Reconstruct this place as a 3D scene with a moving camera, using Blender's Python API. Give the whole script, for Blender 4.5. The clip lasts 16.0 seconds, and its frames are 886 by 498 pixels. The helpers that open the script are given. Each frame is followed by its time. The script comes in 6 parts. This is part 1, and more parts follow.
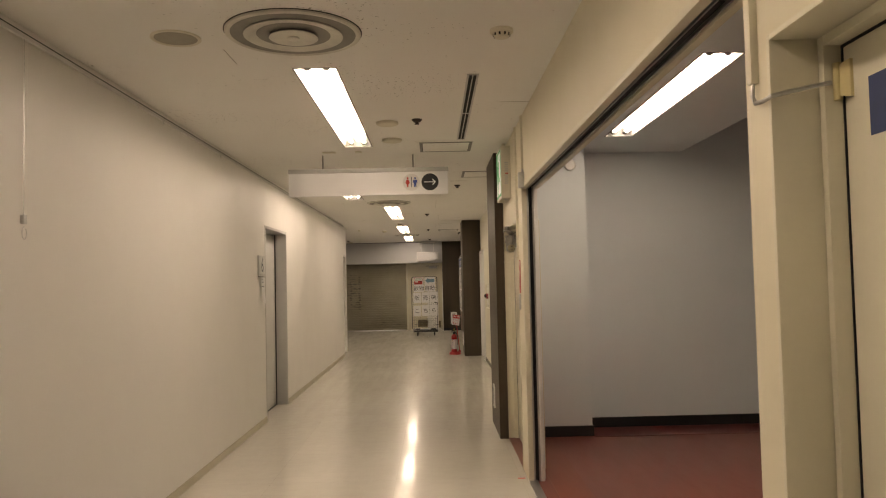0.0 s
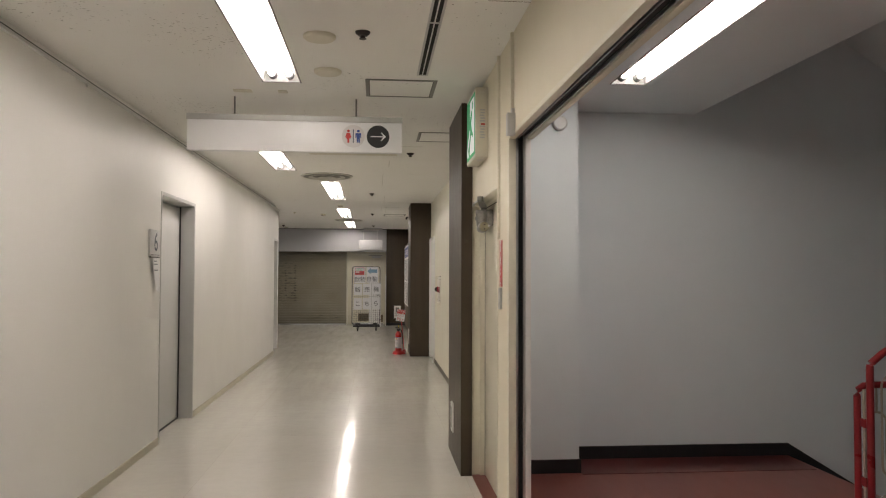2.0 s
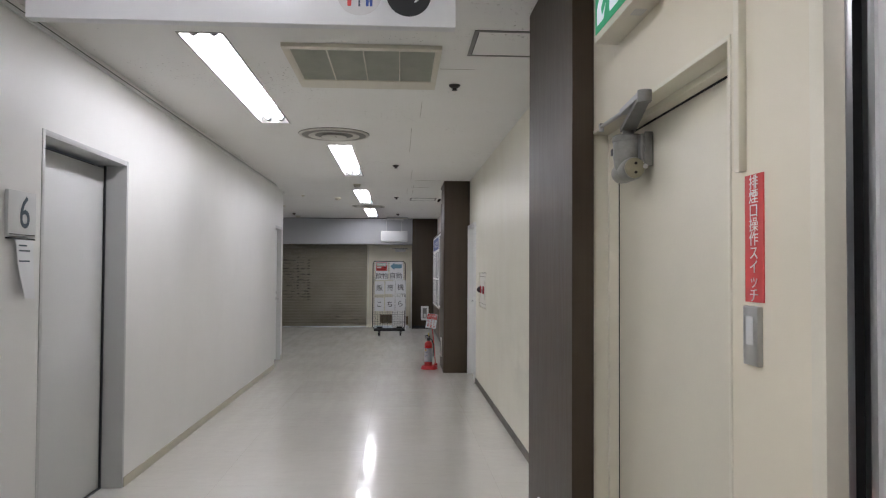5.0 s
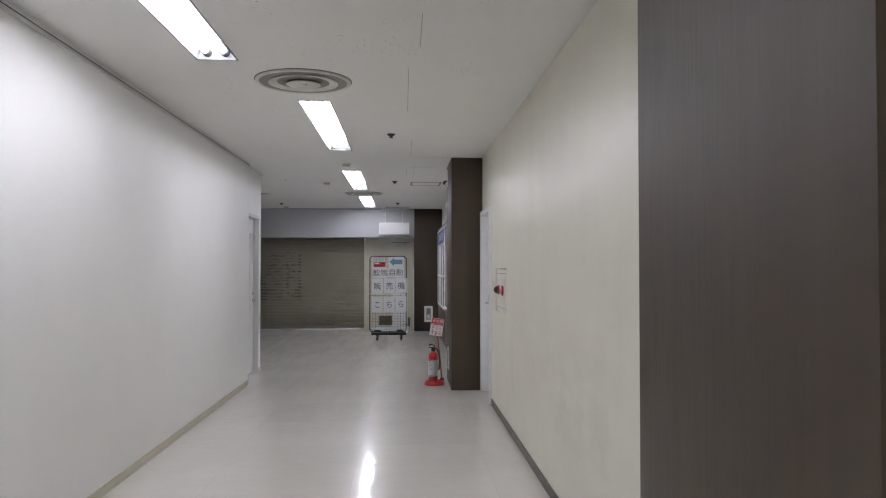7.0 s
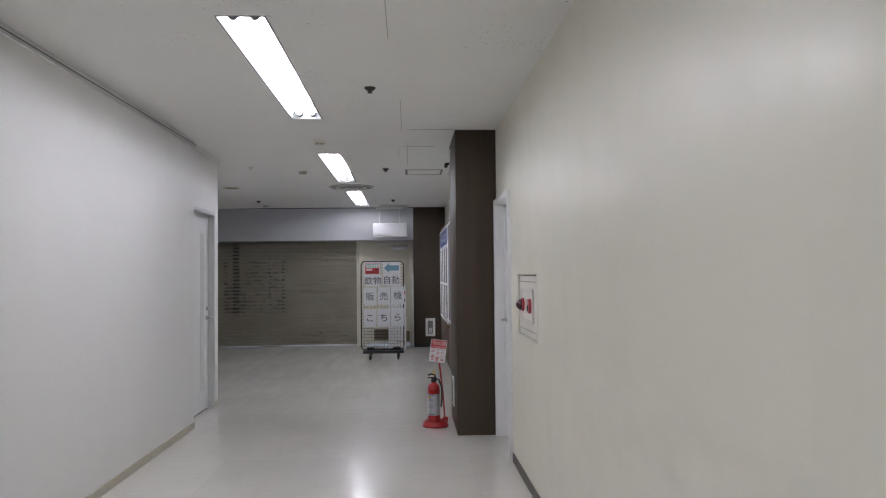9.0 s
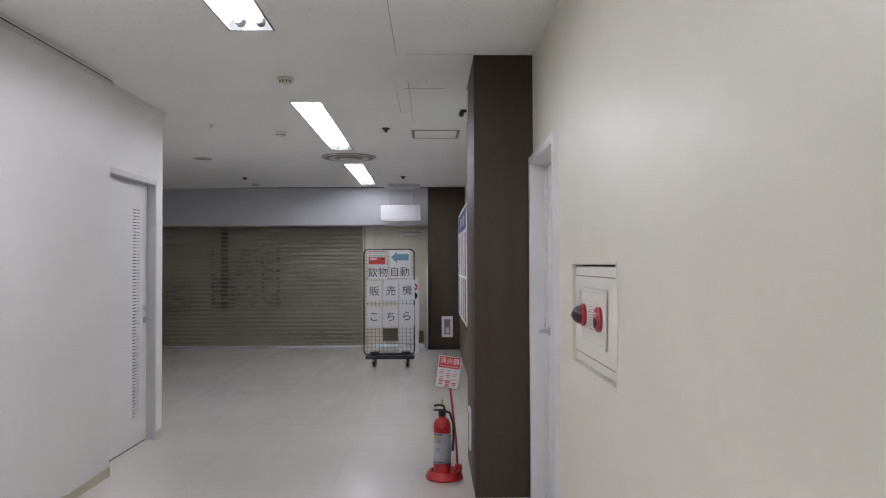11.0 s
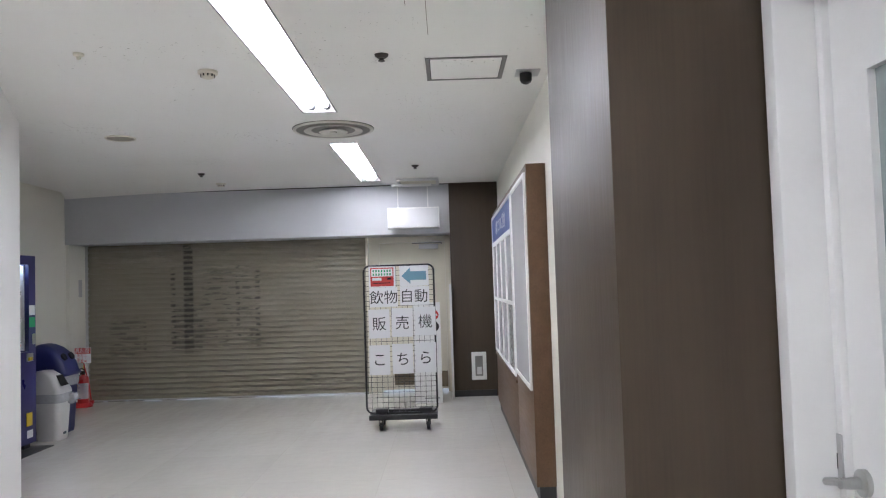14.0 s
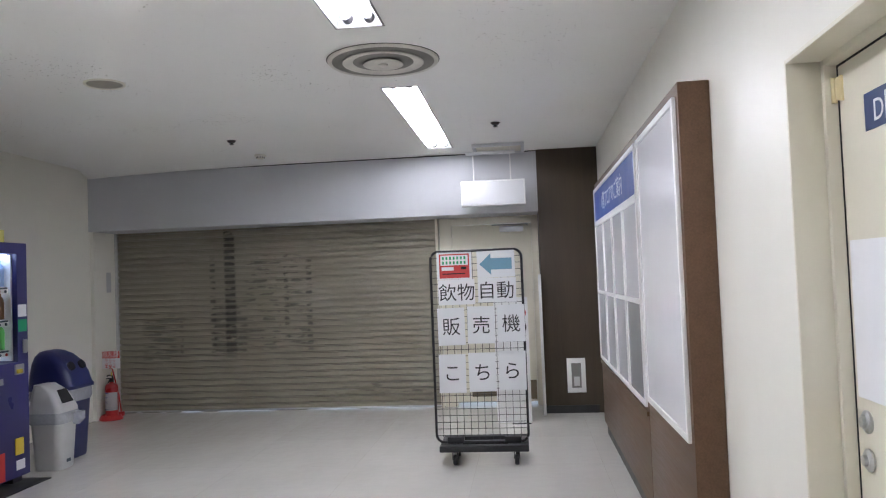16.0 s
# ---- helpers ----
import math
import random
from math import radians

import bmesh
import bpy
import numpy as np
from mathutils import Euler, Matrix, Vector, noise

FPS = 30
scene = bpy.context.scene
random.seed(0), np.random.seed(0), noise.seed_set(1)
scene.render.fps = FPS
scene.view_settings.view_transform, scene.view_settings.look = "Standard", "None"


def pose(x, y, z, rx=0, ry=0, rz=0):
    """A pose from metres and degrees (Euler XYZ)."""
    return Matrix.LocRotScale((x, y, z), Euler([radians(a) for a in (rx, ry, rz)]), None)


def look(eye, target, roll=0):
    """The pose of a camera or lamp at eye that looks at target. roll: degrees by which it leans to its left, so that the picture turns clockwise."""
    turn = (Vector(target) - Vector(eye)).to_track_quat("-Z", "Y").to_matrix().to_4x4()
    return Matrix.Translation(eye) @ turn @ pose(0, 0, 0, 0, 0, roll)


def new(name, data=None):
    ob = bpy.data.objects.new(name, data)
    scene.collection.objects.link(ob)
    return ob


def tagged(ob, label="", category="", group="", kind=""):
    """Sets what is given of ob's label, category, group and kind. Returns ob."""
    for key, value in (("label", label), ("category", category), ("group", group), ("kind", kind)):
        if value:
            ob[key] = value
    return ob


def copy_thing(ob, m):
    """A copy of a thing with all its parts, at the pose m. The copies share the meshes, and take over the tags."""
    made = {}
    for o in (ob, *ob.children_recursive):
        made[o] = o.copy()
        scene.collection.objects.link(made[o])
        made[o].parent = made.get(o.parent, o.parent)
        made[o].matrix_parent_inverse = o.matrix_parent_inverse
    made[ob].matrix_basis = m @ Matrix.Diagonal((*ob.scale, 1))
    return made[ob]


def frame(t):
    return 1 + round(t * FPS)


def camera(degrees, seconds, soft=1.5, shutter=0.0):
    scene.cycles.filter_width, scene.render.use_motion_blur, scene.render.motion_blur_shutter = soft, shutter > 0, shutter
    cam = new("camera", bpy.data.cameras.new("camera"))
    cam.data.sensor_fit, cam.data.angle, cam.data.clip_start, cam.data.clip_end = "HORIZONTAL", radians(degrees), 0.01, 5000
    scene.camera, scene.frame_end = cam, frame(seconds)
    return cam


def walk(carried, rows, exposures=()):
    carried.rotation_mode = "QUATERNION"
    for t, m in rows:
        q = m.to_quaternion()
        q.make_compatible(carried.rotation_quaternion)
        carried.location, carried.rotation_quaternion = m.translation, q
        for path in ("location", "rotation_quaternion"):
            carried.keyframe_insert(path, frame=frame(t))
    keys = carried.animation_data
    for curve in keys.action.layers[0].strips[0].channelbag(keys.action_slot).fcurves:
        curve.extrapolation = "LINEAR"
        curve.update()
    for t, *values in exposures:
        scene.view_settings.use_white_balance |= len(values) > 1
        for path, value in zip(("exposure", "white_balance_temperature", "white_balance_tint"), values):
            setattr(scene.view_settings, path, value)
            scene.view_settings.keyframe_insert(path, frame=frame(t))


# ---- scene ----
cam = camera(61.2, 16.0, 1.15)
PATH = [
    (0, (0.088, -0.43, 1.443), (0.114, 1.568, 1.529), -1.3),
    (0.5, (0.048, -0.016, 1.411), (0.153, 1.979, 1.502), -0.5),
    (1, (0.067, 0.418, 1.393), (0.214, 2.413, 1.428), -0.8),
    (1.5, (0.09, 0.814, 1.407), (0.168, 2.813, 1.428), 0.2),
    (2, (0.063, 1.21, 1.408), (0.241, 3.201, 1.474), 0.2),
    (2.5, (0.078, 1.644, 1.393), (0.246, 3.636, 1.459), -0.8),
    (3, (0.049, 2.073, 1.405), (0.107, 4.071, 1.47), -0.2),
    (3.5, (0.015, 2.487, 1.417), (0.154, 4.482, 1.461), 0.4),
    (5.8, (0.06, 4.491, 1.393), (0.166, 6.487, 1.453), 0.3),
    (6, (0.05, 4.658, 1.404), (0.192, 6.653, 1.449), 0.3),
    (6.5, (0.087, 5.141, 1.379), (0.255, 7.134, 1.415), 0.4),
    (7, (0.109, 5.599, 1.394), (0.215, 7.596, 1.439), -0.0),
    (7.5, (0.119, 6.065, 1.393), (0.311, 8.056, 1.388), -0.4),
    (8, (0.197, 6.627, 1.398), (0.354, 8.62, 1.424), -0.7),
    (8.2, (0.193, 6.824, 1.399), (0.32, 8.819, 1.461), -0.5),
    (10.3, (0.399, 8.88, 1.372), (0.45, 10.878, 1.432), -0.9),
    (10.5, (0.417, 9.08, 1.395), (0.44, 11.08, 1.416), -0.8),
    (11, (0.394, 9.577, 1.374), (0.426, 11.577, 1.414), -0.2),
    (11.5, (0.393, 10.077, 1.362), (0.436, 12.077, 1.355), 0.1),
    (12, (0.364, 10.561, 1.377), (0.294, 12.56, 1.353), 0.2),
    (12.5, (0.327, 11.048, 1.391), (0.355, 13.048, 1.356), 0.2),
    (13, (0.36, 11.543, 1.398), (0.302, 13.542, 1.449), -0.7),
    (13.5, (0.338, 12.019, 1.394), (0.288, 14.014, 1.513), -0.5),
    (14, (0.301, 12.449, 1.385), (0.291, 14.447, 1.476), -1.8),
    (14.5, (0.291, 12.869, 1.411), (0.138, 14.862, 1.481), -1.5),
    (15, (0.215, 13.279, 1.388), (0.074, 15.274, 1.417), -2.6),
    (15.5, (0.24, 13.74, 1.381), (0.113, 15.734, 1.465), -3.6),
    (16, (0.183, 14.135, 1.391), (-0.03, 16.123, 1.463), -2.2),
]
EXPOSURES = [(0.0, -0.16, 9000, 21), (0.5, -0.06, 8200, 20), (1.0, -0.02, 7500, 19), (1.5, -0.03, 7100, 17), (2.0, 0.0, 6850, 17), (3.5, 0.0, 6150, 16),
             (5.8, -0.01, 5700, 18), (7.0, 0.04, 5650, 19), (8.0, -0.03, 5600, 19), (11.0, 0.17, 5650, 20), (12.0, 0.36, 5650, 18), (12.5, 0.50, 5650, 18), (13.5, 0.82, 5600, 17), (14.0, 0.90, 5600, 17), (14.5, 0.93, 5600, 18), (16.0, 0.88, 5600, 18)]
walk(cam, [(t, look(eye, target, roll)) for t, eye, target, roll in PATH], EXPOSURES)

# ---- world: an indoor place, only a trace of light from outside its walls ----
world = bpy.data.worlds.new("world")
world.use_nodes = True
world.node_tree.nodes["Background"].inputs["Color"].default_value = (0.6, 0.7, 0.9, 1)
world.node_tree.nodes["Background"].inputs["Strength"].default_value = 0.02
scene.world = world
TUBE_STRENGTH = 27.5
TUBE_COLOR = (1.0, 0.965, 0.90, 1)

# ---- plan, metres ----
CEIL = 2.615           # corridor and hall ceiling
SCEIL = 2.665          # stair landing ceiling
XL = -1.71             # corridor wall with room 6
XL2 = -1.79            # set-back wall with the louvred door
XR1 = 0.74             # wall with the stair opening
XR2 = 1.0              # wall with the alarm panel
XR3 = 0.94             # hall wall with the notice board
YH = 21.63             # face of the shutter header
YS = 22.1              # shutter


# ---- materials ----
def nodes_of(name):
    m = bpy.data.materials.new(name)
    m.use_nodes = True
    return m, m.node_tree, m.node_tree.nodes["Principled BSDF"]


def link(tree, a, b):
    tree.links.new(a, b)


def noise_tex(tree, scale, detail=3.0, rough=0.55, stretch=None):
    co = tree.nodes.new("ShaderNodeTexCoord")
    n = tree.nodes.new("ShaderNodeTexNoise")
    n.inputs["Scale"].default_value = scale
    n.inputs["Detail"].default_value = detail
    n.inputs["Roughness"].default_value = rough
    src = co.outputs["Object"]
    if stretch:
        mp = tree.nodes.new("ShaderNodeMapping")
        mp.inputs["Scale"].default_value = stretch
        link(tree, src, mp.inputs["Vector"])
        src = mp.outputs["Vector"]
    link(tree, src, n.inputs["Vector"])
    return n


def mix_rgb(tree, fac, a, b, kind="MIX"):
    mx = tree.nodes.new("ShaderNodeMix")
    mx.data_type, mx.blend_type = "RGBA", kind
    for sock, v in ((mx.inputs[0], fac), (mx.inputs[6], a), (mx.inputs[7], b)):
        if hasattr(v, "is_output"):
            link(tree, v, sock)
        elif isinstance(v, (int, float)):
            sock.default_value = v
        else:
            sock.default_value = (*v, 1) if len(v) == 3 else v
    return mx.outputs[2]


def ramp(tree, src, lo, hi, a=0.0, b=1.0):
    r = tree.nodes.new("ShaderNodeMapRange")
    r.inputs[1].default_value, r.inputs[2].default_value = lo, hi
    r.inputs[3].default_value, r.inputs[4].default_value = a, b
    link(tree, src, r.inputs[0])
    return r.outputs[0]


def surface(name, col, rough=0.5, var=0.06, scale=1.5, grain=120.0, bump=0.04, metal=0.0, coat=0.0, stretch=None, dirt=None, spec=0.5):
    """Paint, plastic or metal: large blotches and a fine grain in colour, gloss and relief."""
    m, t, p = nodes_of(name)
    big = noise_tex(t, scale, 4.0, 0.6, stretch)
    fine = noise_tex(t, grain, 2.0, 0.6, stretch)
    dark = tuple(c * (1 - var) for c in (dirt or col)) if not dirt else dirt
    light = tuple(min(1, c * (1 + var * 0.6)) for c in col)
    c1 = mix_rgb(t, ramp(t, big.outputs["Fac"], 0.3, 0.7), dark if not dirt else tuple(a * (1 - var) + b * var for a, b in zip(col, dirt)), light)
    c2 = mix_rgb(t, ramp(t, fine.outputs["Fac"], 0.35, 0.65, 0.0, var * 0.5), c1, tuple(c * 0.6 for c in col))
    link(t, c2, p.inputs["Base Color"])
    link(t, ramp(t, big.outputs["Fac"], 0.3, 0.7, rough * 0.88, min(1, rough * 1.12)), p.inputs["Roughness"])
    p.inputs["Metallic"].default_value = metal
    p.inputs["Coat Weight"].default_value = coat
    p.inputs["Coat Roughness"].default_value = 0.1
    p.inputs["Specular IOR Level"].default_value = spec
    if bump:
        b = t.nodes.new("ShaderNodeBump")
        b.inputs["Strength"].default_value = bump
        b.inputs["Distance"].default_value = 0.002
        link(t, fine.outputs["Fac"], b.inputs["Height"])
        link(t, b.outputs["Normal"], p.inputs["Normal"])
    return m


def glow(name, col, strength):
    m, t, p = nodes_of(name)
    p.inputs["Base Color"].default_value = (0.8, 0.8, 0.8, 1)
    p.inputs["Emission Color"].default_value = col
    p.inputs["Emission Strength"].default_value = strength
    return m


def plaster_mat(name, col, scuff=0.1, gloss=0.44, marks=()):
    """Painted wall: soft roller texture, faint patches and grey scuffs low down in places."""
    m, t, p = nodes_of(name)
    big = noise_tex(t, 0.55, 5.0, 0.6)
    mid = noise_tex(t, 3.2, 4.0, 0.6, (1, 1, 0.45))
    fine = noise_tex(t, 160, 3.0, 0.6)
    c = mix_rgb(t, ramp(t, big.outputs["Fac"], 0.3, 0.72), tuple(v * 0.95 for v in col), tuple(min(1, v * 1.02) for v in col))
    c = mix_rgb(t, ramp(t, mid.outputs["Fac"], 0.60, 0.85, 0, scuff), c, tuple(v * 0.55 for v in col))
    if marks:
        geo = t.nodes.new("ShaderNodeNewGeometry")
        sep = t.nodes.new("ShaderNodeSeparateXYZ")
        link(t, geo.outputs["Position"], sep.inputs[0])
        rub = noise_tex(t, 2.2, 5.0, 0.65, (1, 0.6, 1.6))
    for y0, y1, z0, z1, soft, amount, rubbed in marks:
        out = ramp(t, rub.outputs["Fac"], 0.42, 0.66, 0, amount) if rubbed else None
        for axis, lo, hi in (("Y", y0, y1), ("Z", z0, z1)):
            for a, b in ((lo - soft, lo + soft), (hi + soft, hi - soft)):
                r = ramp(t, sep.outputs[axis], a, b, 0.0, 1.0 if out else amount)
                if out:
                    mu = t.nodes.new("ShaderNodeMath")
                    mu.operation = "MULTIPLY"
                    link(t, out, mu.inputs[0])
                    link(t, r, mu.inputs[1])
                    r = mu.outputs[0]
                out = r
        c = mix_rgb(t, out, c, tuple(v * 0.5 for v in col))
    link(t, c, p.inputs["Base Color"])
    link(t, ramp(t, mid.outputs["Fac"], 0.3, 0.7, gloss - 0.07, gloss + 0.09), p.inputs["Roughness"])
    b = t.nodes.new("ShaderNodeBump")
    b.inputs["Strength"].default_value, b.inputs["Distance"].default_value = 0.12, 0.001
    link(t, fine.outputs["Fac"], b.inputs["Height"])
    link(t, b.outputs["Normal"], p.inputs["Normal"])
    return m


def ceiling_mat():
    """Rock-wool board: white paint with scattered worm-track pits, hairline board joints and a few rust specks."""
    m, t, p = nodes_of("ceiling_board")
    big = noise_tex(t, 0.6, 4.0)
    patch = noise_tex(t, 1.1, 3.0)
    pits = noise_tex(t, 42, 2.5, 0.6, (1.0, 2.0, 1))
    c = mix_rgb(t, ramp(t, big.outputs["Fac"], 0.3, 0.7), (0.835, 0.825, 0.785), (0.875, 0.868, 0.84))
    thr = t.nodes.new("ShaderNodeMath")
    thr.operation = "SUBTRACT"
    link(t, pits.outputs["Fac"], thr.inputs[0])
    link(t, ramp(t, patch.outputs["Fac"], 0.40, 0.64, 0.76, 0.648), thr.inputs[1])
    pit = ramp(t, thr.outputs[0], 0.0, 0.03)
    c = mix_rgb(t, pit, c, (0.17, 0.15, 0.11))
    link(t, c, p.inputs["Base Color"])
    p.inputs["Roughness"].default_value = 0.85
    b = t.nodes.new("ShaderNodeBump")
    b.inputs["Strength"].default_value, b.inputs["Distance"].default_value = 0.5, 0.002
    b.invert = True
    link(t, pit, b.inputs["Height"])
    link(t, b.outputs["Normal"], p.inputs["Normal"])
    return m


def floor_mat(name, col, dark, rough, scuff, waves=0.15, vary=0.45, sheets=False):
    """Waxed sheet floor: cloudy wear, long scuffs, a gloss that changes from place to place and slight waves."""
    m, t, p = nodes_of(name)
    big = noise_tex(t, 0.8, 5.0, 0.6)
    streak = noise_tex(t, 2.6, 5.0, 0.7, (3.0, 0.35, 1))
    fine = noise_tex(t, 260, 2.0, 0.6)
    wave = noise_tex(t, 9.0, 1.0, 0.5)
    c = mix_rgb(t, ramp(t, big.outputs["Fac"], 0.3, 0.7), dark, col)
    if sheets:
        br = t.nodes.new("ShaderNodeTexBrick")
        br.offset, br.squash = 0.0, 1.0
        for k, v in (("Scale", 1.0), ("Mortar Size", 0.0011), ("Mortar Smooth", 0.3), ("Bias", 0.0), ("Brick Width", 0.91), ("Row Height", 0.91)):
            br.inputs[k].default_value = v
        br.inputs["Color1"].default_value, br.inputs["Color2"].default_value, br.inputs["Mortar"].default_value = (1, 1, 1, 1), (0.955, 0.955, 0.95, 1), (0.80, 0.78, 0.74, 1)
        co = t.nodes.new("ShaderNodeTexCoord")
        mp = t.nodes.new("ShaderNodeMapping")
        mp.inputs["Location"].default_value = (0.22, 0.35, 0)
        link(t, co.outputs["Object"], mp.inputs["Vector"])
        link(t, mp.outputs["Vector"], br.inputs["Vector"])
        c = mix_rgb(t, 1.0, c, br.outputs["Color"], "MULTIPLY")
        p.inputs["Coat Weight"].default_value, p.inputs["Coat Roughness"].default_value = 0.4, 0.05
    c = mix_rgb(t, ramp(t, streak.outputs["Fac"], 0.58, 0.8, 0, scuff), c, tuple(v * 0.6 for v in dark))
    c = mix_rgb(t, ramp(t, fine.outputs["Fac"], 0.5, 0.75, 0, scuff * 0.6), c, tuple(v * 0.6 for v in dark))
    link(t, c, p.inputs["Base Color"])
    link(t, ramp(t, streak.outputs["Fac"], 0.3, 0.75, rough * (1 - vary * 0.6), rough * (1 + vary)), p.inputs["Roughness"])
    p.inputs["Specular IOR Level"].default_value = 0.28
    b = t.nodes.new("ShaderNodeBump")
    b.inputs["Strength"].default_value, b.inputs["Distance"].default_value = waves, 0.01
    link(t, wave.outputs["Fac"], b.inputs["Height"])
    b2 = t.nodes.new("ShaderNodeBump")
    b2.inputs["Strength"].default_value, b2.inputs["Distance"].default_value = 0.008, 0.001
    link(t, fine.outputs["Fac"], b2.inputs["Height"])
    b3 = t.nodes.new("ShaderNodeBump")
    b3.inputs["Strength"].default_value, b3.inputs["Distance"].default_value = waves * 0.25, 0.004
    ripple = noise_tex(t, 40, 2.0, 0.5, (0.7, 1.3, 1))
    link(t, ripple.outputs["Fac"], b3.inputs["Height"])
    link(t, b.outputs["Normal"], b3.inputs["Normal"])
    link(t, b3.outputs["Normal"], b2.inputs["Normal"])
    link(t, b2.outputs["Normal"], p.inputs["Normal"])
    link(t, b2.outputs["Normal"], p.inputs["Coat Normal"])
    return m


def wood_mat(name, col, dark, rough=0.34, vertical=True, spec=0.25):
    """Wood-print laminate: fine straight grain with broader bands."""
    m, t, p = nodes_of(name)
    s = (1, 1, 0.03) if vertical else (1, 0.03, 1)
    fine = noise_tex(t, 140, 4.0, 0.7, s)
    band = noise_tex(t, 14, 4.0, 0.6, s)
    c = mix_rgb(t, ramp(t, fine.outputs["Fac"], 0.32, 0.68), dark, col)
    c = mix_rgb(t, ramp(t, band.outputs["Fac"], 0.35, 0.7, 0, 0.4), c, tuple(v * 1.25 for v in col))
    link(t, c, p.inputs["Base Color"])
    link(t, ramp(t, fine.outputs["Fac"], 0.3, 0.7, rough * 0.9, rough * 1.2), p.inputs["Roughness"])
    p.inputs["Specular IOR Level"].default_value = spec
    b = t.nodes.new("ShaderNodeBump")
    b.inputs["Strength"].default_value, b.inputs["Distance"].default_value = 0.05, 0.001
    link(t, fine.outputs["Fac"], b.inputs["Height"])
    link(t, b.outputs["Normal"], p.inputs["Normal"])
    return m


M_WALL_L = plaster_mat("white_wall_paint", (0.80, 0.79, 0.765), 0.03)
WALL_MARKS = [(8.62, 9.0, 1.02, 1.47, 0.01, 0.035, False), (8.6, 10.2, 0.35, 0.95, 0.25, 0.30, True), (10.2, 11.8, 0.5, 1.1, 0.3, 0.14, True)]
M_WALL_R = plaster_mat("cream_wall_paint", (0.76, 0.732, 0.615), 0.07, 0.36, WALL_MARKS)
M_WALL_F = plaster_mat("old_cream_paint", (0.74, 0.685, 0.54), 0.07)
M_WALL_H = plaster_mat("hall_cream_paint", (0.79, 0.77, 0.685), 0.10, 0.38)
M_STAIR = plaster_mat("grey_stair_paint", (0.79, 0.85, 0.87), 0.05)
M_CEIL = ceiling_mat()
M_FLOOR = floor_mat("waxed_cream_floor", (0.72, 0.70, 0.645), (0.66, 0.635, 0.575), 0.20, 0.12, 0.12, 0.35, True)
M_REDFLOOR = floor_mat("red_stair_floor", (0.225, 0.070, 0.055), (0.175, 0.050, 0.040), 0.30, 0.12, 0.0, 0.12)
M_BROWN = wood_mat("dark_brown_laminate", (0.060, 0.044, 0.029), (0.050, 0.036, 0.024), 0.44, True, 0.27)
M_BROWN2 = wood_mat("red_brown_laminate", (0.125, 0.072, 0.039), (0.082, 0.046, 0.025), 0.38, False)
M_CREAMMETAL = surface("cream_painted_steel", (0.73, 0.69, 0.56), 0.42, 0.07, 1.2, 90, 0.05)
M_WHITEMETAL = surface("white_painted_steel", (0.80, 0.795, 0.78), 0.38, 0.05, 1.2, 90, 0.04)
M_GREYDOOR = surface("light_grey_door", (0.62, 0.62, 0.61), 0.42, 0.05, 1.0, 90, 0.03)
M_GREYFRAME = surface("grey_steel_frame", (0.50, 0.50, 0.49), 0.35, 0.05, 1.0, 90, 0.03)
M_HEADER = surface("grey_header_panel", (0.555, 0.56, 0.58), 0.40, 0.05, 0.6, 60, 0.03)
M_BASE_L = surface("beige_baseboard", (0.50, 0.46, 0.36), 0.4, 0.1, 3, 80, 0.03)
M_BASE_R = surface("dark_brown_baseboard", (0.085, 0.07, 0.05), 0.4, 0.15, 3, 80, 0.03)
M_BLACK = surface("black_rubber", (0.016, 0.016, 0.017), 0.45, 0.2, 4, 60, 0.05)
# near-black: stands for shade in gaps and openings, elsewhere plain dark parts
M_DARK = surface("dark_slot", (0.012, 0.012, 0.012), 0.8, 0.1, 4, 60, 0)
M_STEEL = surface("brushed_steel", (0.55, 0.55, 0.54), 0.32, 0.1, 2, 150, 0.05, 1.0)
M_ALU = surface("aluminium", (0.60, 0.60, 0.60), 0.38, 0.08, 2, 150, 0.04, 0.9)
M_WHITE = surface("white_plastic", (0.78, 0.78, 0.76), 0.4, 0.04, 2, 90, 0.02)
M_IVORY = surface("ivory_plastic", (0.70, 0.66, 0.55), 0.45, 0.06, 4, 90, 0.02)
M_SPEAKER = surface("beige_speaker_cloth", (0.36, 0.33, 0.27), 0.8, 0.12, 20, 400, 0.3)
M_REFLECTOR = surface("white_reflector", (0.88, 0.88, 0.87), 0.3, 0.03, 2, 60, 0)
M_HOLDER = surface("grey_lampholder", (0.10, 0.10, 0.10), 0.5, 0.05, 4, 60, 0)
M_TUBE = glow("fluorescent_tube", TUBE_COLOR, TUBE_STRENGTH)
M_PAPER = surface("white_paper", (0.80, 0.80, 0.81), 0.7, 0.03, 6, 200, 0.05)
M_INK = surface("black_ink", (0.02, 0.02, 0.022), 0.6, 0.1, 9, 90, 0)
M_DULL = surface("dull_grey_metal", (0.22, 0.215, 0.20), 0.5, 0.12, 5, 90, 0.03)
M_RED = surface("red_enamel", (0.43, 0.022, 0.022), 0.3, 0.12, 5, 90, 0.03)
M_REDSIGN = surface("red_print", (0.55, 0.045, 0.04), 0.5, 0.06, 5, 90, 0)
M_BLUESIGN = surface("blue_print", (0.035, 0.075, 0.30), 0.4, 0.06, 5, 90, 0)
M_GREENSIGN = surface("green_print", (0.02, 0.32, 0.13), 0.4, 0.06, 5, 90, 0)


# ---- mesh helpers ----
ORIGIN = {}


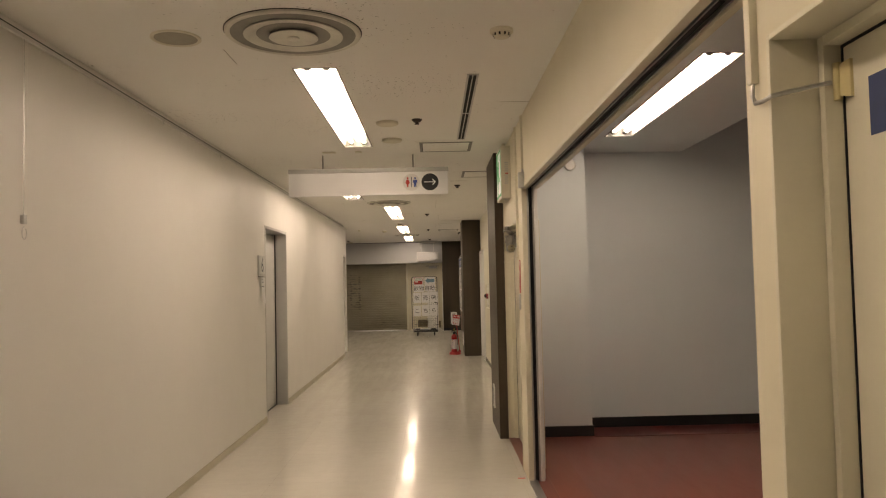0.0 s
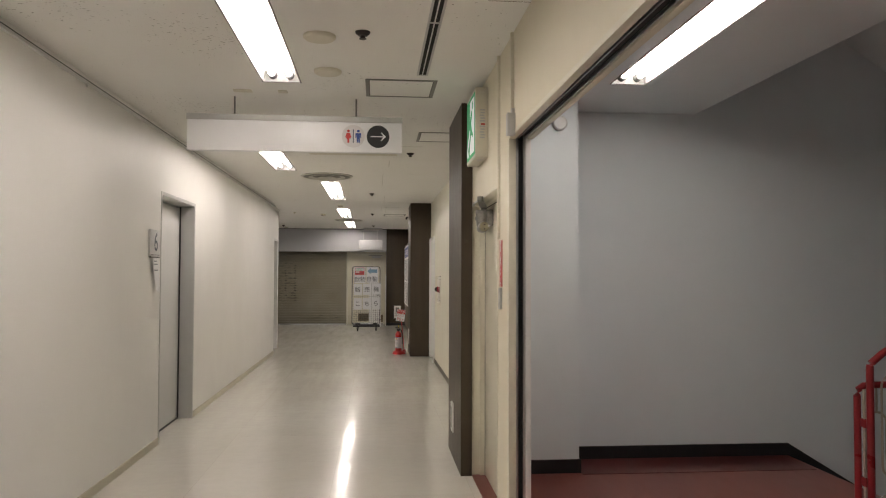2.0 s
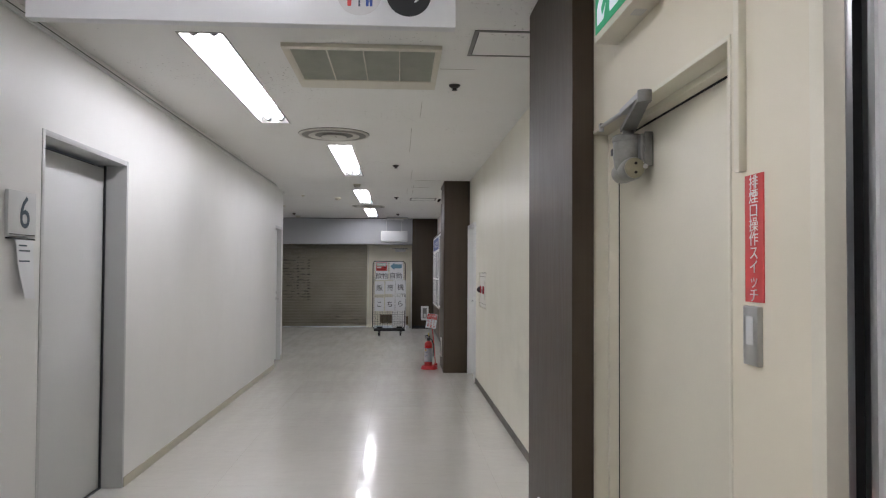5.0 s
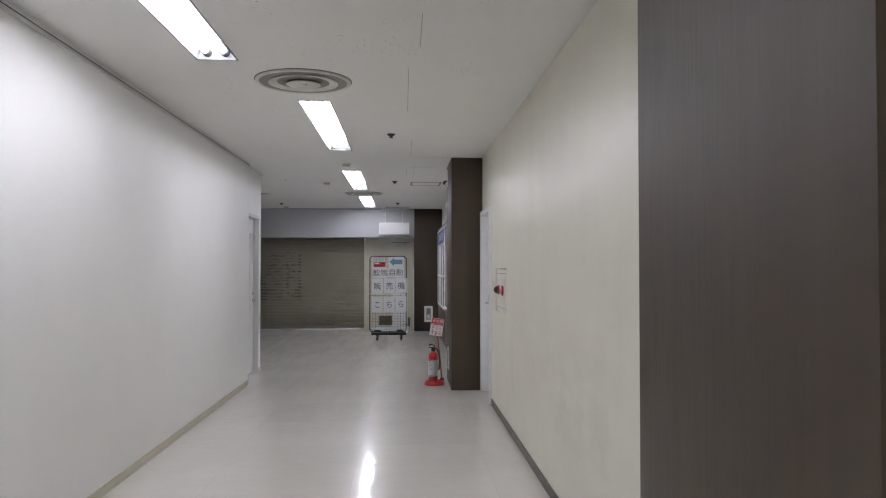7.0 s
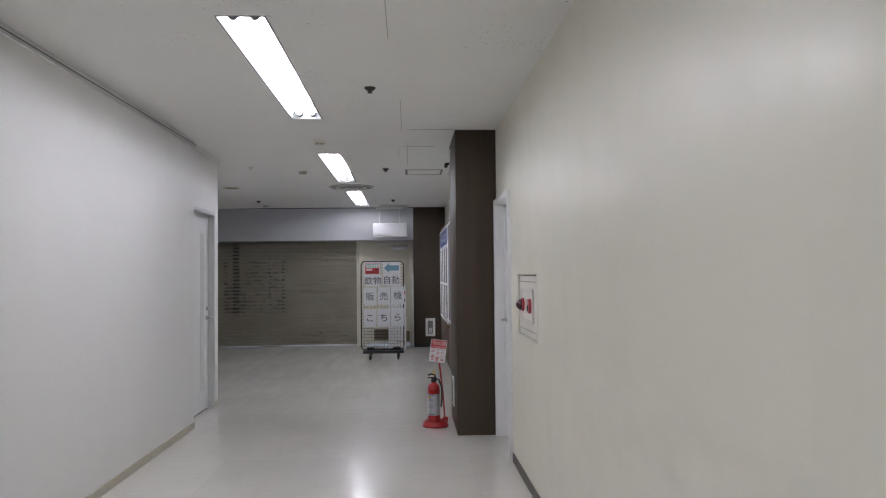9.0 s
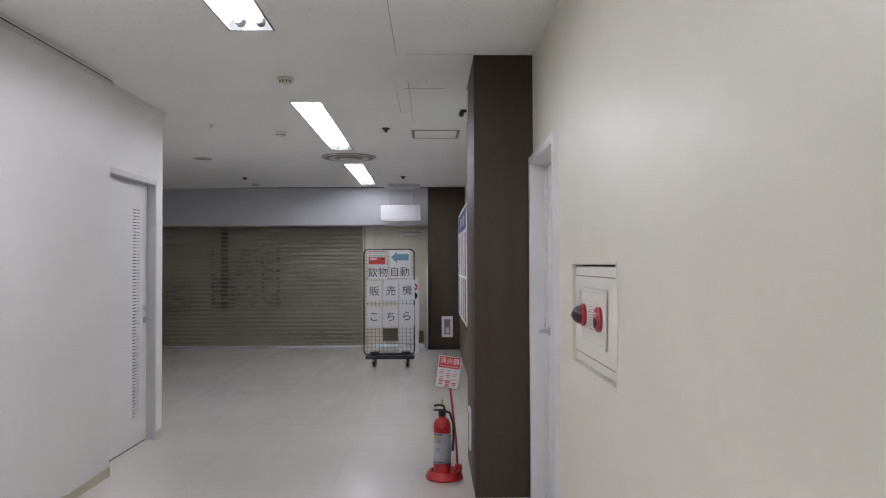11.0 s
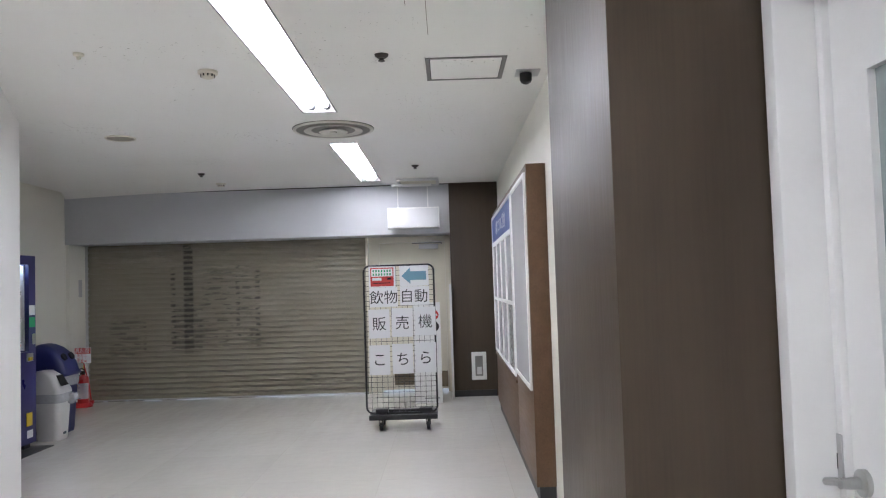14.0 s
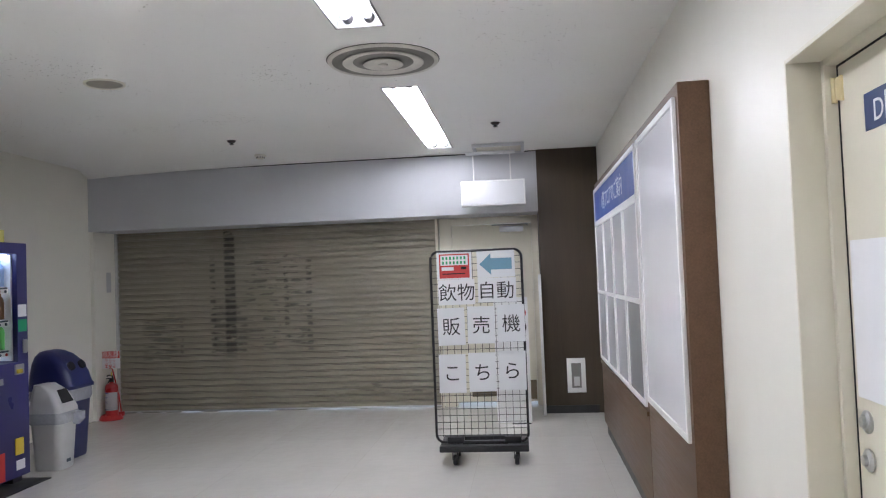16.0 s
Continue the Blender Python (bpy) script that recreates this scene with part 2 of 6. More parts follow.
def box(bm, x0, y0, z0, x1, y1, z1, bevel=0.0, seg=2):
    r = bmesh.ops.create_cube(bm, size=1.0)
    vs = r["verts"]
    bmesh.ops.scale(bm, vec=(abs(x1 - x0), abs(y1 - y0), abs(z1 - z0)), verts=vs)
    bmesh.ops.translate(bm, vec=((x0 + x1) / 2, (y0 + y1) / 2, (z0 + z1) / 2), verts=vs)
    if bevel:
        es = list({e for v in vs for e in v.link_edges})
        bmesh.ops.bevel(bm, geom=es, offset=bevel, segments=seg, affect="EDGES", profile=0.6)
    return bm


def boxes(*rows, bevel=0.0):
    bm = bmesh.new()
    for r in rows:
        box(bm, *r, bevel=bevel)
    return bm


def lathe(bm, profile, centre, n=32, axis="Z"):
    """A body of revolution from (radius, height) rows."""
    rings = []
    for r, h in profile:
        ring = []
        for i in range(n):
            a = 2 * math.pi * i / n
            if axis == "Z":
                co = (centre[0] + r * math.cos(a), centre[1] + r * math.sin(a), centre[2] + h)
            elif axis == "X":
                co = (centre[0] + h, centre[1] + r * math.cos(a), centre[2] + r * math.sin(a))
            else:
                co = (centre[0] + r * math.cos(a), centre[1] + h, centre[2] + r * math.sin(a))
            ring.append(bm.verts.new(co))
        rings.append(ring)
    for a, b in zip(rings, rings[1:]):
        for i in range(n):
            j = (i + 1) % n
            bm.faces.new((a[i], a[j], b[j], b[i]))
    for ring in (rings[0], rings[-1]):
        if profile[0][0] > 1e-5 and ring is rings[0] or profile[-1][0] > 1e-5 and ring is rings[-1]:
            bm.faces.new(ring)
    bmesh.ops.remove_doubles(bm, verts=bm.verts[:], dist=1e-6)
    bmesh.ops.recalc_face_normals(bm, faces=bm.faces[:])
    return bm


def tube(bm, pts, r, n=10):
    """A round bar along a line of points."""
    pts = [Vector(p) for p in pts]
    rings = []
    for i, p in enumerate(pts):
        d = (pts[min(i + 1, len(pts) - 1)] - pts[max(i - 1, 0)]).normalized()
        u = d.cross(Vector((0, 0, 1)) if abs(d.z) < 0.9 else Vector((1, 0, 0))).normalized()
        w = d.cross(u)
        rings.append([bm.verts.new(p + r * (math.cos(2 * math.pi * k / n) * u + math.sin(2 * math.pi * k / n) * w)) for k in range(n)])
    for a, b in zip(rings, rings[1:]):
        for k in range(n):
            bm.faces.new((a[k], a[(k + 1) % n], b[(k + 1) % n], b[k]))
    bm.faces.new(rings[0][::-1])
    bm.faces.new(rings[-1])
    bmesh.ops.recalc_face_normals(bm, faces=bm.faces[:])
    return bm


def arc(c, r, a0, a1, n=8, plane="xz"):
    out = []
    for i in range(n + 1):
        a = radians(a0 + (a1 - a0) * i / n)
        u, v = r * math.cos(a), r * math.sin(a)
        out.append((c[0] + u, c[1], c[2] + v) if plane == "xz" else (c[0] + u, c[1] + v, c[2]) if plane == "xy" else (c[0], c[1] + u, c[2] + v))
    return out


def slab(plane, d0, d1, u0, u1, v0, v1, holes=()):
    """A wall or ceiling of thickness d0..d1 with real openings. plane x: u is y, v is z; y: u is x, v is z; z: u is x, v is y."""
    us = sorted({u0, u1, *[h[0] for h in holes], *[h[1] for h in holes]})
    vs = sorted({v0, v1, *[h[2] for h in holes], *[h[3] for h in holes]})
    us, vs = [u for u in us if u0 <= u <= u1], [v for v in vs if v0 <= v <= v1]
    bm = bmesh.new()

    def at(d, u, v):
        return {"x": (d, u, v), "y": (u, d, v), "z": (u, v, d)}[plane]

    def solid(i, j):
        if not (0 <= i < len(us) - 1 and 0 <= j < len(vs) - 1):
            return False
        cu, cv = (us[i] + us[i + 1]) / 2, (vs[j] + vs[j + 1]) / 2
        return not any(h[0] < cu < h[1] and h[2] < cv < h[3] for h in holes)

    def quad(*p):
        bm.faces.new([bm.verts.new(at(*q)) for q in p])

    for i in range(len(us) - 1):
        for j in range(len(vs) - 1):
            if not solid(i, j):
                continue
            a, b, c, d = us[i], us[i + 1], vs[j], vs[j + 1]
            for dd in (d0, d1):
                quad((dd, a, c), (dd, b, c), (dd, b, d), (dd, a, d))
            if not solid(i - 1, j):
                quad((d0, a, c), (d1, a, c), (d1, a, d), (d0, a, d))
            if not solid(i + 1, j):
                quad((d0, b, c), (d1, b, c), (d1, b, d), (d0, b, d))
            if not solid(i, j - 1):
                quad((d0, a, c), (d1, a, c), (d1, b, c), (d0, b, c))
            if not solid(i, j + 1):
                quad((d0, a, d), (d1, a, d), (d1, b, d), (d0, b, d))
    bmesh.ops.remove_doubles(bm, verts=bm.verts[:], dist=1e-5)
    bmesh.ops.recalc_face_normals(bm, faces=bm.faces[:])
    return bm


def smooth(me, angle=35):
    lim = radians(angle)
    bm = bmesh.new()
    bm.from_mesh(me)
    for f in bm.faces:
        f.smooth = True
    for e in bm.edges:
        e.smooth = len(e.link_faces) == 2 and e.calc_face_angle(0) < lim
    bm.to_mesh(me)
    bm.free()


def mesh_of(name, bm, material):
    me = bpy.data.meshes.new(name)
    bm.to_mesh(me)
    bm.free()
    me.materials.append(material)
    smooth(me)
    return me


def structure(name, bm, material, label="", category=""):
    ob = new(name, mesh_of(name, bm, material))
    ORIGIN[ob] = Vector((0, 0, 0))
    return tagged(ob, label, category, "", "structure")


def thing(name, at, label, category, group="", kind=""):
    """An Empty at the base of a thing."""
    ob = new(name)
    ob.empty_display_size = 0.1
    ob.location = at
    ORIGIN[ob] = Vector(at)
    return tagged(ob, label, category, group, kind)


def part(name, bm, material, parent, label=""):
    """One mesh, given in world places, under a thing or a part."""
    bmesh.ops.translate(bm, vec=-ORIGIN[parent], verts=bm.verts[:])
    ob = new(name, mesh_of(name, bm, material))
    ob.parent = parent
    ORIGIN[ob] = ORIGIN[parent]
    return tagged(ob, label)


def solo(name, bm, material, at, label, category, group="", kind=""):
    """A thing that is one mesh."""
    bmesh.ops.translate(bm, vec=-Vector(at), verts=bm.verts[:])
    ob = new(name, mesh_of(name, bm, material))
    ob.location = at
    ORIGIN[ob] = Vector(at)
    return tagged(ob, label, category, group, kind)


SOUTH = Matrix.Rotation(radians(90), 4, "X")                                   # faces -y
WEST = Matrix.Rotation(radians(-90), 4, "Z") @ SOUTH                           # faces -x
EAST = Matrix.Rotation(radians(90), 4, "Z") @ SOUTH                            # faces +x


def lettering(words, size, at, facing, wide=1.0, vertical=False):
    """Flat raised characters in the built-in font, centred at a place."""
    cu = bpy.data.curves.new("lettering", "FONT")
    cu.body = "\n".join(words) if vertical else words
    cu.size, cu.align_x, cu.align_y, cu.extrude, cu.resolution_u = size, "CENTER", "CENTER", 0.0004, 3
    if vertical:
        cu.space_line = 0.92
    ob = bpy.data.objects.new("lettering", cu)
    scene.collection.objects.link(ob)
    dg = bpy.context.evaluated_depsgraph_get()
    me = bpy.data.meshes.new_from_object(ob.evaluated_get(dg))
    bpy.data.objects.remove(ob)
    bm = bmesh.new()
    bm.from_mesh(me)
    bpy.data.meshes.remove(me)
    if bm.verts:
        xs, ys = [v.co.x for v in bm.verts], [v.co.y for v in bm.verts]
        mid = Vector(((min(xs) + max(xs)) / 2, (min(ys) + max(ys)) / 2, 0))
        bmesh.ops.translate(bm, vec=-mid, verts=bm.verts[:])
    bmesh.ops.transform(bm, matrix=Matrix.Translation(at) @ facing @ Matrix.Diagonal((wide, 1, 1, 1)), verts=bm.verts[:])
    return bm


def plate(at, facing, w, h, d=0.002, bevel=0.0):
    """A thin board w x h centred at a place, its back there and its face d before it."""
    bm = box(bmesh.new(), -w / 2, -h / 2, 0, w / 2, h / 2, d, bevel)
    bmesh.ops.transform(bm, matrix=Matrix.Translation(at) @ facing, verts=bm.verts[:])
    return bm


def disc(at, facing, r, d=0.002, n=32, wide=1.0):
    bm = lathe(bmesh.new(), [(r, 0), (r, d)], (0, 0, 0), n)
    bmesh.ops.transform(bm, matrix=Matrix.Translation(at) @ facing @ Matrix.Diagonal((wide, 1, 1, 1)), verts=bm.verts[:])
    return bm


def flat(points, at, facing, d=0.001):
    """A flat cut-out from a few corner points."""
    bm = bmesh.new()
    low = [bm.verts.new((x, y, 0)) for x, y in points]
    top = [bm.verts.new((x, y, d)) for x, y in points]
    bm.faces.new(top)
    bm.faces.new(low[::-1])
    for i in range(len(points)):
        j = (i + 1) % len(points)
        bm.faces.new((low[i], low[j], top[j], top[i]))
    bmesh.ops.recalc_face_normals(bm, faces=bm.faces[:])
    bmesh.ops.transform(bm, matrix=Matrix.Translation(at) @ facing, verts=bm.verts[:])
    return bm


# ---- large structure ----
LAMPS = [(-0.535, -0.25), (-0.535, 3.60), (-0.99, 7.70), (-0.55, 11.16), (-0.56, 15.30), (-0.565, 18.86)]
LAMP_W, LAMP_L = 0.225, 2.37

ceil_holes = [(x - LAMP_W / 2, x + LAMP_W / 2, y, y + LAMP_L) for x, y in LAMPS]
structure("floor", boxes((-1.95, -5.2, -0.12, XR1, 7.0, 0.0), (-1.95, 7.0, -0.12, 1.2, 15.72, 0.0), (-4.6, 15.72, -0.12, 1.1, 25.0, 0.0)), M_FLOOR, "glossy waxed cream sheet floor of a corridor and hall", "floor")
structure("ceiling_corridor", slab("z", CEIL, CEIL + 0.12, -1.95, 1.15, -5.2, 22.4, ceil_holes), M_CEIL, "white pitted rock-wool board ceiling with recessed lights", "ceiling")

# hall ceiling: flat part, and a far side that lies slightly higher beyond a diagonal edge
def prism(points, thick=0.1):
    bm = bmesh.new()
    low = [bm.verts.new(p) for p in points]
    top = [bm.verts.new((p[0], p[1], p[2] + thick)) for p in points]
    bm.faces.new(low)
    bm.faces.new(top)
    for k in range(len(points)):
        n = (k + 1) % len(points)
        bm.faces.new((low[k], low[n], top[n], top[k]))
    bmesh.ops.recalc_face_normals(bm, faces=bm.faces[:])
    return bm


def sinking_ceiling():
    """Ceiling that sinks very slightly towards the far corner, from the corridor line to the diagonal edge."""
    bm = bmesh.new()
    rows = []
    for i in range(15):
        y = 15.9 + 6.4 * i / 14
        edge = -1.94 - (y - 15.88) * 0.4258
        row = []
        for k in range(9):
            x = -1.95 + (edge + 1.95) * k / 8
            row.append((x, y, CEIL - 0.07 * ((x + 1.95) / 2.67) ** 2 * ((y - 15.9) / 6.4)))
        rows.append(row)
    for dz in (0.0, 0.1):
        vs = [[bm.verts.new((x, y, z + dz)) for x, y, z in row] for row in rows]
        for r0, r1 in zip(vs, vs[1:]):
            for k in range(8):
                bm.faces.new((r0[k], r0[k + 1], r1[k + 1], r1[k]))
    bmesh.ops.remove_doubles(bm, verts=bm.verts[:], dist=1e-4)
    bmesh.ops.recalc_face_normals(bm, faces=bm.faces[:])
    return bm


structure("ceiling_hall", sinking_ceiling(), M_CEIL, "white pitted hall ceiling", "ceiling")
structure("ceiling_hall_side", prism([(-1.93, 15.85, CEIL + 0.095), (-4.60, 22.12, CEIL + 0.02), (-4.62, 22.12, CEIL + 0.02), (-4.62, 15.5, CEIL + 0.095), (-1.93, 15.5, CEIL + 0.095)]), M_CEIL, "white hall ceiling set slightly higher beyond a diagonal edge", "ceiling")

structure("wall_left", slab("x", XL - 0.2, XL, -5.2, 14.52, 0, CEIL, [(7.60, 8.72, 0, 2.06)]), M_WALL_L, "smooth white painted corridor wall", "wall")
structure("wall_left_end", slab("x", XL2 - 0.2, XL2, 14.52, 15.70, 0, CEIL, [(14.56, 15.555, 0, 2.03)]), M_WALL_L, "white wall end around the louvred door", "wall")
DX, DY = -2.685, 17.65
structure("wall_diagonal", prism([(XL2, 15.70, 0), (DX, DY, 0), (DX - 0.01, DY + 0.035, 0), (DX - 0.045, DY + 0.045, 0), (DX - 0.2, DY + 0.03, 0), (XL2 - 0.2, 15.70, 0)], CEIL + 0.15), M_WALL_L, "white diagonal wall leading to the vending corner", "wall")
structure("wall_hall_back", slab("y", 17.50, 17.66, -4.6, DX - 0.15, 0, CEIL + 0.2), M_WALL_L, "white wall behind the vending corner", "wall")
structure("wall_hall_left", slab("x", -4.6, -4.4, 15.72, 22.6, 0, CEIL + 0.1), M_WALL_H, "cream painted hall wall behind the vending machine", "wall")
structure("wall_behind", slab("y", -5.4, -5.2, -1.95, 1.0, 0, CEIL), M_WALL_L, "plain wall closing the corridor", "wall")

structure("wall_right_front", slab("x", XR1, 0.85, -5.2, 6.52, 0, CEIL, [(0.0, 0.99, 0, 1.90), (1.09, 5.03, 0, 2.125), (5.33, 6.47, 0, 1.90)]), M_WALL_F, "old cream painted wall with a wide stair opening", "wall")
structure("wall_right_middle", slab("x", XR2, XR2 + 0.2, 6.52, 14.2, 0, CEIL, [(7.40, 8.19, 0.09, 1.215), (12.02, 12.77, 0.965, 1.37), (13.15, 13.97, 0, 1.96)]), M_WALL_R, "cream painted corridor wall with grey scuffs", "wall")
structure("wall_right_hall", slab("x", XR3, XR3 + 0.2, 14.2, 22.4, 0, CEIL, [(15.365, 16.325, 0, 1.96)]), M_WALL_H, "cream painted hall wall", "wall")
structure("wall_end", slab("y", YS + 0.06, YS + 0.22, -4.6, 1.18, 0, CEIL, [(-4.36, -0.72, 0, 2.03), (-0.57, 0.27, 0, 1.93)]), M_WALL_H, "cream end wall around the shutter and the door", "wall")

structure("pillar_1", boxes((0.66, 6.44, 0.0, 0.738, 6.473, CEIL), (0.66, 6.473, 0.0, 1.05, 7.325, CEIL)), M_BROWN, "pillar clad in dark brown wood laminate", "pillar")
structure("pillar_2", box(bmesh.new(), 0.65, 14.0, 0.0, 1.05, 14.88, CEIL, 0.003), M_BROWN, "pillar clad in dark brown wood laminate", "pillar")
structure("pillar_3", box(bmesh.new(), 0.345, YH, 0.0, 1.05, YS + 0.06, CEIL, 0.003), M_BROWN, "dark brown laminate pillar beside the end door", "pillar")
structure("header", box(bmesh.new(), -4.4, YH, 2.0, 0.345, YS + 0.05, 2.601, 0.004), M_HEADER, "grey sheet-metal header above the roller shutter", "header")
# solid strip coloured near black as the shade between header and ceiling
structure("header_gap_shade", boxes((-4.4, YH + 0.03, 2.601, 0.345, YS + 0.05, CEIL)), M_DARK, "near-black strip standing for the shade above the header", "gap")

# stair landing
structure("stair_floor", boxes((0.80, 1.0, -0.12, 3.28, 6.9, -0.001)), M_REDFLOOR, "worn red sheet floor of the stair landing", "floor")
structure("stair_wall_far", boxes((1.51, 6.86, -2.2, 6.2, 7.0, 5.2), (0.851, 6.475, 0, 1.51, 7.0, SCEIL)), M_STAIR, "grey painted stairwell wall", "wall")
structure("stair_wall_near", boxes((0.87, 0.9, -0.1, 6.2, 1.02, 5.2)), M_STAIR, "grey painted stairwell wall", "wall")
structure("stair_wall_end", boxes((6.2, 0.9, -2.2, 6.35, 7.0, 5.2)), M_STAIR, "grey painted stairwell end wall", "wall")
structure("stair_wall_side", boxes((0.851, 5.03, 1.91, 0.862, 6.47, SCEIL), (0.851, 5.03, 0, 0.862, 5.33, 1.91)), M_STAIR, "grey painted side of the stair opening", "wall")
structure("stair_ceiling", slab("z", SCEIL, SCEIL + 0.3, 0.80, 2.55, 0.9, 7.0, [(1.60, 1.825, 3.62, 3.62 + LAMP_L)]), M_STAIR, "grey painted ceiling over the landing", "ceiling")
structure("stair_roof", boxes((2.5, 0.9, 5.2, 6.35, 7.0, 5.3), (2.42, 0.9, SCEIL + 0.3, 2.55, 7.0, 5.2)), M_STAIR, "grey stairwell roof and upper wall", "ceiling")

# baseboards
structure("baseboard_left", boxes((XL, -5.2, 0, XL + 0.008, 7.575, 0.06), (XL, 8.745, 0, XL + 0.008, 14.52, 0.06), (XL2, 15.566, 0, XL2 + 0.008, 15.70, 0.06)), M_BASE_L, "low beige vinyl baseboard", "baseboard")
structure("baseboard_right", boxes((XR2 - 0.008, 7.325, 0, XR2, 13.10, 0.065)), M_BASE_R, "dark brown vinyl baseboard", "baseboard")
structure("baseboard_stair", boxes((1.51, 6.845, 0, 3.28, 6.86, 0.095), (0.915, 6.46, 0, 1.51, 6.475, 0.095), (1.51, 6.46, 0, 1.522, 6.86, 0.095)), M_BLACK, "black stair baseboard", "baseboard")


# ---- ceiling lights ----
def ceiling_light(x, y, z, label):
    """Recessed trough with two long tubes in round lampholders."""
    ob = thing("ceiling_light", (x, y + LAMP_L / 2, z), label, "ceiling light", "recessed fluorescent lights")
    a, b, c, d = x - LAMP_W / 2, x + LAMP_W / 2, y, y + LAMP_L
    bm = bmesh.new()
    lo = [bm.verts.new(p) for p in ((a, c, z), (b, c, z), (b, d, z), (a, d, z))]
    hi = [bm.verts.new(p) for p in ((a + 0.03, c + 0.02, z + 0.085), (b - 0.03, c + 0.02, z + 0.085), (b - 0.03, d - 0.02, z + 0.085), (a + 0.03, d - 0.02, z + 0.085))]
    out = [bm.verts.new(p) for p in ((a - 0.002, c - 0.002, z + 0.003), (b + 0.002, c - 0.002, z + 0.003), (b + 0.002, d + 0.002, z + 0.003), (a - 0.002, d + 0.002, z + 0.003))]
    cap = [bm.verts.new((v.co.x, v.co.y, z + 0.11)) for v in out]
    bm.faces.new(hi)
    bm.faces.new(cap)
    for i in range(4):
        k = (i + 1) % 4
        bm.faces.new((lo[i], lo[k], hi[k], hi[i]))
        bm.faces.new((lo[i], lo[k], out[k], out[i]))
        bm.faces.new((out[i], out[k], cap[k], cap[i]))
    bmesh.ops.recalc_face_normals(bm, faces=bm.faces[:])
    part("reflector", bm, M_REFLECTOR, ob)
    w = 0.009
    # frame edge; its dark grey also stands for the thin shadow beside the trough
    part("frame", boxes((a - w, c - w, z - 0.004, b + w, c, z + 0.002), (a - w, d, z - 0.004, b + w, d + w, z + 0.002), (a - w, c, z - 0.004, a, d, z + 0.002), (b, c, z - 0.004, b + w, d, z + 0.002)), M_DULL, ob, "thin metal edge, darkened for the shadow along the trough")
    for s in (-0.052, 0.052):
        part("tube", tube(bmesh.new(), [(x + s, c + 0.085, z + 0.031), (x + s, d - 0.085, z + 0.031)], 0.0165, 12), M_TUBE, ob, "lit white fluorescent tube")
        for e0, e1 in ((c + 0.022, c + 0.086), (d - 0.086, d - 0.022)):
            part("lampholder", tube(bmesh.new(), [(x + s, e0, z + 0.034), (x + s, e1, z + 0.034)], 0.027, 16), M_HOLDER, ob)
    return ob


first = ceiling_light(LAMPS[0][0], LAMPS[0][1], CEIL, "long recessed two-tube fluorescent ceiling light, lit")
for lx, ly in LAMPS[1:]:
    copy_thing(first, pose(lx, ly + LAMP_L / 2, CEIL))
copy_thing(first, pose(1.7125, 3.62 + LAMP_L / 2, SCEIL))

# daylight in the closed space behind the shutter, seen as a thin line under it
sun_gap = bpy.data.lights.new("daylight_beyond", "AREA")
sun_gap.shape, sun_gap.size, sun_gap.size_y, sun_gap.energy, sun_gap.color = "RECTANGLE", 5.0, 1.0, 34, (0.72, 0.86, 1.0)
ob = new("daylight_beyond", sun_gap)
ob.matrix_world = pose(-2.0, 23.6, 2.3)
structure("wall_beyond", boxes((-4.8, 24.9, -0.1, 1.4, 25.0, 2.7), (-4.8, 22.3, 2.6, 1.4, 25.0, 2.7), (-4.8, 22.3, 0, -4.6, 25.0, 2.7), (1.2, 22.3, 0, 1.4, 25.0, 2.7)), M_WALL_L, "plain walls of the space behind the shutter", "wall")


# ---- doors ----
def lever(parent, x, y, z, side, along, label="steel lever handle"):
    """Lever handle on a wall along y: side is the way it stands out in x, along the way the lever points in y."""
    bm = lathe(bmesh.new(), [(0.026, 0), (0.026, side * 0.008), (0.012, side * 0.012), (0.010, side * 0.045)], (x, y, z), 20, "X")
    tube(bm, [(x + side * 0.045, y - along * 0.005, z), (x + side * 0.048, y + along * 0.05, z), (x + side * 0.046, y + along * 0.11, z - 0.004)], 0.009, 10)
    return part("handle", bm, M_STEEL, parent, label)


# room 6: sliding leaf deep in a grey steel lining
door = thing("door_1", (XL - 0.1, 8.16, 0), "closed light grey sliding door of room six", "door", "", "structure")
part("frame", boxes((XL - 0.18, 7.575, 0, XL + 0.004, 7.605, 2.085), (XL - 0.18, 8.715, 0, XL + 0.004, 8.745, 2.085), (XL - 0.18, 7.605, 2.055, XL + 0.004, 8.715, 2.085), bevel=0.002), M_GREYFRAME, door, "grey steel lining")
part("leaf", box(bmesh.new(), XL - 0.175, 7.61, 0.012, XL - 0.135, 8.695, 2.035, 0.003), M_GREYDOOR, door)
part("seal", boxes((XL - 0.135, 8.697, 0.0, XL - 0.125, 8.714, 2.05), (XL - 0.15, 7.61, 0.002, XL - 0.125, 8.70, 0.013)), M_BLACK, door, "black rubber edge seal")

# louvred white door in the set-back wall
door = thing("door_2", (XL2 - 0.1, 15.05, 0), "closed white steel door with a tall louvre strip", "door", "", "structure")
part("frame", boxes((XL2 - 0.12, 14.555, 0, XL2 + 0.006, 14.59, 2.045), (XL2 - 0.12, 15.535, 0, XL2 + 0.006, 15.565, 2.045), (XL2 - 0.12, 14.59, 2.005, XL2 + 0.006, 15.535, 2.045), bevel=0.002), M_GREYDOOR, door)
leaf = part("leaf", slab("x", XL2 - 0.10, XL2 - 0.062, 14.593, 15.531, 0.012, 2.001, [(15.255, 15.39, 0.205, 1.815)]), M_WHITEMETAL, door)
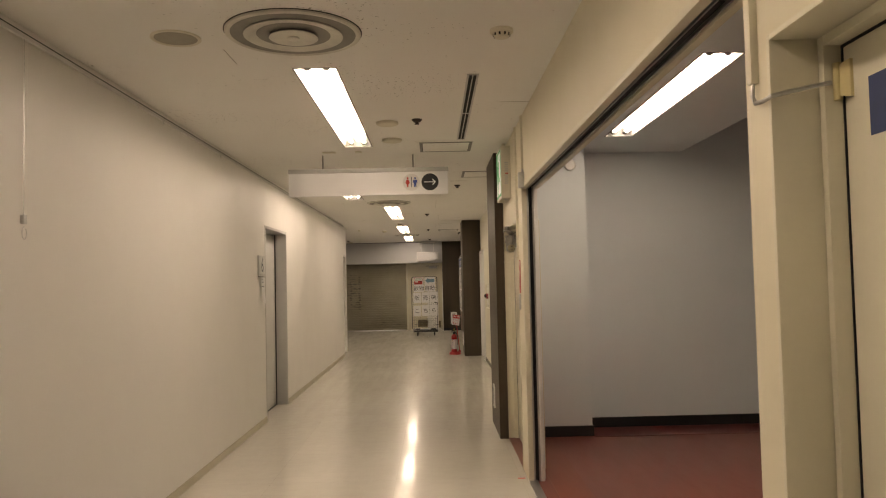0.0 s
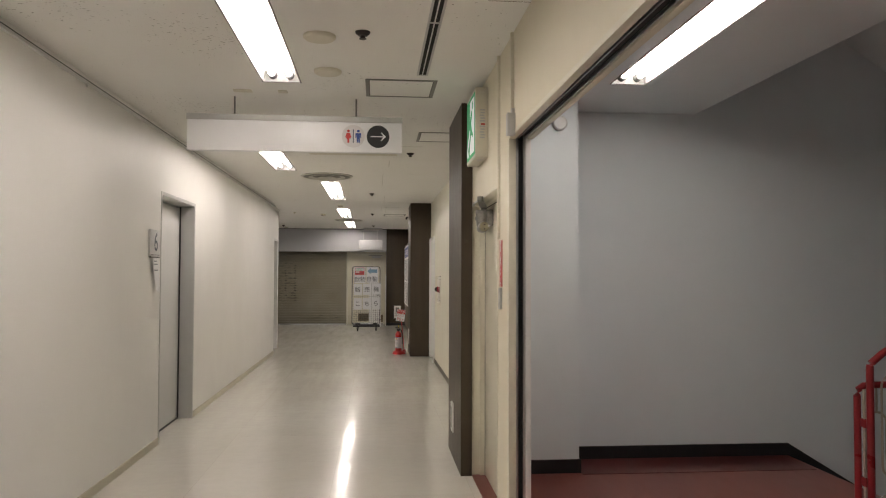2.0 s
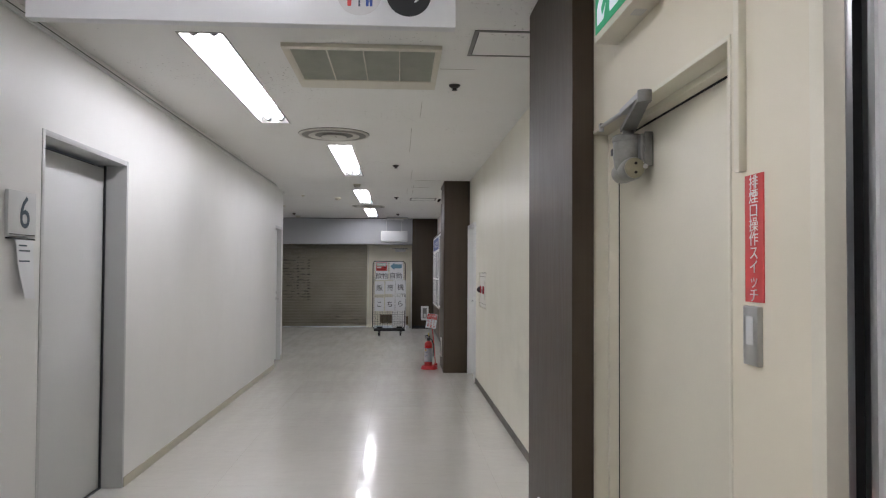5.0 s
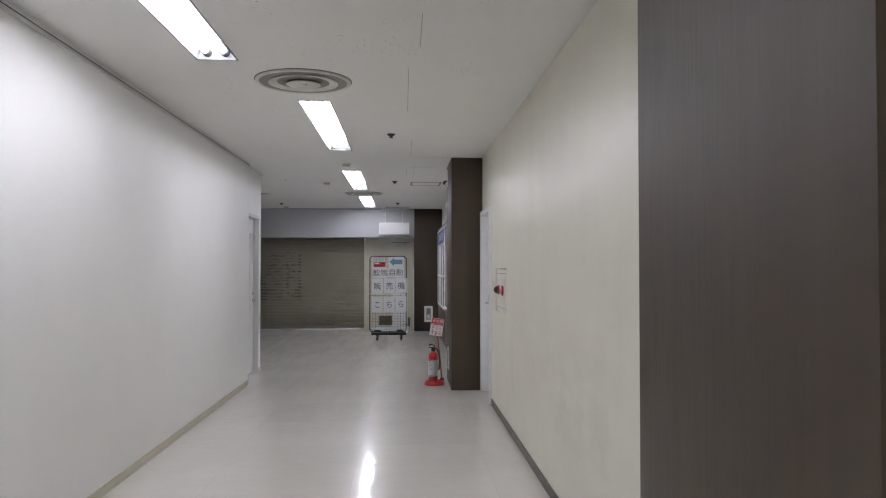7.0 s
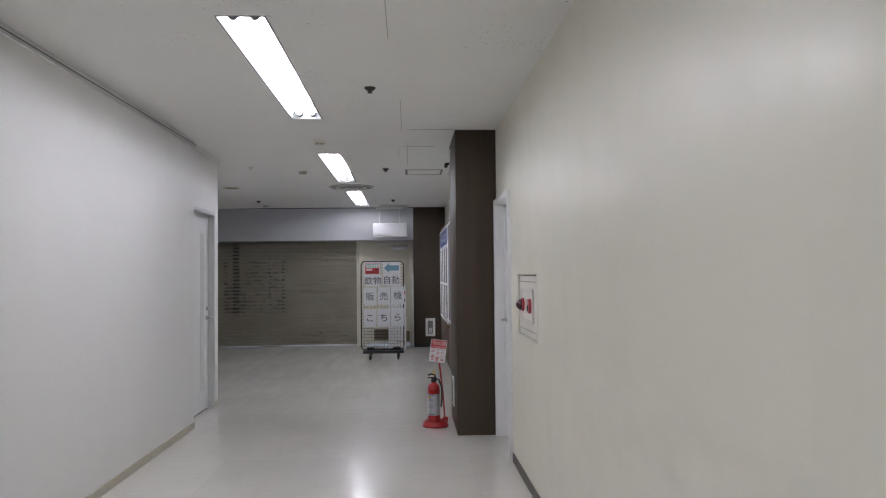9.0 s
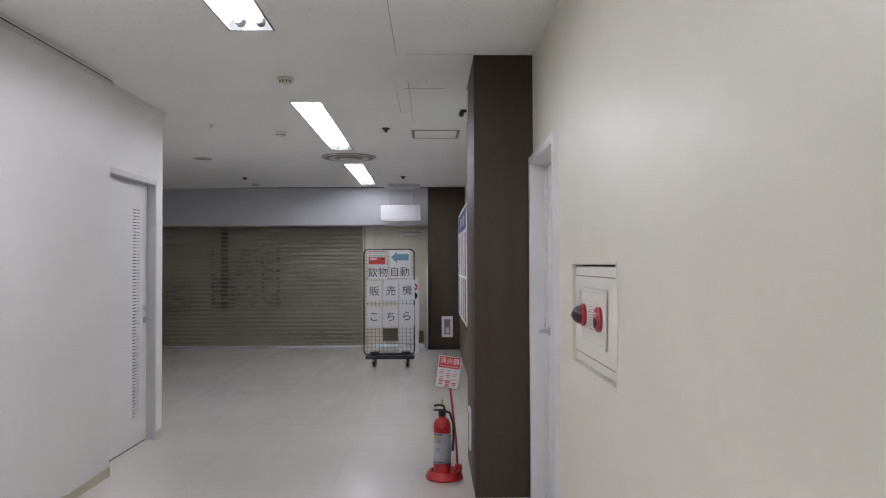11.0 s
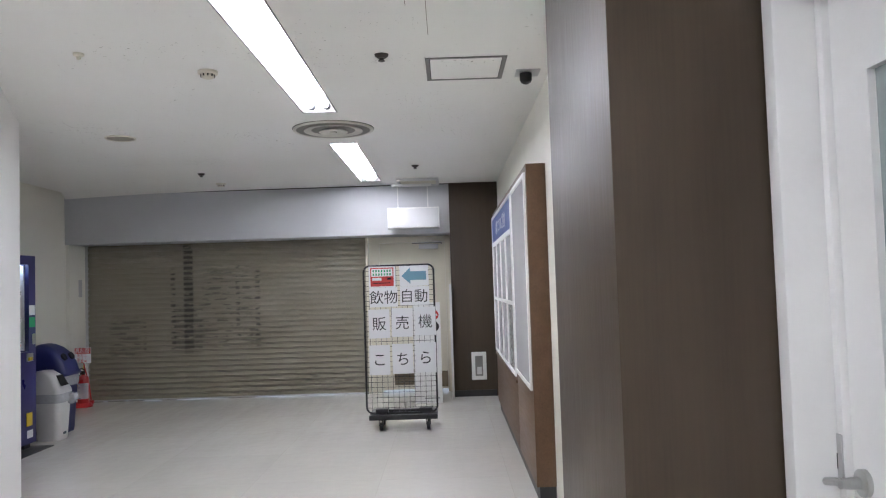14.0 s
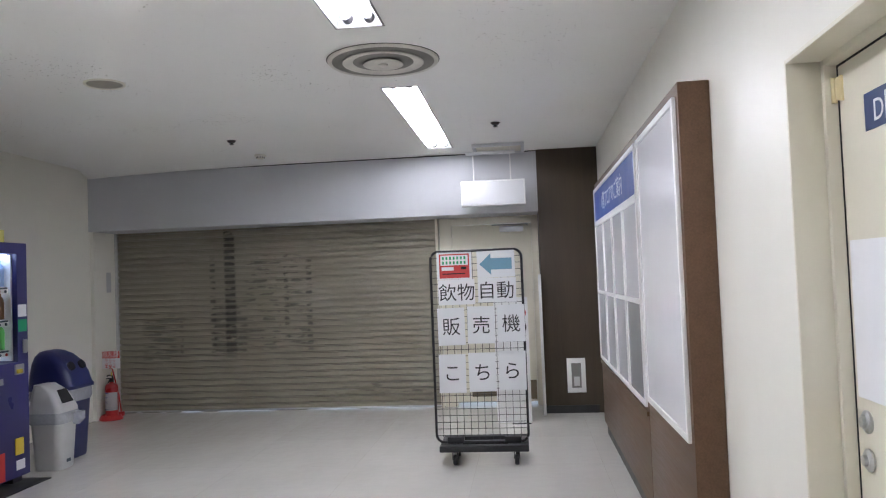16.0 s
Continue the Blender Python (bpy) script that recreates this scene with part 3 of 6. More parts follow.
part("edge_gap", boxes((XL2 - 0.10, 15.531, 0.0, XL2 - 0.075, 15.535, 2.003), (XL2 - 0.10, 14.593, 0.0, XL2 - 0.07, 15.531, 0.012)), M_DARK, door, "dark gap round the leaf")
part("louvre_back", boxes((XL2 - 0.099, 15.252, 0.202, XL2 - 0.092, 15.393, 1.818)), M_DARK, door)
me = mesh_of("louvre_slat", boxes((-0.003, -0.067, -0.0082, 0.006, 0.067, 0.0082), bevel=0.001), M_WHITEMETAL)
for i in range(67):
    ob = new("louvre_slat", me)
    ob.parent = door
    ob.matrix_basis = Matrix.Translation((XL2 - 0.069 - ORIGIN[door].x, 15.3225 - 15.05, 0.215 + i * 0.0241)) @ Matrix.Rotation(radians(-10), 4, "Y")
lever(door, XL2 - 0.062, 15.485, 0.945, 1, 1)
part("lock", lathe(bmesh.new(), [(0.022, 0), (0.022, 0.012), (0.012, 0.02), (0.006, 0.02)], (XL2 - 0.062, 15.485, 1.04), 20, "X"), M_STEEL, door)


M_NAVYPLATE = surface("navy_name_plate", (0.036, 0.058, 0.15), 0.4, 0.06, 5, 90, 0)
M_HINGE = surface("yellowed_hinge_paint", (0.66, 0.56, 0.30), 0.4, 0.15, 12, 90, 0.05)


def fire_door(x, y0, y1, top, label, name, deep=0.09):
    """Cream steel frame with a rebate, a leaf set back in it and a dark gap round the leaf."""
    ob = thing(name, (x + 0.1, (y0 + y1) / 2, 0), label, "door", "", "structure")
    e, f = x + deep, x + deep + 0.035
    part("frame", boxes((x - 0.004, y1 - 0.012, 0, e, y1, top), (e, y1 - 0.03, 0, x + 0.17, y1, top),
                        (x - 0.004, y0, 0, e, y0 + 0.012, top), (e, y0, 0, x + 0.17, y0 + 0.03, top),
                        (x - 0.004, y0 + 0.012, top - 0.012, e, y1 - 0.012, top), (e, y0 + 0.03, top - 0.03, x + 0.17, y1 - 0.03, top), bevel=0.002), M_CREAMMETAL, ob)
    part("leaf", box(bmesh.new(), f, y0 + 0.035, 0.008, f + 0.04, y1 - 0.035, top - 0.035, 0.003), M_CREAMMETAL, ob)
    part("edge_gap", boxes((f - 0.0015, y1 - 0.0345, 0.0, f + 0.03, y1 - 0.0302, top - 0.03), (f - 0.0015, y0 + 0.0302, 0.0, f + 0.03, y0 + 0.0345, top - 0.03), (f - 0.0015, y0 + 0.0345, top - 0.0345, f + 0.03, y1 - 0.0345, top - 0.0302)), M_DARK, ob, "dark gap round the leaf")
    part("sill", boxes((x + 0.0, y0 + 0.005, 0.001, x + 0.17, y1 - 0.005, 0.005)), M_REDFLOOR, ob, "dark red painted sill")
    return ob


def flared_hinge(ob, x, y, z, h=0.07):
    """Two curved leaves that flare from a round pin."""
    bm = tube(bmesh.new(), [(x, y, z), (x, y, z + h)], 0.008, 12)
    for sgn in (-1, 1):
        prev = None
        for k in range(6):
            u = k / 5
            half = h * (0.40 + 0.10 * u)
            p = (x - 0.004 * u + 0.010 * u * u, y + sgn * (0.006 + 0.026 * u), z + h / 2)
            row = [bm.verts.new((p[0] + d, p[1], p[2] + v)) for d, v in ((0, -half), (0, half), (0.007, half), (0.007, -half))]
            if prev:
                for a in range(4):
                    b = (a + 1) % 4
                    bm.faces.new((prev[a], prev[b], row[b], row[a]))
            else:
                bm.faces.new(row[::-1])
            prev = row
        bm.faces.new(prev)
    bmesh.ops.recalc_face_normals(bm, faces=bm.faces[:])
    part("hinge", bm, M_HINGE, ob, "yellowed flared steel hinge")


near = fire_door(XR1, 0.0, 0.985, 1.90, "closed cream steel fire door in a deep frame", "door_3")
hall = fire_door(XR3, 15.365, 16.325, 1.96, "closed cream steel fire door to the stairs", "door_5")
for ob, x, y1, top in ((near, XR1, 0.985, 1.90), (hall, XR3, 16.325, 1.96)):
    for z in (0.30, top - 0.135):
        flared_hinge(ob, x + 0.113, y1 - 0.034, z)
part("name_plate", plate((XR1 + 0.125, 0.715, 1.735), WEST, 0.31, 0.105, 0.002), M_NAVYPLATE, near, "dark blue name plate")
p = part("name_plate", plate((XR3 + 0.125, 15.985, 1.765), WEST, 0.31, 0.095, 0.002), M_NAVYPLATE, hall, "dark blue name plate")
part("lettering", lettering("D階段", 0.078, (XR3 + 0.1225, 15.985, 1.765), WEST), M_WHITE, p)
part("notice", plate((XR3 + 0.124, 15.95, 1.235), WEST, 0.64, 0.42, 0.0015), M_PAPER, hall, "blank white paper sheet")
for z in (0.965, 0.865):
    part("lock", lathe(bmesh.new(), [(0.030, 0), (0.030, -0.006), (0.022, -0.012), (0.016, -0.012), (0.013, -0.020), (0.004, -0.022)], (XR3 + 0.125, 16.225, z), 24, "X"), M_STEEL, hall)
mid = fire_door(XR1, 5.33, 6.47, 1.90, "closed cream steel door with an exposed closer", "door_4", 0.055)

# the heavy closer: upright cylinder, cross cylinder with a screwed cap, bracket and folding arm
M_CLOSER = surface("grey_hammered_paint", (0.27, 0.265, 0.245), 0.34, 0.22, 25, 220, 0.2, 0.55)
M_BRASSCAP = surface("worn_grey_brass", (0.30, 0.27, 0.19), 0.42, 0.2, 30, 220, 0.15, 0.5)
CX, CY = 0.772, 6.145
cl = part("door_closer", lathe(bmesh.new(), [(0.0, -0.125), (0.034, -0.122), (0.044, -0.10), (0.047, -0.07), (0.048, -0.022), (0.050, -0.020), (0.050, -0.006), (0.045, 0.0), (0.020, 0.002), (0.016, 0.022), (0.0, 0.022)], (CX, CY, 1.830), 32), M_CLOSER, mid, "grey hammered-paint cylinder door closer")
part("cross_cylinder", lathe(bmesh.new(), [(0.0, 0.085), (0.024, 0.082), (0.032, 0.066), (0.035, 0.03), (0.035, -0.068), (0.033, -0.074), (0.0, -0.074)], (CX - 0.004, CY, 1.717), 28, "Y"), M_CLOSER, cl)
cap = part("cap", lathe(bmesh.new(), [(0.031, 0.0), (0.031, -0.007), (0.028, -0.009), (0.0, -0.009)], (CX - 0.004, CY - 0.074, 1.717), 28, "Y"), M_BRASSCAP, cl, "round cap with two screws")
for dz in (-0.014, 0.014):
    part("screw", lathe(bmesh.new(), [(0.0045, 0.0), (0.0045, -0.003), (0.0, -0.003)], (CX - 0.002, CY - 0.083, 1.717 + dz), 12, "Y"), M_DARK, cap)
part("side_screw", boxes((CX - 0.049, CY + 0.012, 1.768, CX - 0.032, CY + 0.030, 1.790), bevel=0.003), M_HOLDER, cl)
part("bracket", boxes((0.790, CY - 0.072, 1.735, 0.800, CY - 0.034, 1.826), (0.800, CY - 0.075, 1.725, 0.8285, CY - 0.066, 1.832), (0.806, CY - 0.066, 1.745, 0.8285, CY - 0.02, 1.815), bevel=0.005), M_CLOSER, cl)
part("bracket_bolt", tube(bmesh.new(), [(0.80, CY - 0.085, 1.722), (0.80, CY - 0.065, 1.722)], 0.008, 8), M_STEEL, cl)


def arm_bar(bm, a, b, wa, wb, h):
    """A flat tapered bar between two places."""
    a, b = Vector(a), Vector(b)
    d = b - a
    n = Vector((-d.y, d.x, 0)).normalized()
    vs = [bm.verts.new(p + sg * w * n + Vector((0, 0, dz))) for dz in (-h, h) for p, sg, w in ((a, 1, wa), (b, 1, wb), (b, -1, wb), (a, -1, wa))]
    for f in ((0, 1, 2, 3), (7, 6, 5, 4), (0, 4, 5, 1), (1, 5, 6, 2), (2, 6, 7, 3), (3, 7, 4, 0)):
        bm.faces.new([vs[k] for k in f])
    bmesh.ops.recalc_face_normals(bm, faces=bm.faces[:])
    return bm


bm = arm_bar(bmesh.new(), (CX + 0.004, CY + 0.02, 1.852), (0.70, 5.775, 1.862), 0.024, 0.016, 0.006)
lathe(bm, [(0.017, -0.016), (0.019, -0.012), (0.019, 0.016), (0.0, 0.018)], (0.70, 5.768, 1.868), 18)
part("arm", bm, M_CLOSER, cl, "broad folding steel arm")
bm = arm_bar(bmesh.new(), (0.703, 5.785, 1.878), (0.726, 6.05, 1.884), 0.014, 0.010, 0.008)
tube(bm, [(0.726, 6.04, 1.884), (0.729, 6.30, 1.889)], 0.007, 10)
lathe(bm, [(0.009, -0.016), (0.009, 0.010), (0.0, 0.012)], (0.729, 6.305, 1.888), 14)
part("link_arm", bm, M_STEEL, cl, "thin steel link rod")
part("shoe", boxes((0.722, 6.292, 1.889, 0.79, 6.318, 1.8985), bevel=0.002), M_CLOSER, cl)

# white office door beside the second pillar
door = thing("door_6", (1.06, 13.56, 0), "closed white door with a narrow glass slit", "door", "", "structure")
part("frame", boxes((0.972, 13.115, 0, 1.06, 13.155, 2.0), (0.972, 13.945, 0, 1.06, 13.992, 2.0), (0.972, 13.155, 1.955, 1.06, 13.945, 2.0),
                    (1.06, 13.125, 0, 1.10, 13.165, 1.98), (1.06, 13.925, 0, 1.10, 13.98, 1.98), (1.06, 13.165, 1.94, 1.10, 13.925, 1.98), bevel=0.003), M_WHITEMETAL, door)
part("leaf", slab("x", 1.075, 1.11, 13.167, 13.922, 0.008, 1.937, [(13.715, 13.80, 0.25, 1.75)]), M_WHITEMETAL, door)
M_SLIT = surface("frosted_slit_glass", (0.30, 0.34, 0.34), 0.25, 0.08, 4, 60, 0.02)
part("glass", boxes((1.09, 13.705, 0.24, 1.096, 13.81, 1.76)), M_SLIT, door, "grey frosted glass slit")
part("lock_plate", plate((1.06, 13.950, 1.015), WEST, 0.045, 0.10, 0.004, 0.001), M_STEEL, door)
part("lock_slot", plate((1.056, 13.952, 1.012), WEST, 0.018, 0.03, 0.001), M_DARK, door)
part("edge_gap", boxes((1.078, 13.9222, 0.0, 1.10, 13.9248, 1.939), (1.078, 13.167, 1.9372, 1.10, 13.922, 1.9398)), M_DARK, door, "dark gap round the leaf")
bm = lathe(bmesh.new(), [(0.026, 0), (0.026, -0.010), (0.012, -0.014), (0.010, -0.05)], (1.075, 13.880, 0.985), 20, "X")
tube(bm, [(1.030, 13.877, 0.985), (1.027, 13.900, 0.984), (1.030, 13.940, 0.974)], 0.008, 10)
part("handle", bm, M_STEEL, door, "short steel lever handle")
sheet = part("notice", plate((1.075, 13.495, 1.455), WEST, 0.20, 0.40, 0.001), surface("milky_film", (0.70, 0.69, 0.76), 0.35, 0.03, 5, 90, 0), door, "pale lilac film with a no-entry mark")
part("red_disc", disc((1.074, 13.495, 1.525), WEST, 0.063, 0.0012), M_REDSIGN, sheet)
part("bar", plate((1.0727, 13.495, 1.525), WEST, 0.098, 0.026, 0.001), M_PAPER, sheet)
part("black_disc", disc((1.074, 13.495, 1.39), WEST, 0.063, 0.0012), M_INK, sheet)
bm = bmesh.new()
for k, w in enumerate((0.075, 0.05, 0.085)):
    for i in range(int(w / 0.012)):
        box(bm, 1.0719, 13.495 - w / 2 + i * 0.012, 1.405 - k * 0.022, 1.0728, 13.495 - w / 2 + i * 0.012 + 0.008, 1.417 - k * 0.022)
part("writing", bm, M_PAPER, sheet)

# ---- stair opening: shutter slot, guide rails ----
ob = thing("shutter_rail", (0.85, 5.03, 0), "steel shutter guide with a black slot", "shutter rail", "", "structure")
part("cover", boxes((0.738, 4.985, 0, 0.775, 5.029, 2.125), bevel=0.002), M_CREAMMETAL, ob)
part("slot", boxes((0.787, 5.0, 0, 0.813, 5.029, 2.125)), M_DARK, ob)
part("guide", boxes((0.775, 4.985, 0, 0.787, 5.029, 2.125), (0.813, 4.985, 0, 0.825, 5.029, 2.125), bevel=0.001), M_STEEL, ob)
part("inner_plate", boxes((0.825, 4.975, 0, 0.85, 5.029, 2.125), bevel=0.002), M_WHITEMETAL, ob)
ob = thing("shutter_slot", (0.85, 3.06, 2.125), "cream lintel with a black shutter slot", "shutter slot", "", "structure")
part("lip", boxes((0.738, 1.095, 2.10, 0.772, 4.985, 2.1245), (0.835, 1.095, 2.10, 0.862, 4.985, 2.1245), bevel=0.002), M_CREAMMETAL, ob)
part("slot", boxes((0.772, 1.095, 2.117, 0.835, 4.985, 2.1245)), M_DARK, ob)
part("guide", boxes((0.785, 1.095, 2.104, 0.79, 4.985, 2.117), (0.822, 1.095, 2.104, 0.827, 4.985, 2.117)), M_STEEL, ob)
structure("threshold", boxes((0.735, 1.09, -0.01, 0.80, 5.03, 0.003)), M_ALU, "worn steel threshold strip", "threshold")
solo("limit_switch", boxes((0.70, 4.815, 2.09, 0.742, 4.86, 2.20), (0.722, 4.825, 2.20, 0.738, 4.85, 2.225), bevel=0.004), M_ALU, (0.72, 4.84, 2.09), "small grey steel shutter catch on the lintel", "switch")
for k, (y, z0) in enumerate(((5.275, 1.60), (4.87, 2.2))):
    solo("cable_duct", box(bmesh.new(), 0.724, y - 0.012, z0, 0.741, y + 0.012, CEIL - 0.002, 0.003), M_CREAMMETAL, (0.73, y, z0), "thin cream cable duct up the wall", "cable duct", "cable ducts")
ob = thing("cable_duct", (0.73, 1.04, 1.82), "thin cream cable duct with a loose wire end", "cable duct", "cable ducts")
part("duct", box(bmesh.new(), 0.724, 1.028, 1.82, 0.741, 1.052, CEIL - 0.002, 0.003), M_CREAMMETAL, ob)
part("wire", tube(bmesh.new(), [(0.733, 1.04, 1.83), (0.729, 1.036, 1.795), (0.727, 1.02, 1.778), (0.727, 0.99, 1.774), (0.732, 0.962, 1.778), (0.79, 0.955, 1.790), (0.84, 0.950, 1.798)], 0.0045, 8), M_STEEL, ob)

# ---- roller shutter at the end ----
def shutter_mat():
    """Olive-grey steel slats with black greasy marks in the middle and scuffs along the ribs."""
    m, t, p = nodes_of("olive_shutter_paint")
    geo = t.nodes.new("ShaderNodeNewGeometry")
    sep = t.nodes.new("ShaderNodeSeparateXYZ")
    link(t, geo.outputs["Position"], sep.inputs[0])
    n1 = t.nodes.new("ShaderNodeTexNoise")
    n1.inputs["Scale"].default_value, n1.inputs["Detail"].default_value = 9, 3
    mp = t.nodes.new("ShaderNodeMapping")
    mp.inputs["Scale"].default_value = (0.8, 1, 2.6)
    link(t, geo.outputs["Position"], mp.inputs["Vector"])
    link(t, mp.outputs["Vector"], n1.inputs["Vector"])
    n2 = t.nodes.new("ShaderNodeTexNoise")
    n2.inputs["Scale"].default_value, n2.inputs["Detail"].default_value = 2.0, 5
    link(t, geo.outputs["Position"], n2.inputs["Vector"])

    def inside(out, lo, hi, soft):
        a = ramp(t, out, lo - soft, lo + soft)
        b = ramp(t, out, hi - soft, hi + soft, 1.0, 0.0)
        mu = t.nodes.new("ShaderNodeMath")
        mu.operation = "MULTIPLY"
        link(t, a, mu.inputs[0])
        link(t, b, mu.inputs[1])
        return mu.outputs[0]

    def times(a, b):
        mu = t.nodes.new("ShaderNodeMath")
        mu.operation = "MULTIPLY"
        link(t, a, mu.inputs[0])
        link(t, b, mu.inputs[1])
        return mu.outputs[0]

    col = mix_rgb(t, ramp(t, n2.outputs["Fac"], 0.3, 0.7), (0.265, 0.240, 0.180), (0.31, 0.284, 0.222))
    rib = t.nodes.new("ShaderNodeMath")
    rib.operation = "MODULO"
    shift = t.nodes.new("ShaderNodeMath")
    shift.operation = "SUBTRACT"
    shift.inputs[1].default_value = 0.022
    link(t, sep.outputs["Z"], shift.inputs[0])
    link(t, shift.outputs[0], rib.inputs[0])
    rib.inputs[1].default_value = 0.068
    belly = inside(rib.outputs[0], 0.010, 0.046, 0.008)
    blotch = times(ramp(t, n1.outputs["Fac"], 0.42, 0.54), belly)
    sparse = times(ramp(t, n1.outputs["Fac"], 0.51, 0.60), belly)
    dense = times(ramp(t, n1.outputs["Fac"], 0.34, 0.44), ramp(t, belly, 0, 1, 0.35, 1.0))
    for x0, x1, z0, z1, strength, soft, mask in ((-3.10, -2.98, 0.62, 2.1, 0.9, 0.012, dense), (-3.27, -3.21, 0.62, 1.66, 0.75, 0.012, blotch),
                                                 (-3.24, -2.86, 0.62, 1.20, 0.65, 0.02, blotch), (-2.86, -2.10, 0.66, 1.70, 0.6, 0.04, sparse),
                                                 (-2.43, -2.38, 0.66, 1.68, 0.7, 0.008, blotch), (-2.18, -2.12, 0.66, 1.62, 0.6, 0.008, blotch),
                                                 (-4.05, -3.66, 0.55, 1.06, 0.5, 0.04, blotch), (-3.63, -3.59, 0.60, 1.06, 0.5, 0.01, blotch),
                                                 (-1.9, -0.9, 0.14, 0.30, 0.5, 0.1, sparse)):
        zone = times(times(inside(sep.outputs["X"], x0, x1, soft), inside(sep.outputs["Z"], z0, z1, 0.05)), mask)
        amount = ramp(t, zone, 0, 1, 0, strength)
        col = mix_rgb(t, amount, col, (0.04, 0.038, 0.034))
    link(t, col, p.inputs["Base Color"])
    p.inputs["Roughness"].default_value = 0.45
    p.inputs["Metallic"].default_value = 0.15
    return m


M_SHUTTER = shutter_mat()
shutter = thing("roller_shutter", (-2.54, YS, 0), "closed olive-grey steel roller shutter with black marks", "roller shutter", "", "structure")
PITCH = 0.068
prof = [(-0.0095, 0.0), (-0.0110, 0.003), (-0.0125, 0.010), (-0.0130, 0.024), (-0.0125, 0.040), (-0.0110, 0.0474), (0.020, 0.0477), (0.020, 0.0527), (-0.0100, 0.0531), (-0.0110, 0.0560), (-0.0110, 0.0600), (-0.0100, 0.0622), (0.020, 0.0626), (0.020, PITCH), (0.024, PITCH), (0.024, 0.0)]
bm = bmesh.new()
ends = [[bm.verts.new((x, y, z)) for y, z in prof] for x in (-1.82, 1.82)]
for i in range(len(prof)):
    j = (i + 1) % len(prof)
    bm.faces.new((ends[0][i], ends[1][i], ends[1][j], ends[0][j]))
bm.faces.new(ends[0])
bm.faces.new(ends[1][::-1])
bmesh.ops.recalc_face_normals(bm, faces=bm.faces[:])
me = mesh_of("slat", bm, M_SHUTTER)
for i in range(30):
    ob = new("slat", me)
    ob.parent = shutter
    ob.location = (0, 0, 0.022 + i * PITCH)
part("bottom_bar", boxes((-4.35, YS - 0.012, 0.009, -0.73, YS + 0.012, 0.028), bevel=0.002), M_STEEL, shutter)
for x0, x1 in ((-4.35, -4.16), (-4.10, -3.88), (-3.82, -3.64), (-3.41, -3.22), (-2.55, -2.21), (-1.62, -1.55), (-0.80, -0.74)):
    part("bottom_seal", boxes((x0, YS - 0.010, 0.0, x1, YS + 0.010, 0.009)), M_DULL, shutter, "worn grey rubber seal")
part("guide", boxes((-4.36, YS - 0.04, 0, -4.335, YS + 0.058, 2.03), bevel=0.002), M_GREYFRAME, shutter)
part("guide", boxes((-0.745, YS - 0.04, 0, -0.715, YS + 0.058, 2.03), bevel=0.002), M_CREAMMETAL, shutter)
solo("wall_label", plate((-4.359, 21.93, 1.46), EAST, 0.09, 0.22, 0.002), M_GREYFRAME, (-4.359, 21.93, 1.35), "narrow grey-white printed label on the wall", "label")
structure("shutter_return", boxes((-4.4, YH + 0.02, 0, -4.36, YS + 0.06, 2.0)), M_WALL_H, "cream wall return beside the shutter", "wall")

# end door
door = thing("door_7", (-0.15, YS, 0), "closed cream steel door with a closer and brown grille", "door", "", "structure")
part("frame", boxes((-0.70, YS + 0.0, 0, -0.575, YS + 0.058, 2.0), (0.275, YS + 0.0, 0, 0.344, YS + 0.058, 2.0), (-0.575, YS, 1.925, 0.275, YS + 0.058, 2.0), bevel=0.003), M_CREAMMETAL, door)
part("leaf", slab("y", YS + 0.05, YS + 0.09, -0.57, 0.27, 0.035, 1.922, [(-0.42, 0.12, 0.09, 0.30)]), M_CREAMMETAL, door)
M_GRILLE = surface("brown_grille", (0.20, 0.16, 0.10), 0.5, 0.1, 6, 90, 0.05)
bm = bmesh.new()
for i in range(11):
    box(bm, -0.42, YS + 0.055, 0.092 + i * 0.019, 0.12, YS + 0.085, 0.104 + i * 0.019)
part("grille", bm, M_GRILLE, door, "brown louvred grille")
part("grille_back", boxes((-0.42, YS + 0.086, 0.09, 0.12, YS + 0.0885, 0.30)), M_GRILLE, door)
part("kick_plate", boxes((0.13, YS + 0.044, 0.06, 0.265, YS + 0.05, 0.26)), M_GRILLE, door)
part("closer", boxes((-0.06, YS - 0.01, 1.835, 0.19, YS + 0.05, 1.895), bevel=0.006), M_ALU, door)
part("closer_arm", boxes((-0.14, YS - 0.035, 1.902, 0.24, YS - 0.02, 1.914), (-0.14, YS - 0.035, 1.902, -0.125, YS + 0.03, 1.914), (0.225, YS - 0.035, 1.895, 0.24, YS + 0.03, 1.91)), M_DULL, door)
part("hinge", boxes((-0.583, YS - 0.008, 1.68, -0.563, YS + 0.01, 1.79), bevel=0.003), M_CREAMMETAL, door)

# ---- pillars' fittings and pillar plinths ----
def outlet(at, facing, w, h, label):
    ob = thing("wall_outlet", at, label, "wall outlet", "pillar outlets")
    c = Vector(at)
    part("frame", plate(c, facing, w, h, 0.012, 0.003), M_WHITE, ob)
    out = facing.to_3x3() @ Vector((0, 0, 0.0125))
    part("inset", plate(c + out, facing, w * 0.52, h * 0.72, 0.001), M_DULL, ob)
    return ob


outlet((0.66, 6.98, 0.31), WEST, 0.13, 0.22, "white framed outlet plate on the brown pillar")
outlet((0.65, 14.50, 0.30), WEST, 0.16, 0.26, "white framed outlet plate on the brown pillar")
last = outlet((0.65, YH, 0.367), SOUTH, 0.18, 0.335, "white framed outlet box on the brown pillar")
part("socket", plate((0.652, YH - 0.013, 0.31), SOUTH, 0.055, 0.09, 0.003), M_GREYDOOR, last)
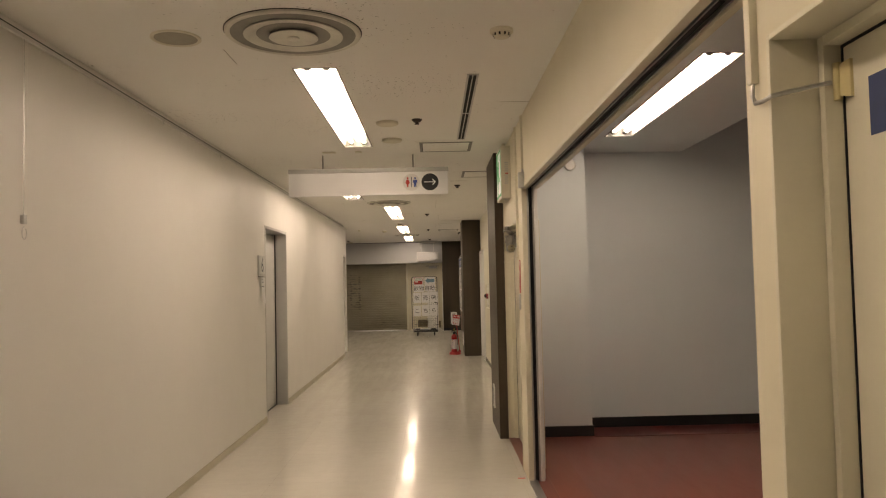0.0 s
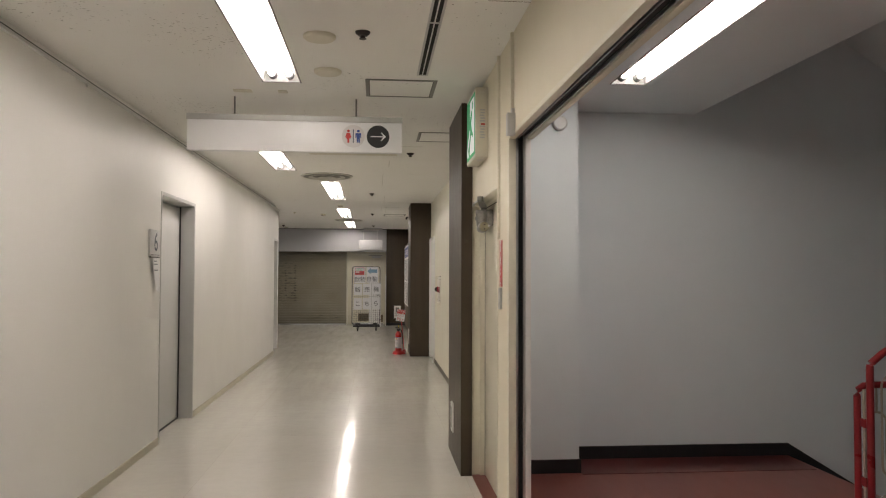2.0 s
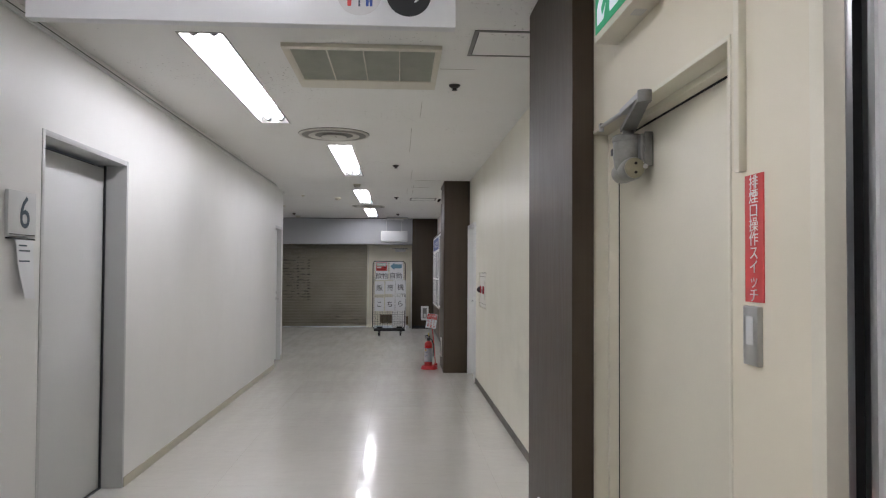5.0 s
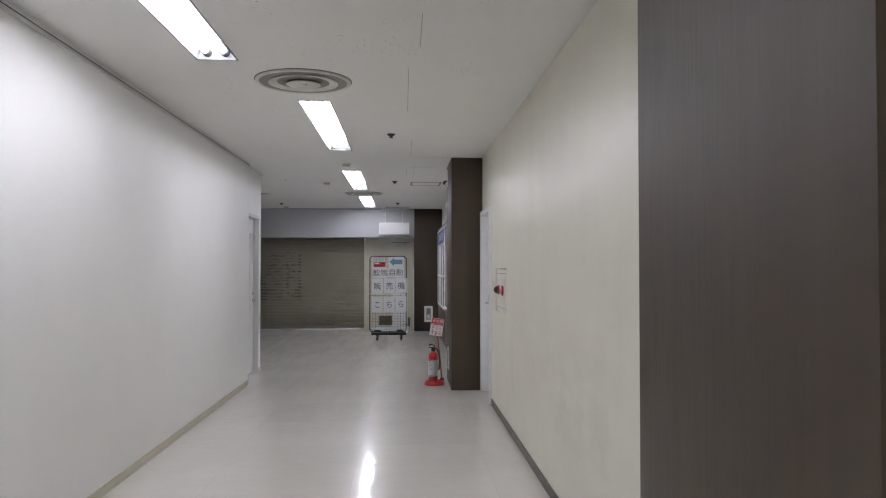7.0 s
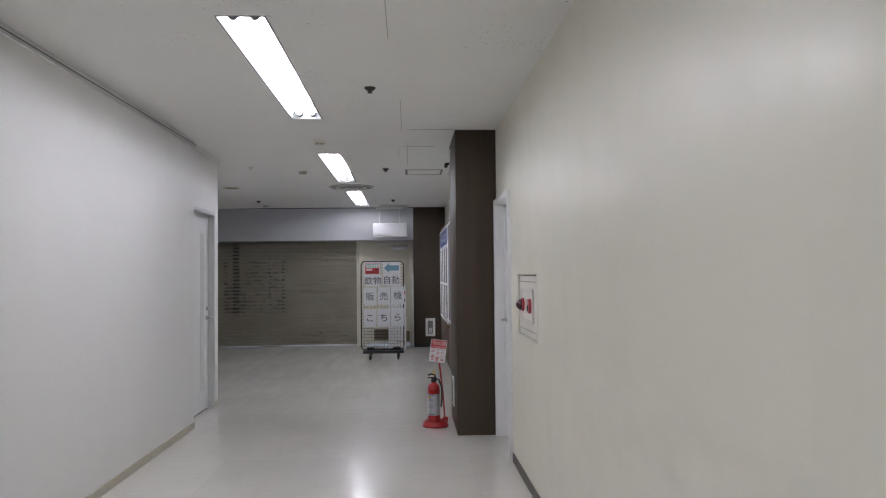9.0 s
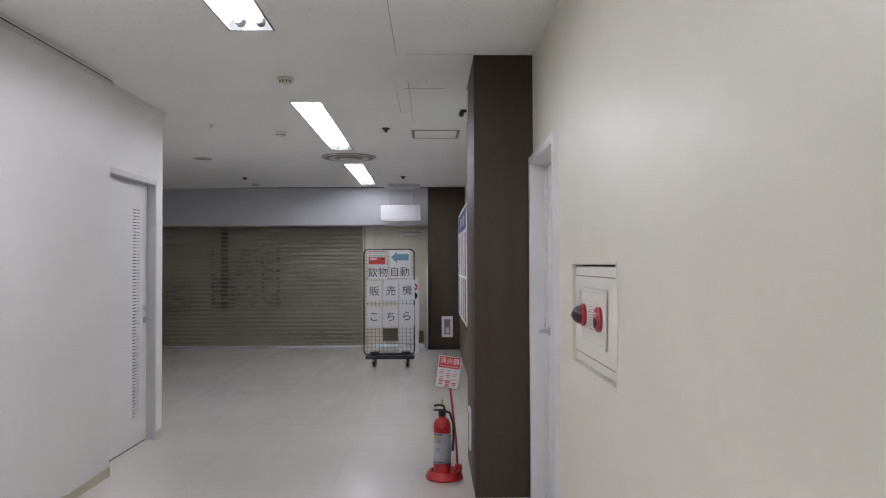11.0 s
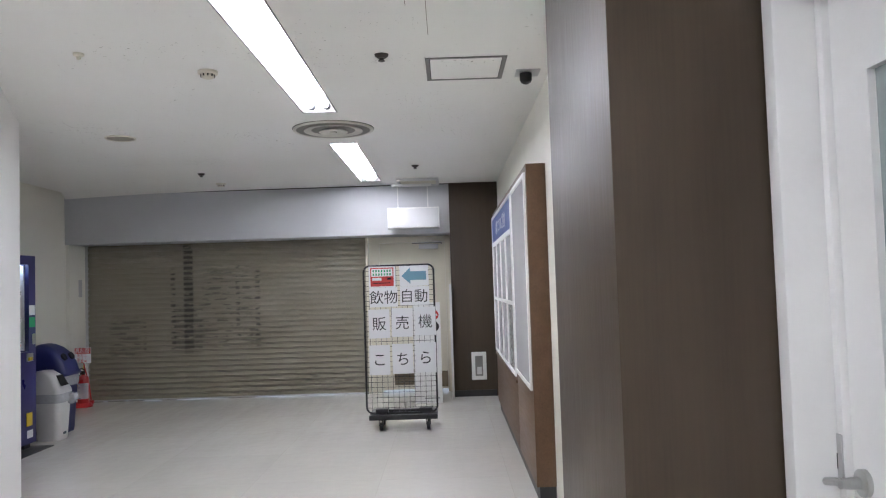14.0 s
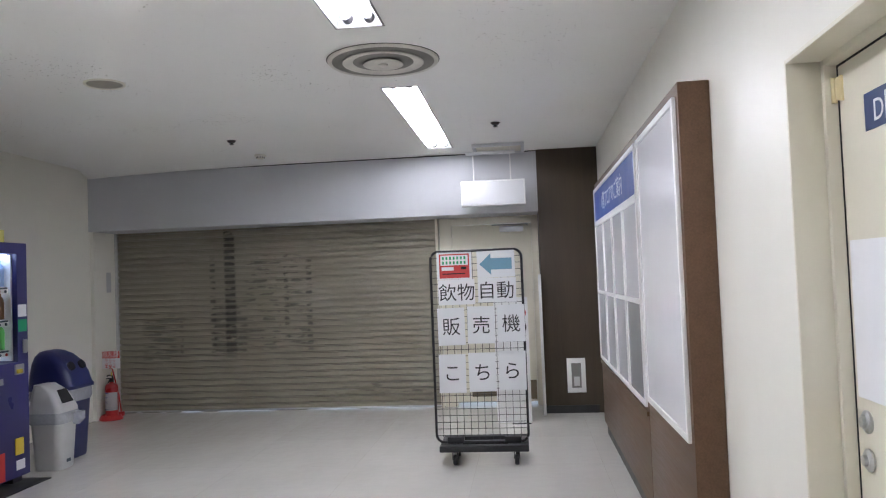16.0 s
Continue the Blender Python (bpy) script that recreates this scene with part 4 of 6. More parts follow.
structure("baseboard_pillars", boxes((0.345, YH - 0.006, 0, 0.86, YH, 0.075)), M_BLACK, "black plinth strip", "baseboard")

# alarm panel
panel = thing("fire_alarm_panel", (1.0, 12.395, 0.965), "cream recessed fire alarm panel with red lamp and button", "alarm panel")
part("rim", boxes((0.997, 12.008, 0.953, 1.0, 12.782, 0.965), (0.997, 12.008, 1.37, 1.0, 12.782, 1.380), (0.997, 12.008, 0.965, 1.0, 12.02, 1.37), (0.997, 12.77, 0.965, 1.0, 12.782, 1.37), bevel=0.001), M_WALL_R, panel)
M_PANEL = surface("cream_panel_enamel", (0.74, 0.715, 0.64), 0.35, 0.04, 2, 90, 0.02)
part("door_leaf", boxes((1.012, 12.028, 0.972, 1.06, 12.762, 1.362), bevel=0.002), M_PANEL, panel)
part("gap", boxes((1.04, 12.02, 0.965, 1.07, 12.77, 1.37)), M_DARK, panel)
part("inner_panel", boxes((1.009, 12.03, 1.012, 1.014, 12.76, 1.322), bevel=0.002), M_PANEL, panel)
part("groove", boxes((1.0105, 12.03, 1.322, 1.0125, 12.76, 1.326), (1.0105, 12.03, 1.008, 1.0125, 12.76, 1.012)), M_GRILLE, panel)
face = part("device_plate", boxes((1.000, 12.19, 1.08, 1.009, 12.60, 1.265), bevel=0.004), M_PANEL, panel)
part("plate_rim", boxes((0.996, 12.175, 1.065, 1.006, 12.190, 1.280), (0.996, 12.600, 1.065, 1.006, 12.615, 1.280), (0.996, 12.190, 1.065, 1.006, 12.600, 1.080), (0.996, 12.190, 1.265, 1.006, 12.600, 1.280), bevel=0.003), M_PANEL, face)
M_ALARMRED = surface("deep_red_plastic", (0.33, 0.012, 0.026), 0.3, 0.06, 5, 90, 0)
M_LENS = surface("dark_red_lens", (0.045, 0.003, 0.008), 0.10, 0.1, 4, 60, 0, coat=0.6)
base = part("lamp_base", lathe(bmesh.new(), [(0.044, 0.002), (0.044, -0.012), (0.038, -0.016)], (1.000, 12.535, 1.172), 32, "X"), M_ALARMRED, face)
part("alarm_lamp", lathe(bmesh.new(), [(0.037, -0.012), (0.036, -0.022), (0.031, -0.034), (0.020, -0.045), (0.008, -0.051), (0.0, -0.052)], (1.000, 12.535, 1.172), 32, "X"), M_LENS, panel, "dark red cone lens")
part("call_button", lathe(bmesh.new(), [(0.046, 0.002), (0.046, -0.010), (0.040, -0.016), (0.0, -0.018)], (1.000, 12.265, 1.172), 36, "X"), M_ALARMRED, panel, "red push-button disc")
part("button", lathe(bmesh.new(), [(0.017, -0.014), (0.017, -0.021), (0.0, -0.022)], (1.000, 12.265, 1.160), 24, "X"), M_INK, panel, "black push button")
part("button_writing", boxes((0.9815, 12.24, 1.192, 0.985, 12.29, 1.197), (0.9815, 12.245, 1.183, 0.985, 12.285, 1.186)), M_IVORY, panel)
bm = bmesh.new()
for i in range(12):
    for j in range(9):
        if abs(i - 5.5) + abs(j - 4) < 8.5:
            box(bm, 0.9988, 12.345 + i * 0.0105, 1.125 + j * 0.0105, 1.0005, 12.350 + i * 0.0105, 1.1285 + j * 0.0105)
tagged(part("speaker_mesh", bm, M_BASE_L, face), kind="stuff")

# recessed hydrant cover
panel = thing("recessed_cover", (1.0, 7.79, 0.09), "cream recessed service cover beside the brown pillar", "service panel")
part("cover", boxes((1.05, 7.405, 0.095, 1.08, 8.185, 1.21), bevel=0.003), M_WALL_R, panel)
part("panel", boxes((1.035, 7.46, 0.15, 1.05, 8.13, 1.155), bevel=0.006), M_WALL_R, panel)
part("rim", boxes((0.994, 7.38, 1.215, 1.0, 8.205, 1.228), (0.994, 8.19, 0.075, 1.0, 8.205, 1.215), bevel=0.002), M_CREAMMETAL, panel)

# ---- picture rail and hangers ----
rail = thing("picture_rail", (XL, 4.6, 2.56), "thin white picture rail under the ceiling", "picture rail", "", "structure")
part("rail", boxes((XL, -5.2, 2.556, XL + 0.016, 14.53, 2.576), bevel=0.002), M_GREYDOOR, rail)
part("groove", boxes((XL, -5.2, 2.5765, XL + 0.011, 14.53, 2.584)), M_DARK, rail)
for y in (4.56, 5.91):
    solo("rail_hook", boxes((XL + 0.008, y - 0.006, 2.535, XL + 0.018, y + 0.006, 2.57), bevel=0.002), M_ALU, (XL + 0.01, y, 2.535), "tiny steel hook on the picture rail", "hook", "rail hooks")
ob = thing("picture_hanger", (XL + 0.012, 2.86, 1.68), "thin steel picture wire with a hook", "picture hanger")
part("wire", tube(bmesh.new(), [(XL + 0.012, 2.86, 2.575), (XL + 0.010, 2.861, 2.1), (XL + 0.009, 2.86, 1.74)], 0.0018, 6), M_STEEL, ob)
bm = boxes((XL + 0.002, 2.845, 1.735, XL + 0.018, 2.875, 1.775), bevel=0.003)
tube(bm, [(XL + 0.012, 2.86 + 0.018 * math.cos(a), 1.695 + 0.028 * math.sin(a)) for a in [k * math.pi / 8 for k in range(4, 19)]], 0.002, 6)
part("hook", bm, M_ALU, ob)
structure("ceiling_trim", boxes((XL2, 14.53, 2.578, XL2 + 0.02, 15.70, CEIL)), M_WALL_L, "plain white ceiling trim", "trim")

# room number
ob = thing("room_number_sign", (XL, 7.365, 1.54), "light grey room sign with the number six", "room sign")
board = part("board", plate((XL, 7.365, 1.645), EAST, 0.255, 0.21, 0.018, 0.003), M_GREYDOOR, ob)
M_DIGIT = surface("slate_print", (0.05, 0.075, 0.10), 0.5, 0.05, 4, 60, 0)
part("number", lettering("6", 0.215, (XL + 0.0188, 7.385, 1.655), EAST), M_DIGIT, board)
part("strip", boxes((XL + 0.002, 7.245, 1.528, XL + 0.02, 7.485, 1.535), (XL + 0.018, 7.25, 1.548, XL + 0.0195, 7.48, 1.552)), M_BLACK, board)
bm = bmesh.new()
rows = []
for i in range(7):
    k = i / 6
    w = 0.165 - 0.045 * max(0.0, k - 0.45)
    d = XL + 0.019 + 0.012 * k * k
    rows.append([bm.verts.new(p) for p in ((d, 7.47 - w + 0.05 * k, 1.527 - 0.27 * k), (d, 7.47, 1.527 - 0.275 * k), (d - 0.0008, 7.47, 1.527 - 0.275 * k), (d - 0.0008, 7.47 - w + 0.05 * k, 1.527 - 0.27 * k))])
for a, b in zip(rows, rows[1:]):
    for q in range(4):
        r = (q + 1) % 4
        bm.faces.new((a[q], a[r], b[r], b[q]))
bm.faces.new(rows[0])
bm.faces.new(rows[-1][::-1])
bmesh.ops.recalc_face_normals(bm, faces=bm.faces[:])
sheet = part("notice", bm, M_PAPER, ob, "curled white paper notice")
for i, w in ((0, 0.07), (1, 0.10), (3, 0.10)):
    part("writing", box(bmesh.new(), XL + 0.0192, 7.335, 1.497 - i * 0.024, XL + 0.0208, 7.335 + w, 1.504 - i * 0.024), M_DIGIT, sheet)

# red switch sign by the stair opening
ob = thing("switch_sign", (XR1, 5.228, 1.22), "red vertical sign above a small steel switch", "switch sign")
p = part("red_plate", plate((XR1, 5.228, 1.465), WEST, 0.075, 0.25, 0.003), M_REDSIGN, ob)
part("lettering", lettering("排煙口操作スイッチ", 0.030, (XR1 - 0.0036, 5.228, 1.465), WEST, 1.3, True), M_WHITE, p)
p = part("switch_box", plate((XR1, 5.228, 1.275), WEST, 0.06, 0.115, 0.012, 0.003), M_STEEL, ob)
part("window", plate((XR1 - 0.0125, 5.228, 1.285), WEST, 0.03, 0.055, 0.001), M_GREYDOOR, p)


# ---- exit signs ----
M_EXITFACE = glow("lit_white_sign_face", (0.86, 0.95, 1.0, 1), 0.35)
M_EXITGREEN = glow("lit_green_sign_face", (0.01, 0.42, 0.16, 1), 0.25)
M_EXITGREEN.node_tree.nodes["Principled BSDF"].inputs["Base Color"].default_value = (0.02, 0.3, 0.12, 1)


def exit_sign(x, y, z):
    ob = thing("exit_sign", (x, y, z), "lit green and white emergency exit sign box", "exit sign", "exit signs")
    part("case", box(bmesh.new(), x - 0.078, y - 0.215, z - 0.215, x, y + 0.215, z + 0.215, 0.006), M_IVORY, ob, "ivory plastic case")
    X = x - 0.078
    face = part("face", plate((X, y, z), WEST, 0.385, 0.385, 0.002), M_EXITGREEN, ob)
    part("door_shape", flat([(-0.03, -0.17), (0.17, -0.17), (0.17, 0.17), (-0.03, 0.17)], (X - 0.002, y, z), WEST), M_EXITFACE, face)
    part("door_shape", flat([(-0.17, -0.17), (-0.10, -0.17), (-0.02, -0.05), (-0.05, 0.0), (-0.17, -0.12)], (X - 0.002, y, z), WEST), M_EXITFACE, face)
    bm = flat([(-0.055, 0.02), (0.04, 0.11), (0.085, 0.09), (0.03, 0.03), (0.06, -0.02), (0.115, -0.05), (0.105, -0.075), (0.03, -0.045), (-0.02, -0.10), (-0.11, -0.155), (-0.12, -0.13), (-0.05, -0.08), (-0.02, -0.02)], (X - 0.003, y, z), WEST)
    part("figure_shape", bm, M_EXITGREEN, face)
    part("disc_shape", disc((X - 0.003, y - 0.095, z + 0.128), WEST, 0.026, 0.001, 20), M_EXITGREEN, face)
    for i in range(11):
        if i != 5:
            part("side_print", box(bmesh.new(), x - 0.052 + 0.004 * (i % 2), y - 0.2165, z + 0.07 - i * 0.017, x - 0.018 - 0.003 * (i % 3), y - 0.2148, z + 0.079 - i * 0.017), M_GREYFRAME, ob)
    part("side_mark", boxes((x - 0.045, y - 0.2165, z - 0.018, x - 0.02, y - 0.2148, z - 0.008)), M_REDSIGN, ob)
    part("vent", boxes(*[(x - 0.05 + i * 0.007, y - 0.12, z - 0.2165, x - 0.047 + i * 0.007, y - 0.07, z - 0.2148) for i in range(5)]), M_GREYFRAME, ob)
    return ob


ex = exit_sign(XR1, 5.93, 2.335)
part("conduit", tube(bmesh.new(), [(XR1 - 0.03, 5.98, 2.54), (XR1 - 0.03, 5.98, CEIL)], 0.014, 10), M_IVORY, ex)
exit_sign(XR3, 15.54, 2.215)


# ---- hanging direction sign ----
M_SIGNWHITE = surface("white_sign_panel", (0.78, 0.78, 0.79), 0.3, 0.03, 2, 90, 0.01)
M_PALEGREY = surface("pale_grey_print", (0.66, 0.64, 0.64), 0.4, 0.03, 2, 90, 0)
ob = thing("hanging_sign", (-0.49, 6.40, 2.24), "white hanging toilet direction sign with grey top rail", "hanging sign")
part("panel", box(bmesh.new(), -1.215, 6.375, 2.24, 0.235, 6.425, 2.448, 0.002), M_SIGNWHITE, ob)
part("top_rail", box(bmesh.new(), -1.22, 6.370, 2.449, 0.24, 6.430, 2.488, 0.003), M_GREYFRAME, ob, "grey metal top rail")
for x in (-0.905, -0.08):
    part("rod", tube(bmesh.new(), [(x, 6.40, 2.487), (x, 6.40, CEIL)], 0.006, 10), M_DULL, ob)
Z = 2.352
d = part("pale_disc", disc((-0.098, 6.375, Z), SOUTH, 0.078, 0.0008, 40), M_PALEGREY, ob)
for x, mat, skirt in ((-0.132, M_REDSIGN, True), (-0.064, M_BLUESIGN, False)):
    bm = disc((x, 6.3742, Z + 0.036), SOUTH, 0.0095, 0.001, 20)
    part("disc_shape", bm, mat, d)
    pts = [(-0.012, 0.022), (0.012, 0.022), (0.021, -0.008), (0.015, -0.010), (0.010, 0.006), (0.016, -0.016), (0.008, -0.016), (0.006, -0.046), (-0.006, -0.046), (-0.008, -0.016), (-0.016, -0.016), (-0.010, 0.006), (-0.015, -0.010), (-0.021, -0.008)] if skirt else \
          [(-0.019, 0.022), (0.019, 0.022), (0.020, -0.010), (0.014, -0.010), (0.012, 0.010), (0.011, -0.046), (0.002, -0.046), (0.0, -0.012), (-0.002, -0.046), (-0.011, -0.046), (-0.012, 0.010), (-0.014, -0.010), (-0.020, -0.010)]
    part("figure_shape", flat(pts, (x, 6.3742, Z), SOUTH), mat, d)
part("divider", plate((-0.098, 6.3742, Z), SOUTH, 0.006, 0.094, 0.001), M_DIGIT, d)
d = part("arrow_disc", disc((0.072, 6.375, Z), SOUTH, 0.078, 0.001, 40), M_INK, ob, "black disc")
part("arrow", flat([(-0.052, -0.0032), (0.036, -0.0032), (0.018, -0.028), (0.026, -0.028), (0.054, 0.0), (0.026, 0.028), (0.018, 0.028), (0.036, 0.0032), (-0.052, 0.0032)], (0.072, 6.3738, Z), SOUTH), M_SIGNWHITE, d)

# ---- ceiling fittings ----
# dark and mid grey put the shade of the diffuser's recesses into the colour
M_DIFF_SHADE = surface("diffuser_shade_dark", (0.055, 0.05, 0.042), 0.7, 0.2, 9, 120, 0.1)
M_CHANNEL_SHADE = surface("channel_shade_grey", (0.25, 0.24, 0.21), 0.5, 0.2, 8, 120, 0.05)
M_DIFF = surface("dusty_white_enamel", (0.68, 0.66, 0.59), 0.45, 0.16, 8, 120, 0.05)


def air_diffuser(x, y):
    """Round cone diffuser: flange with a sloping inner face, shallow throat with its shade painted on, a dished cone
    and an inner disc.
    """
    ob = thing("air_diffuser", (x, y, CEIL), "round beige ceiling air diffuser with nested cones", "air diffuser", "round diffusers")
    c = (x, y, CEIL)
    # thin dark ring imitates the gap shadow round the flange
    part("rim_shade", lathe(bmesh.new(), [(0.317, 0.0), (0.317, -0.003), (0.30, -0.003)], c, 56), M_DIFF_SHADE, ob, "dark ring painted as the shadow under the flange rim")
    part("flange", lathe(bmesh.new(), [(0.312, -0.003), (0.312, -0.011), (0.304, -0.016), (0.288, -0.014), (0.286, -0.010), (0.288, -0.003)], c, 56), M_DIFF, ob)
    part("outer_cone", lathe(bmesh.new(), [(0.287, -0.012), (0.262, -0.006), (0.238, -0.002), (0.238, -0.0015), (0.287, -0.0015)], c, 56), M_CHANNEL_SHADE, ob, "sloping outer channel, greyed for its shade")
    part("throat", lathe(bmesh.new(), [(0.240, -0.001), (0.238, -0.0022), (0.0, -0.0022), (0.0, -0.001)], c, 56), M_DIFF_SHADE, ob, "flat throat disc painted dark for its shade")
    part("cone", lathe(bmesh.new(), [(0.205, -0.004), (0.224, -0.014), (0.228, -0.019), (0.222, -0.021), (0.19, -0.015), (0.15, -0.009), (0.118, -0.006), (0.118, -0.004)], c, 56), M_DIFF, ob)
    part("inner_disc", lathe(bmesh.new(), [(0.0, -0.010), (0.080, -0.012), (0.108, -0.022), (0.113, -0.027), (0.107, -0.029), (0.06, -0.025), (0.0, -0.024)], c, 48), M_DIFF, ob)
    part("boss", lathe(bmesh.new(), [(0.027, -0.023), (0.027, -0.032), (0.022, -0.035), (0.0, -0.036)], c, 20), M_DIFF, ob)
    return ob


d0 = air_diffuser(-0.54, 3.02)
for p in ((-0.55, 10.56), (-0.555, 18.25)):
    copy_thing(d0, pose(*p, CEIL))


def ceiling_speaker(x, y, r):
    ob = thing("ceiling_speaker", (x, y, CEIL), "round beige ceiling speaker with cloth grille", "ceiling speaker", "ceiling speakers")
    part("ring", lathe(bmesh.new(), [(r, 0), (r, -0.006), (r * 0.95, -0.010), (r * 0.86, -0.006), (r * 0.85, 0)], (x, y, CEIL), 36), M_IVORY, ob)
    part("grille", lathe(bmesh.new(), [(r * 0.86, -0.001), (r * 0.85, -0.005), (0, -0.008)], (x, y, CEIL), 36), M_SPEAKER, ob)
    return ob


ceiling_speaker(-1.10, 3.06, 0.115)
ceiling_speaker(-2.26, 18.33, 0.118)
for y in (5.02, 5.68):
    solo("detector_base", lathe(bmesh.new(), [(0.082, 0), (0.082, -0.012), (0.072, -0.020), (0, -0.022)], (-0.23, y, CEIL), 32), M_IVORY, (-0.23, y, CEIL), "round yellowed empty detector base on the ceiling", "detector base", "detector bases")


M_SPRINK = surface("dark_bronze", (0.05, 0.04, 0.035), 0.45, 0.1, 6, 90, 0, 0.3)


def sprinkler(x, y):
    ob = thing("sprinkler", (x, y, CEIL), "small dark sprinkler head in the ceiling", "sprinkler", "sprinkler heads")
    part("escutcheon", lathe(bmesh.new(), [(0.038, 0), (0.036, -0.008), (0.022, -0.020), (0.0, -0.021)], (x, y, CEIL), 24), M_SPRINK, ob)
    bm = lathe(bmesh.new(), [(0.012, -0.018), (0.012, -0.030), (0.018, -0.032), (0.018, -0.036), (0.0, -0.037)], (x, y, CEIL), 16)
    part("head", bm, M_SPRINK, ob)
    return ob


s0 = sprinkler(-0.01, 4.94)
for p in ((0.40, 8.69), (-0.005, 12.53), (-0.015, 16.40), (0.0, 20.17), (-2.255, 20.27)):
    copy_thing(s0, pose(*p, CEIL))


def smoke_detector(x, y, r=0.055):
    ob = thing("smoke_detector", (x, y, CEIL), "small ivory smoke detector on the ceiling", "smoke detector", "smoke detectors")
    part("base", lathe(bmesh.new(), [(r, 0), (r, -0.014), (r * 0.92, -0.018)], (x, y, CEIL), 28), M_IVORY, ob)
    part("chamber", lathe(bmesh.new(), [(r * 0.72, -0.016), (r * 0.70, -0.030), (r * 0.5, -0.040), (0, -0.042)], (x, y, CEIL), 28), M_IVORY, ob)
    bm = bmesh.new()
    for i in range(10):
        a = 2 * math.pi * i / 10
        b2 = box(bmesh.new(), r * 0.66, -0.004, -0.033, r * 0.735, 0.004, -0.020)
        bmesh.ops.transform(b2, matrix=Matrix.Translation((x, y, CEIL)) @ Matrix.Rotation(a, 4, "Z"), verts=b2.verts[:])
        tmp = bpy.data.meshes.new("slot")
        b2.to_mesh(tmp)
        b2.free()
        bm.from_mesh(tmp)
        bpy.data.meshes.remove(tmp)
    part("slots", bm, M_DARK, ob)
    return ob


t0 = smoke_detector(0.43, 3.03)
for p in ((-0.57, 14.55), (-1.01, 16.60), (-2.28, 21.04)):
    copy_thing(t0, pose(*p, CEIL))
solo("ceiling_sensor", lathe(bmesh.new(), [(0.028, 0), (0.026, -0.010), (0.012, -0.016), (0.010, -0.03), (0, -0.032)], (-1.55, 16.22, CEIL), 20), M_IVORY, (-1.55, 16.22, CEIL), "tiny white ceiling sensor", "sensor")
for x, w in ((-0.82, 0.12), (-0.56, 0.06)):
    solo("ceiling_plate", box(bmesh.new(), x - w / 2, 6.19, CEIL - 0.008, x + w / 2, 6.25, CEIL, 0.003), M_IVORY, (x, 6.22, CEIL - 0.008), "small ivory cover plate on the ceiling", "cover plate", "ceiling plates")

ob = thing("slot_diffuser", (0.335, 4.745, CEIL), "long narrow slotted ceiling air outlet", "air outlet")
part("frame", boxes((0.302, 3.77, CEIL - 0.006, 0.314, 5.72, CEIL), (0.358, 3.77, CEIL - 0.006, 0.370, 5.72, CEIL), (0.314, 3.77, CEIL - 0.006, 0.358, 3.782, CEIL), (0.314, 5.708, CEIL - 0.006, 0.358, 5.72, CEIL), bevel=0.001), M_ALU, ob)
part("slot", boxes((0.314, 3.782, CEIL - 0.002, 0.358, 5.708, CEIL + 0.002)), M_DARK, ob)
part("vane", boxes((0.333, 3.782, CEIL - 0.006, 0.339, 4.75, CEIL - 0.002), (0.333, 4.77, CEIL - 0.006, 0.339, 5.708, CEIL - 0.002), (0.314, 4.752, CEIL - 0.005, 0.358, 4.768, CEIL - 0.002)), M_ALU, ob)


def access_hatch(x, y, label):
    ob = thing("access_hatch", (x, y, CEIL), label, "access hatch", "ceiling hatches")
    w, t = 0.225, 0.022
    part("frame", boxes((x - w, y - w, CEIL - 0.005, x + w, y - w + t, CEIL), (x - w, y + w - t, CEIL - 0.005, x + w, y + w, CEIL), (x - w, y - w + t, CEIL - 0.005, x - w + t, y + w - t, CEIL), (x + w - t, y - w + t, CEIL - 0.005, x + w, y + w - t, CEIL), bevel=0.001), M_DULL, ob, "dull aluminium frame")
    part("lid", boxes((x - w + t + 0.004, y - w + t + 0.004, CEIL - 0.004, x + w - t - 0.004, y + w - t - 0.004, CEIL), bevel=0.001), M_CEIL, ob)
    part("gap", boxes((x - w + t, y - w + t, CEIL - 0.0015, x + w - t, y + w - t, CEIL + 0.001)), M_DARK, ob)
    return ob


h0 = access_hatch(0.215, 6.065, "square ceiling hatch in an aluminium frame")
for p in ((0.645, 7.775), (0.44, 16.71)):
    copy_thing(h0, pose(*p, CEIL))

M_SLAT = surface("grey_green_slat", (0.44, 0.45, 0.37), 0.5, 0.12, 6, 120, 0.05)
ob = thing("air_return_grille", (-0.165, 8.28, CEIL), "large ceiling air return grille with cream frame", "air grille")
x0, x1, y0, y1, zl = -0.60, 0.27, 7.83, 8.74, CEIL - 0.024
part("frame", boxes((x0, y0, zl, x1, y0 + 0.05, CEIL), (x0, y1 - 0.20, zl, x1, y1, CEIL), (x0, y0 + 0.05, zl, x0 + 0.035, y1 - 0.20, CEIL), (x1 - 0.035, y0 + 0.05, zl, x1, y1 - 0.20, CEIL), bevel=0.004), M_IVORY, ob)
part("back", boxes((x0 + 0.035, y0 + 0.05, CEIL - 0.004, x1 - 0.035, y1 - 0.20, CEIL)), M_SPEAKER, ob)
bm = bmesh.new()
for i in range(34):
    y = y0 + 0.058 + i * 0.0192
    box(bm, x0 + 0.036, y, zl + 0.004, x1 - 0.036, y + 0.009, zl + 0.018)
part("slats", bm, M_SLAT, ob, "dusty grey-green slats")
part("bars", boxes(*[(x0 + 0.036 + k * 0.2, y0 + 0.05, zl + 0.002, x0 + 0.042 + k * 0.2, y1 - 0.2, zl + 0.016) for k in range(5)]), M_IVORY, ob)

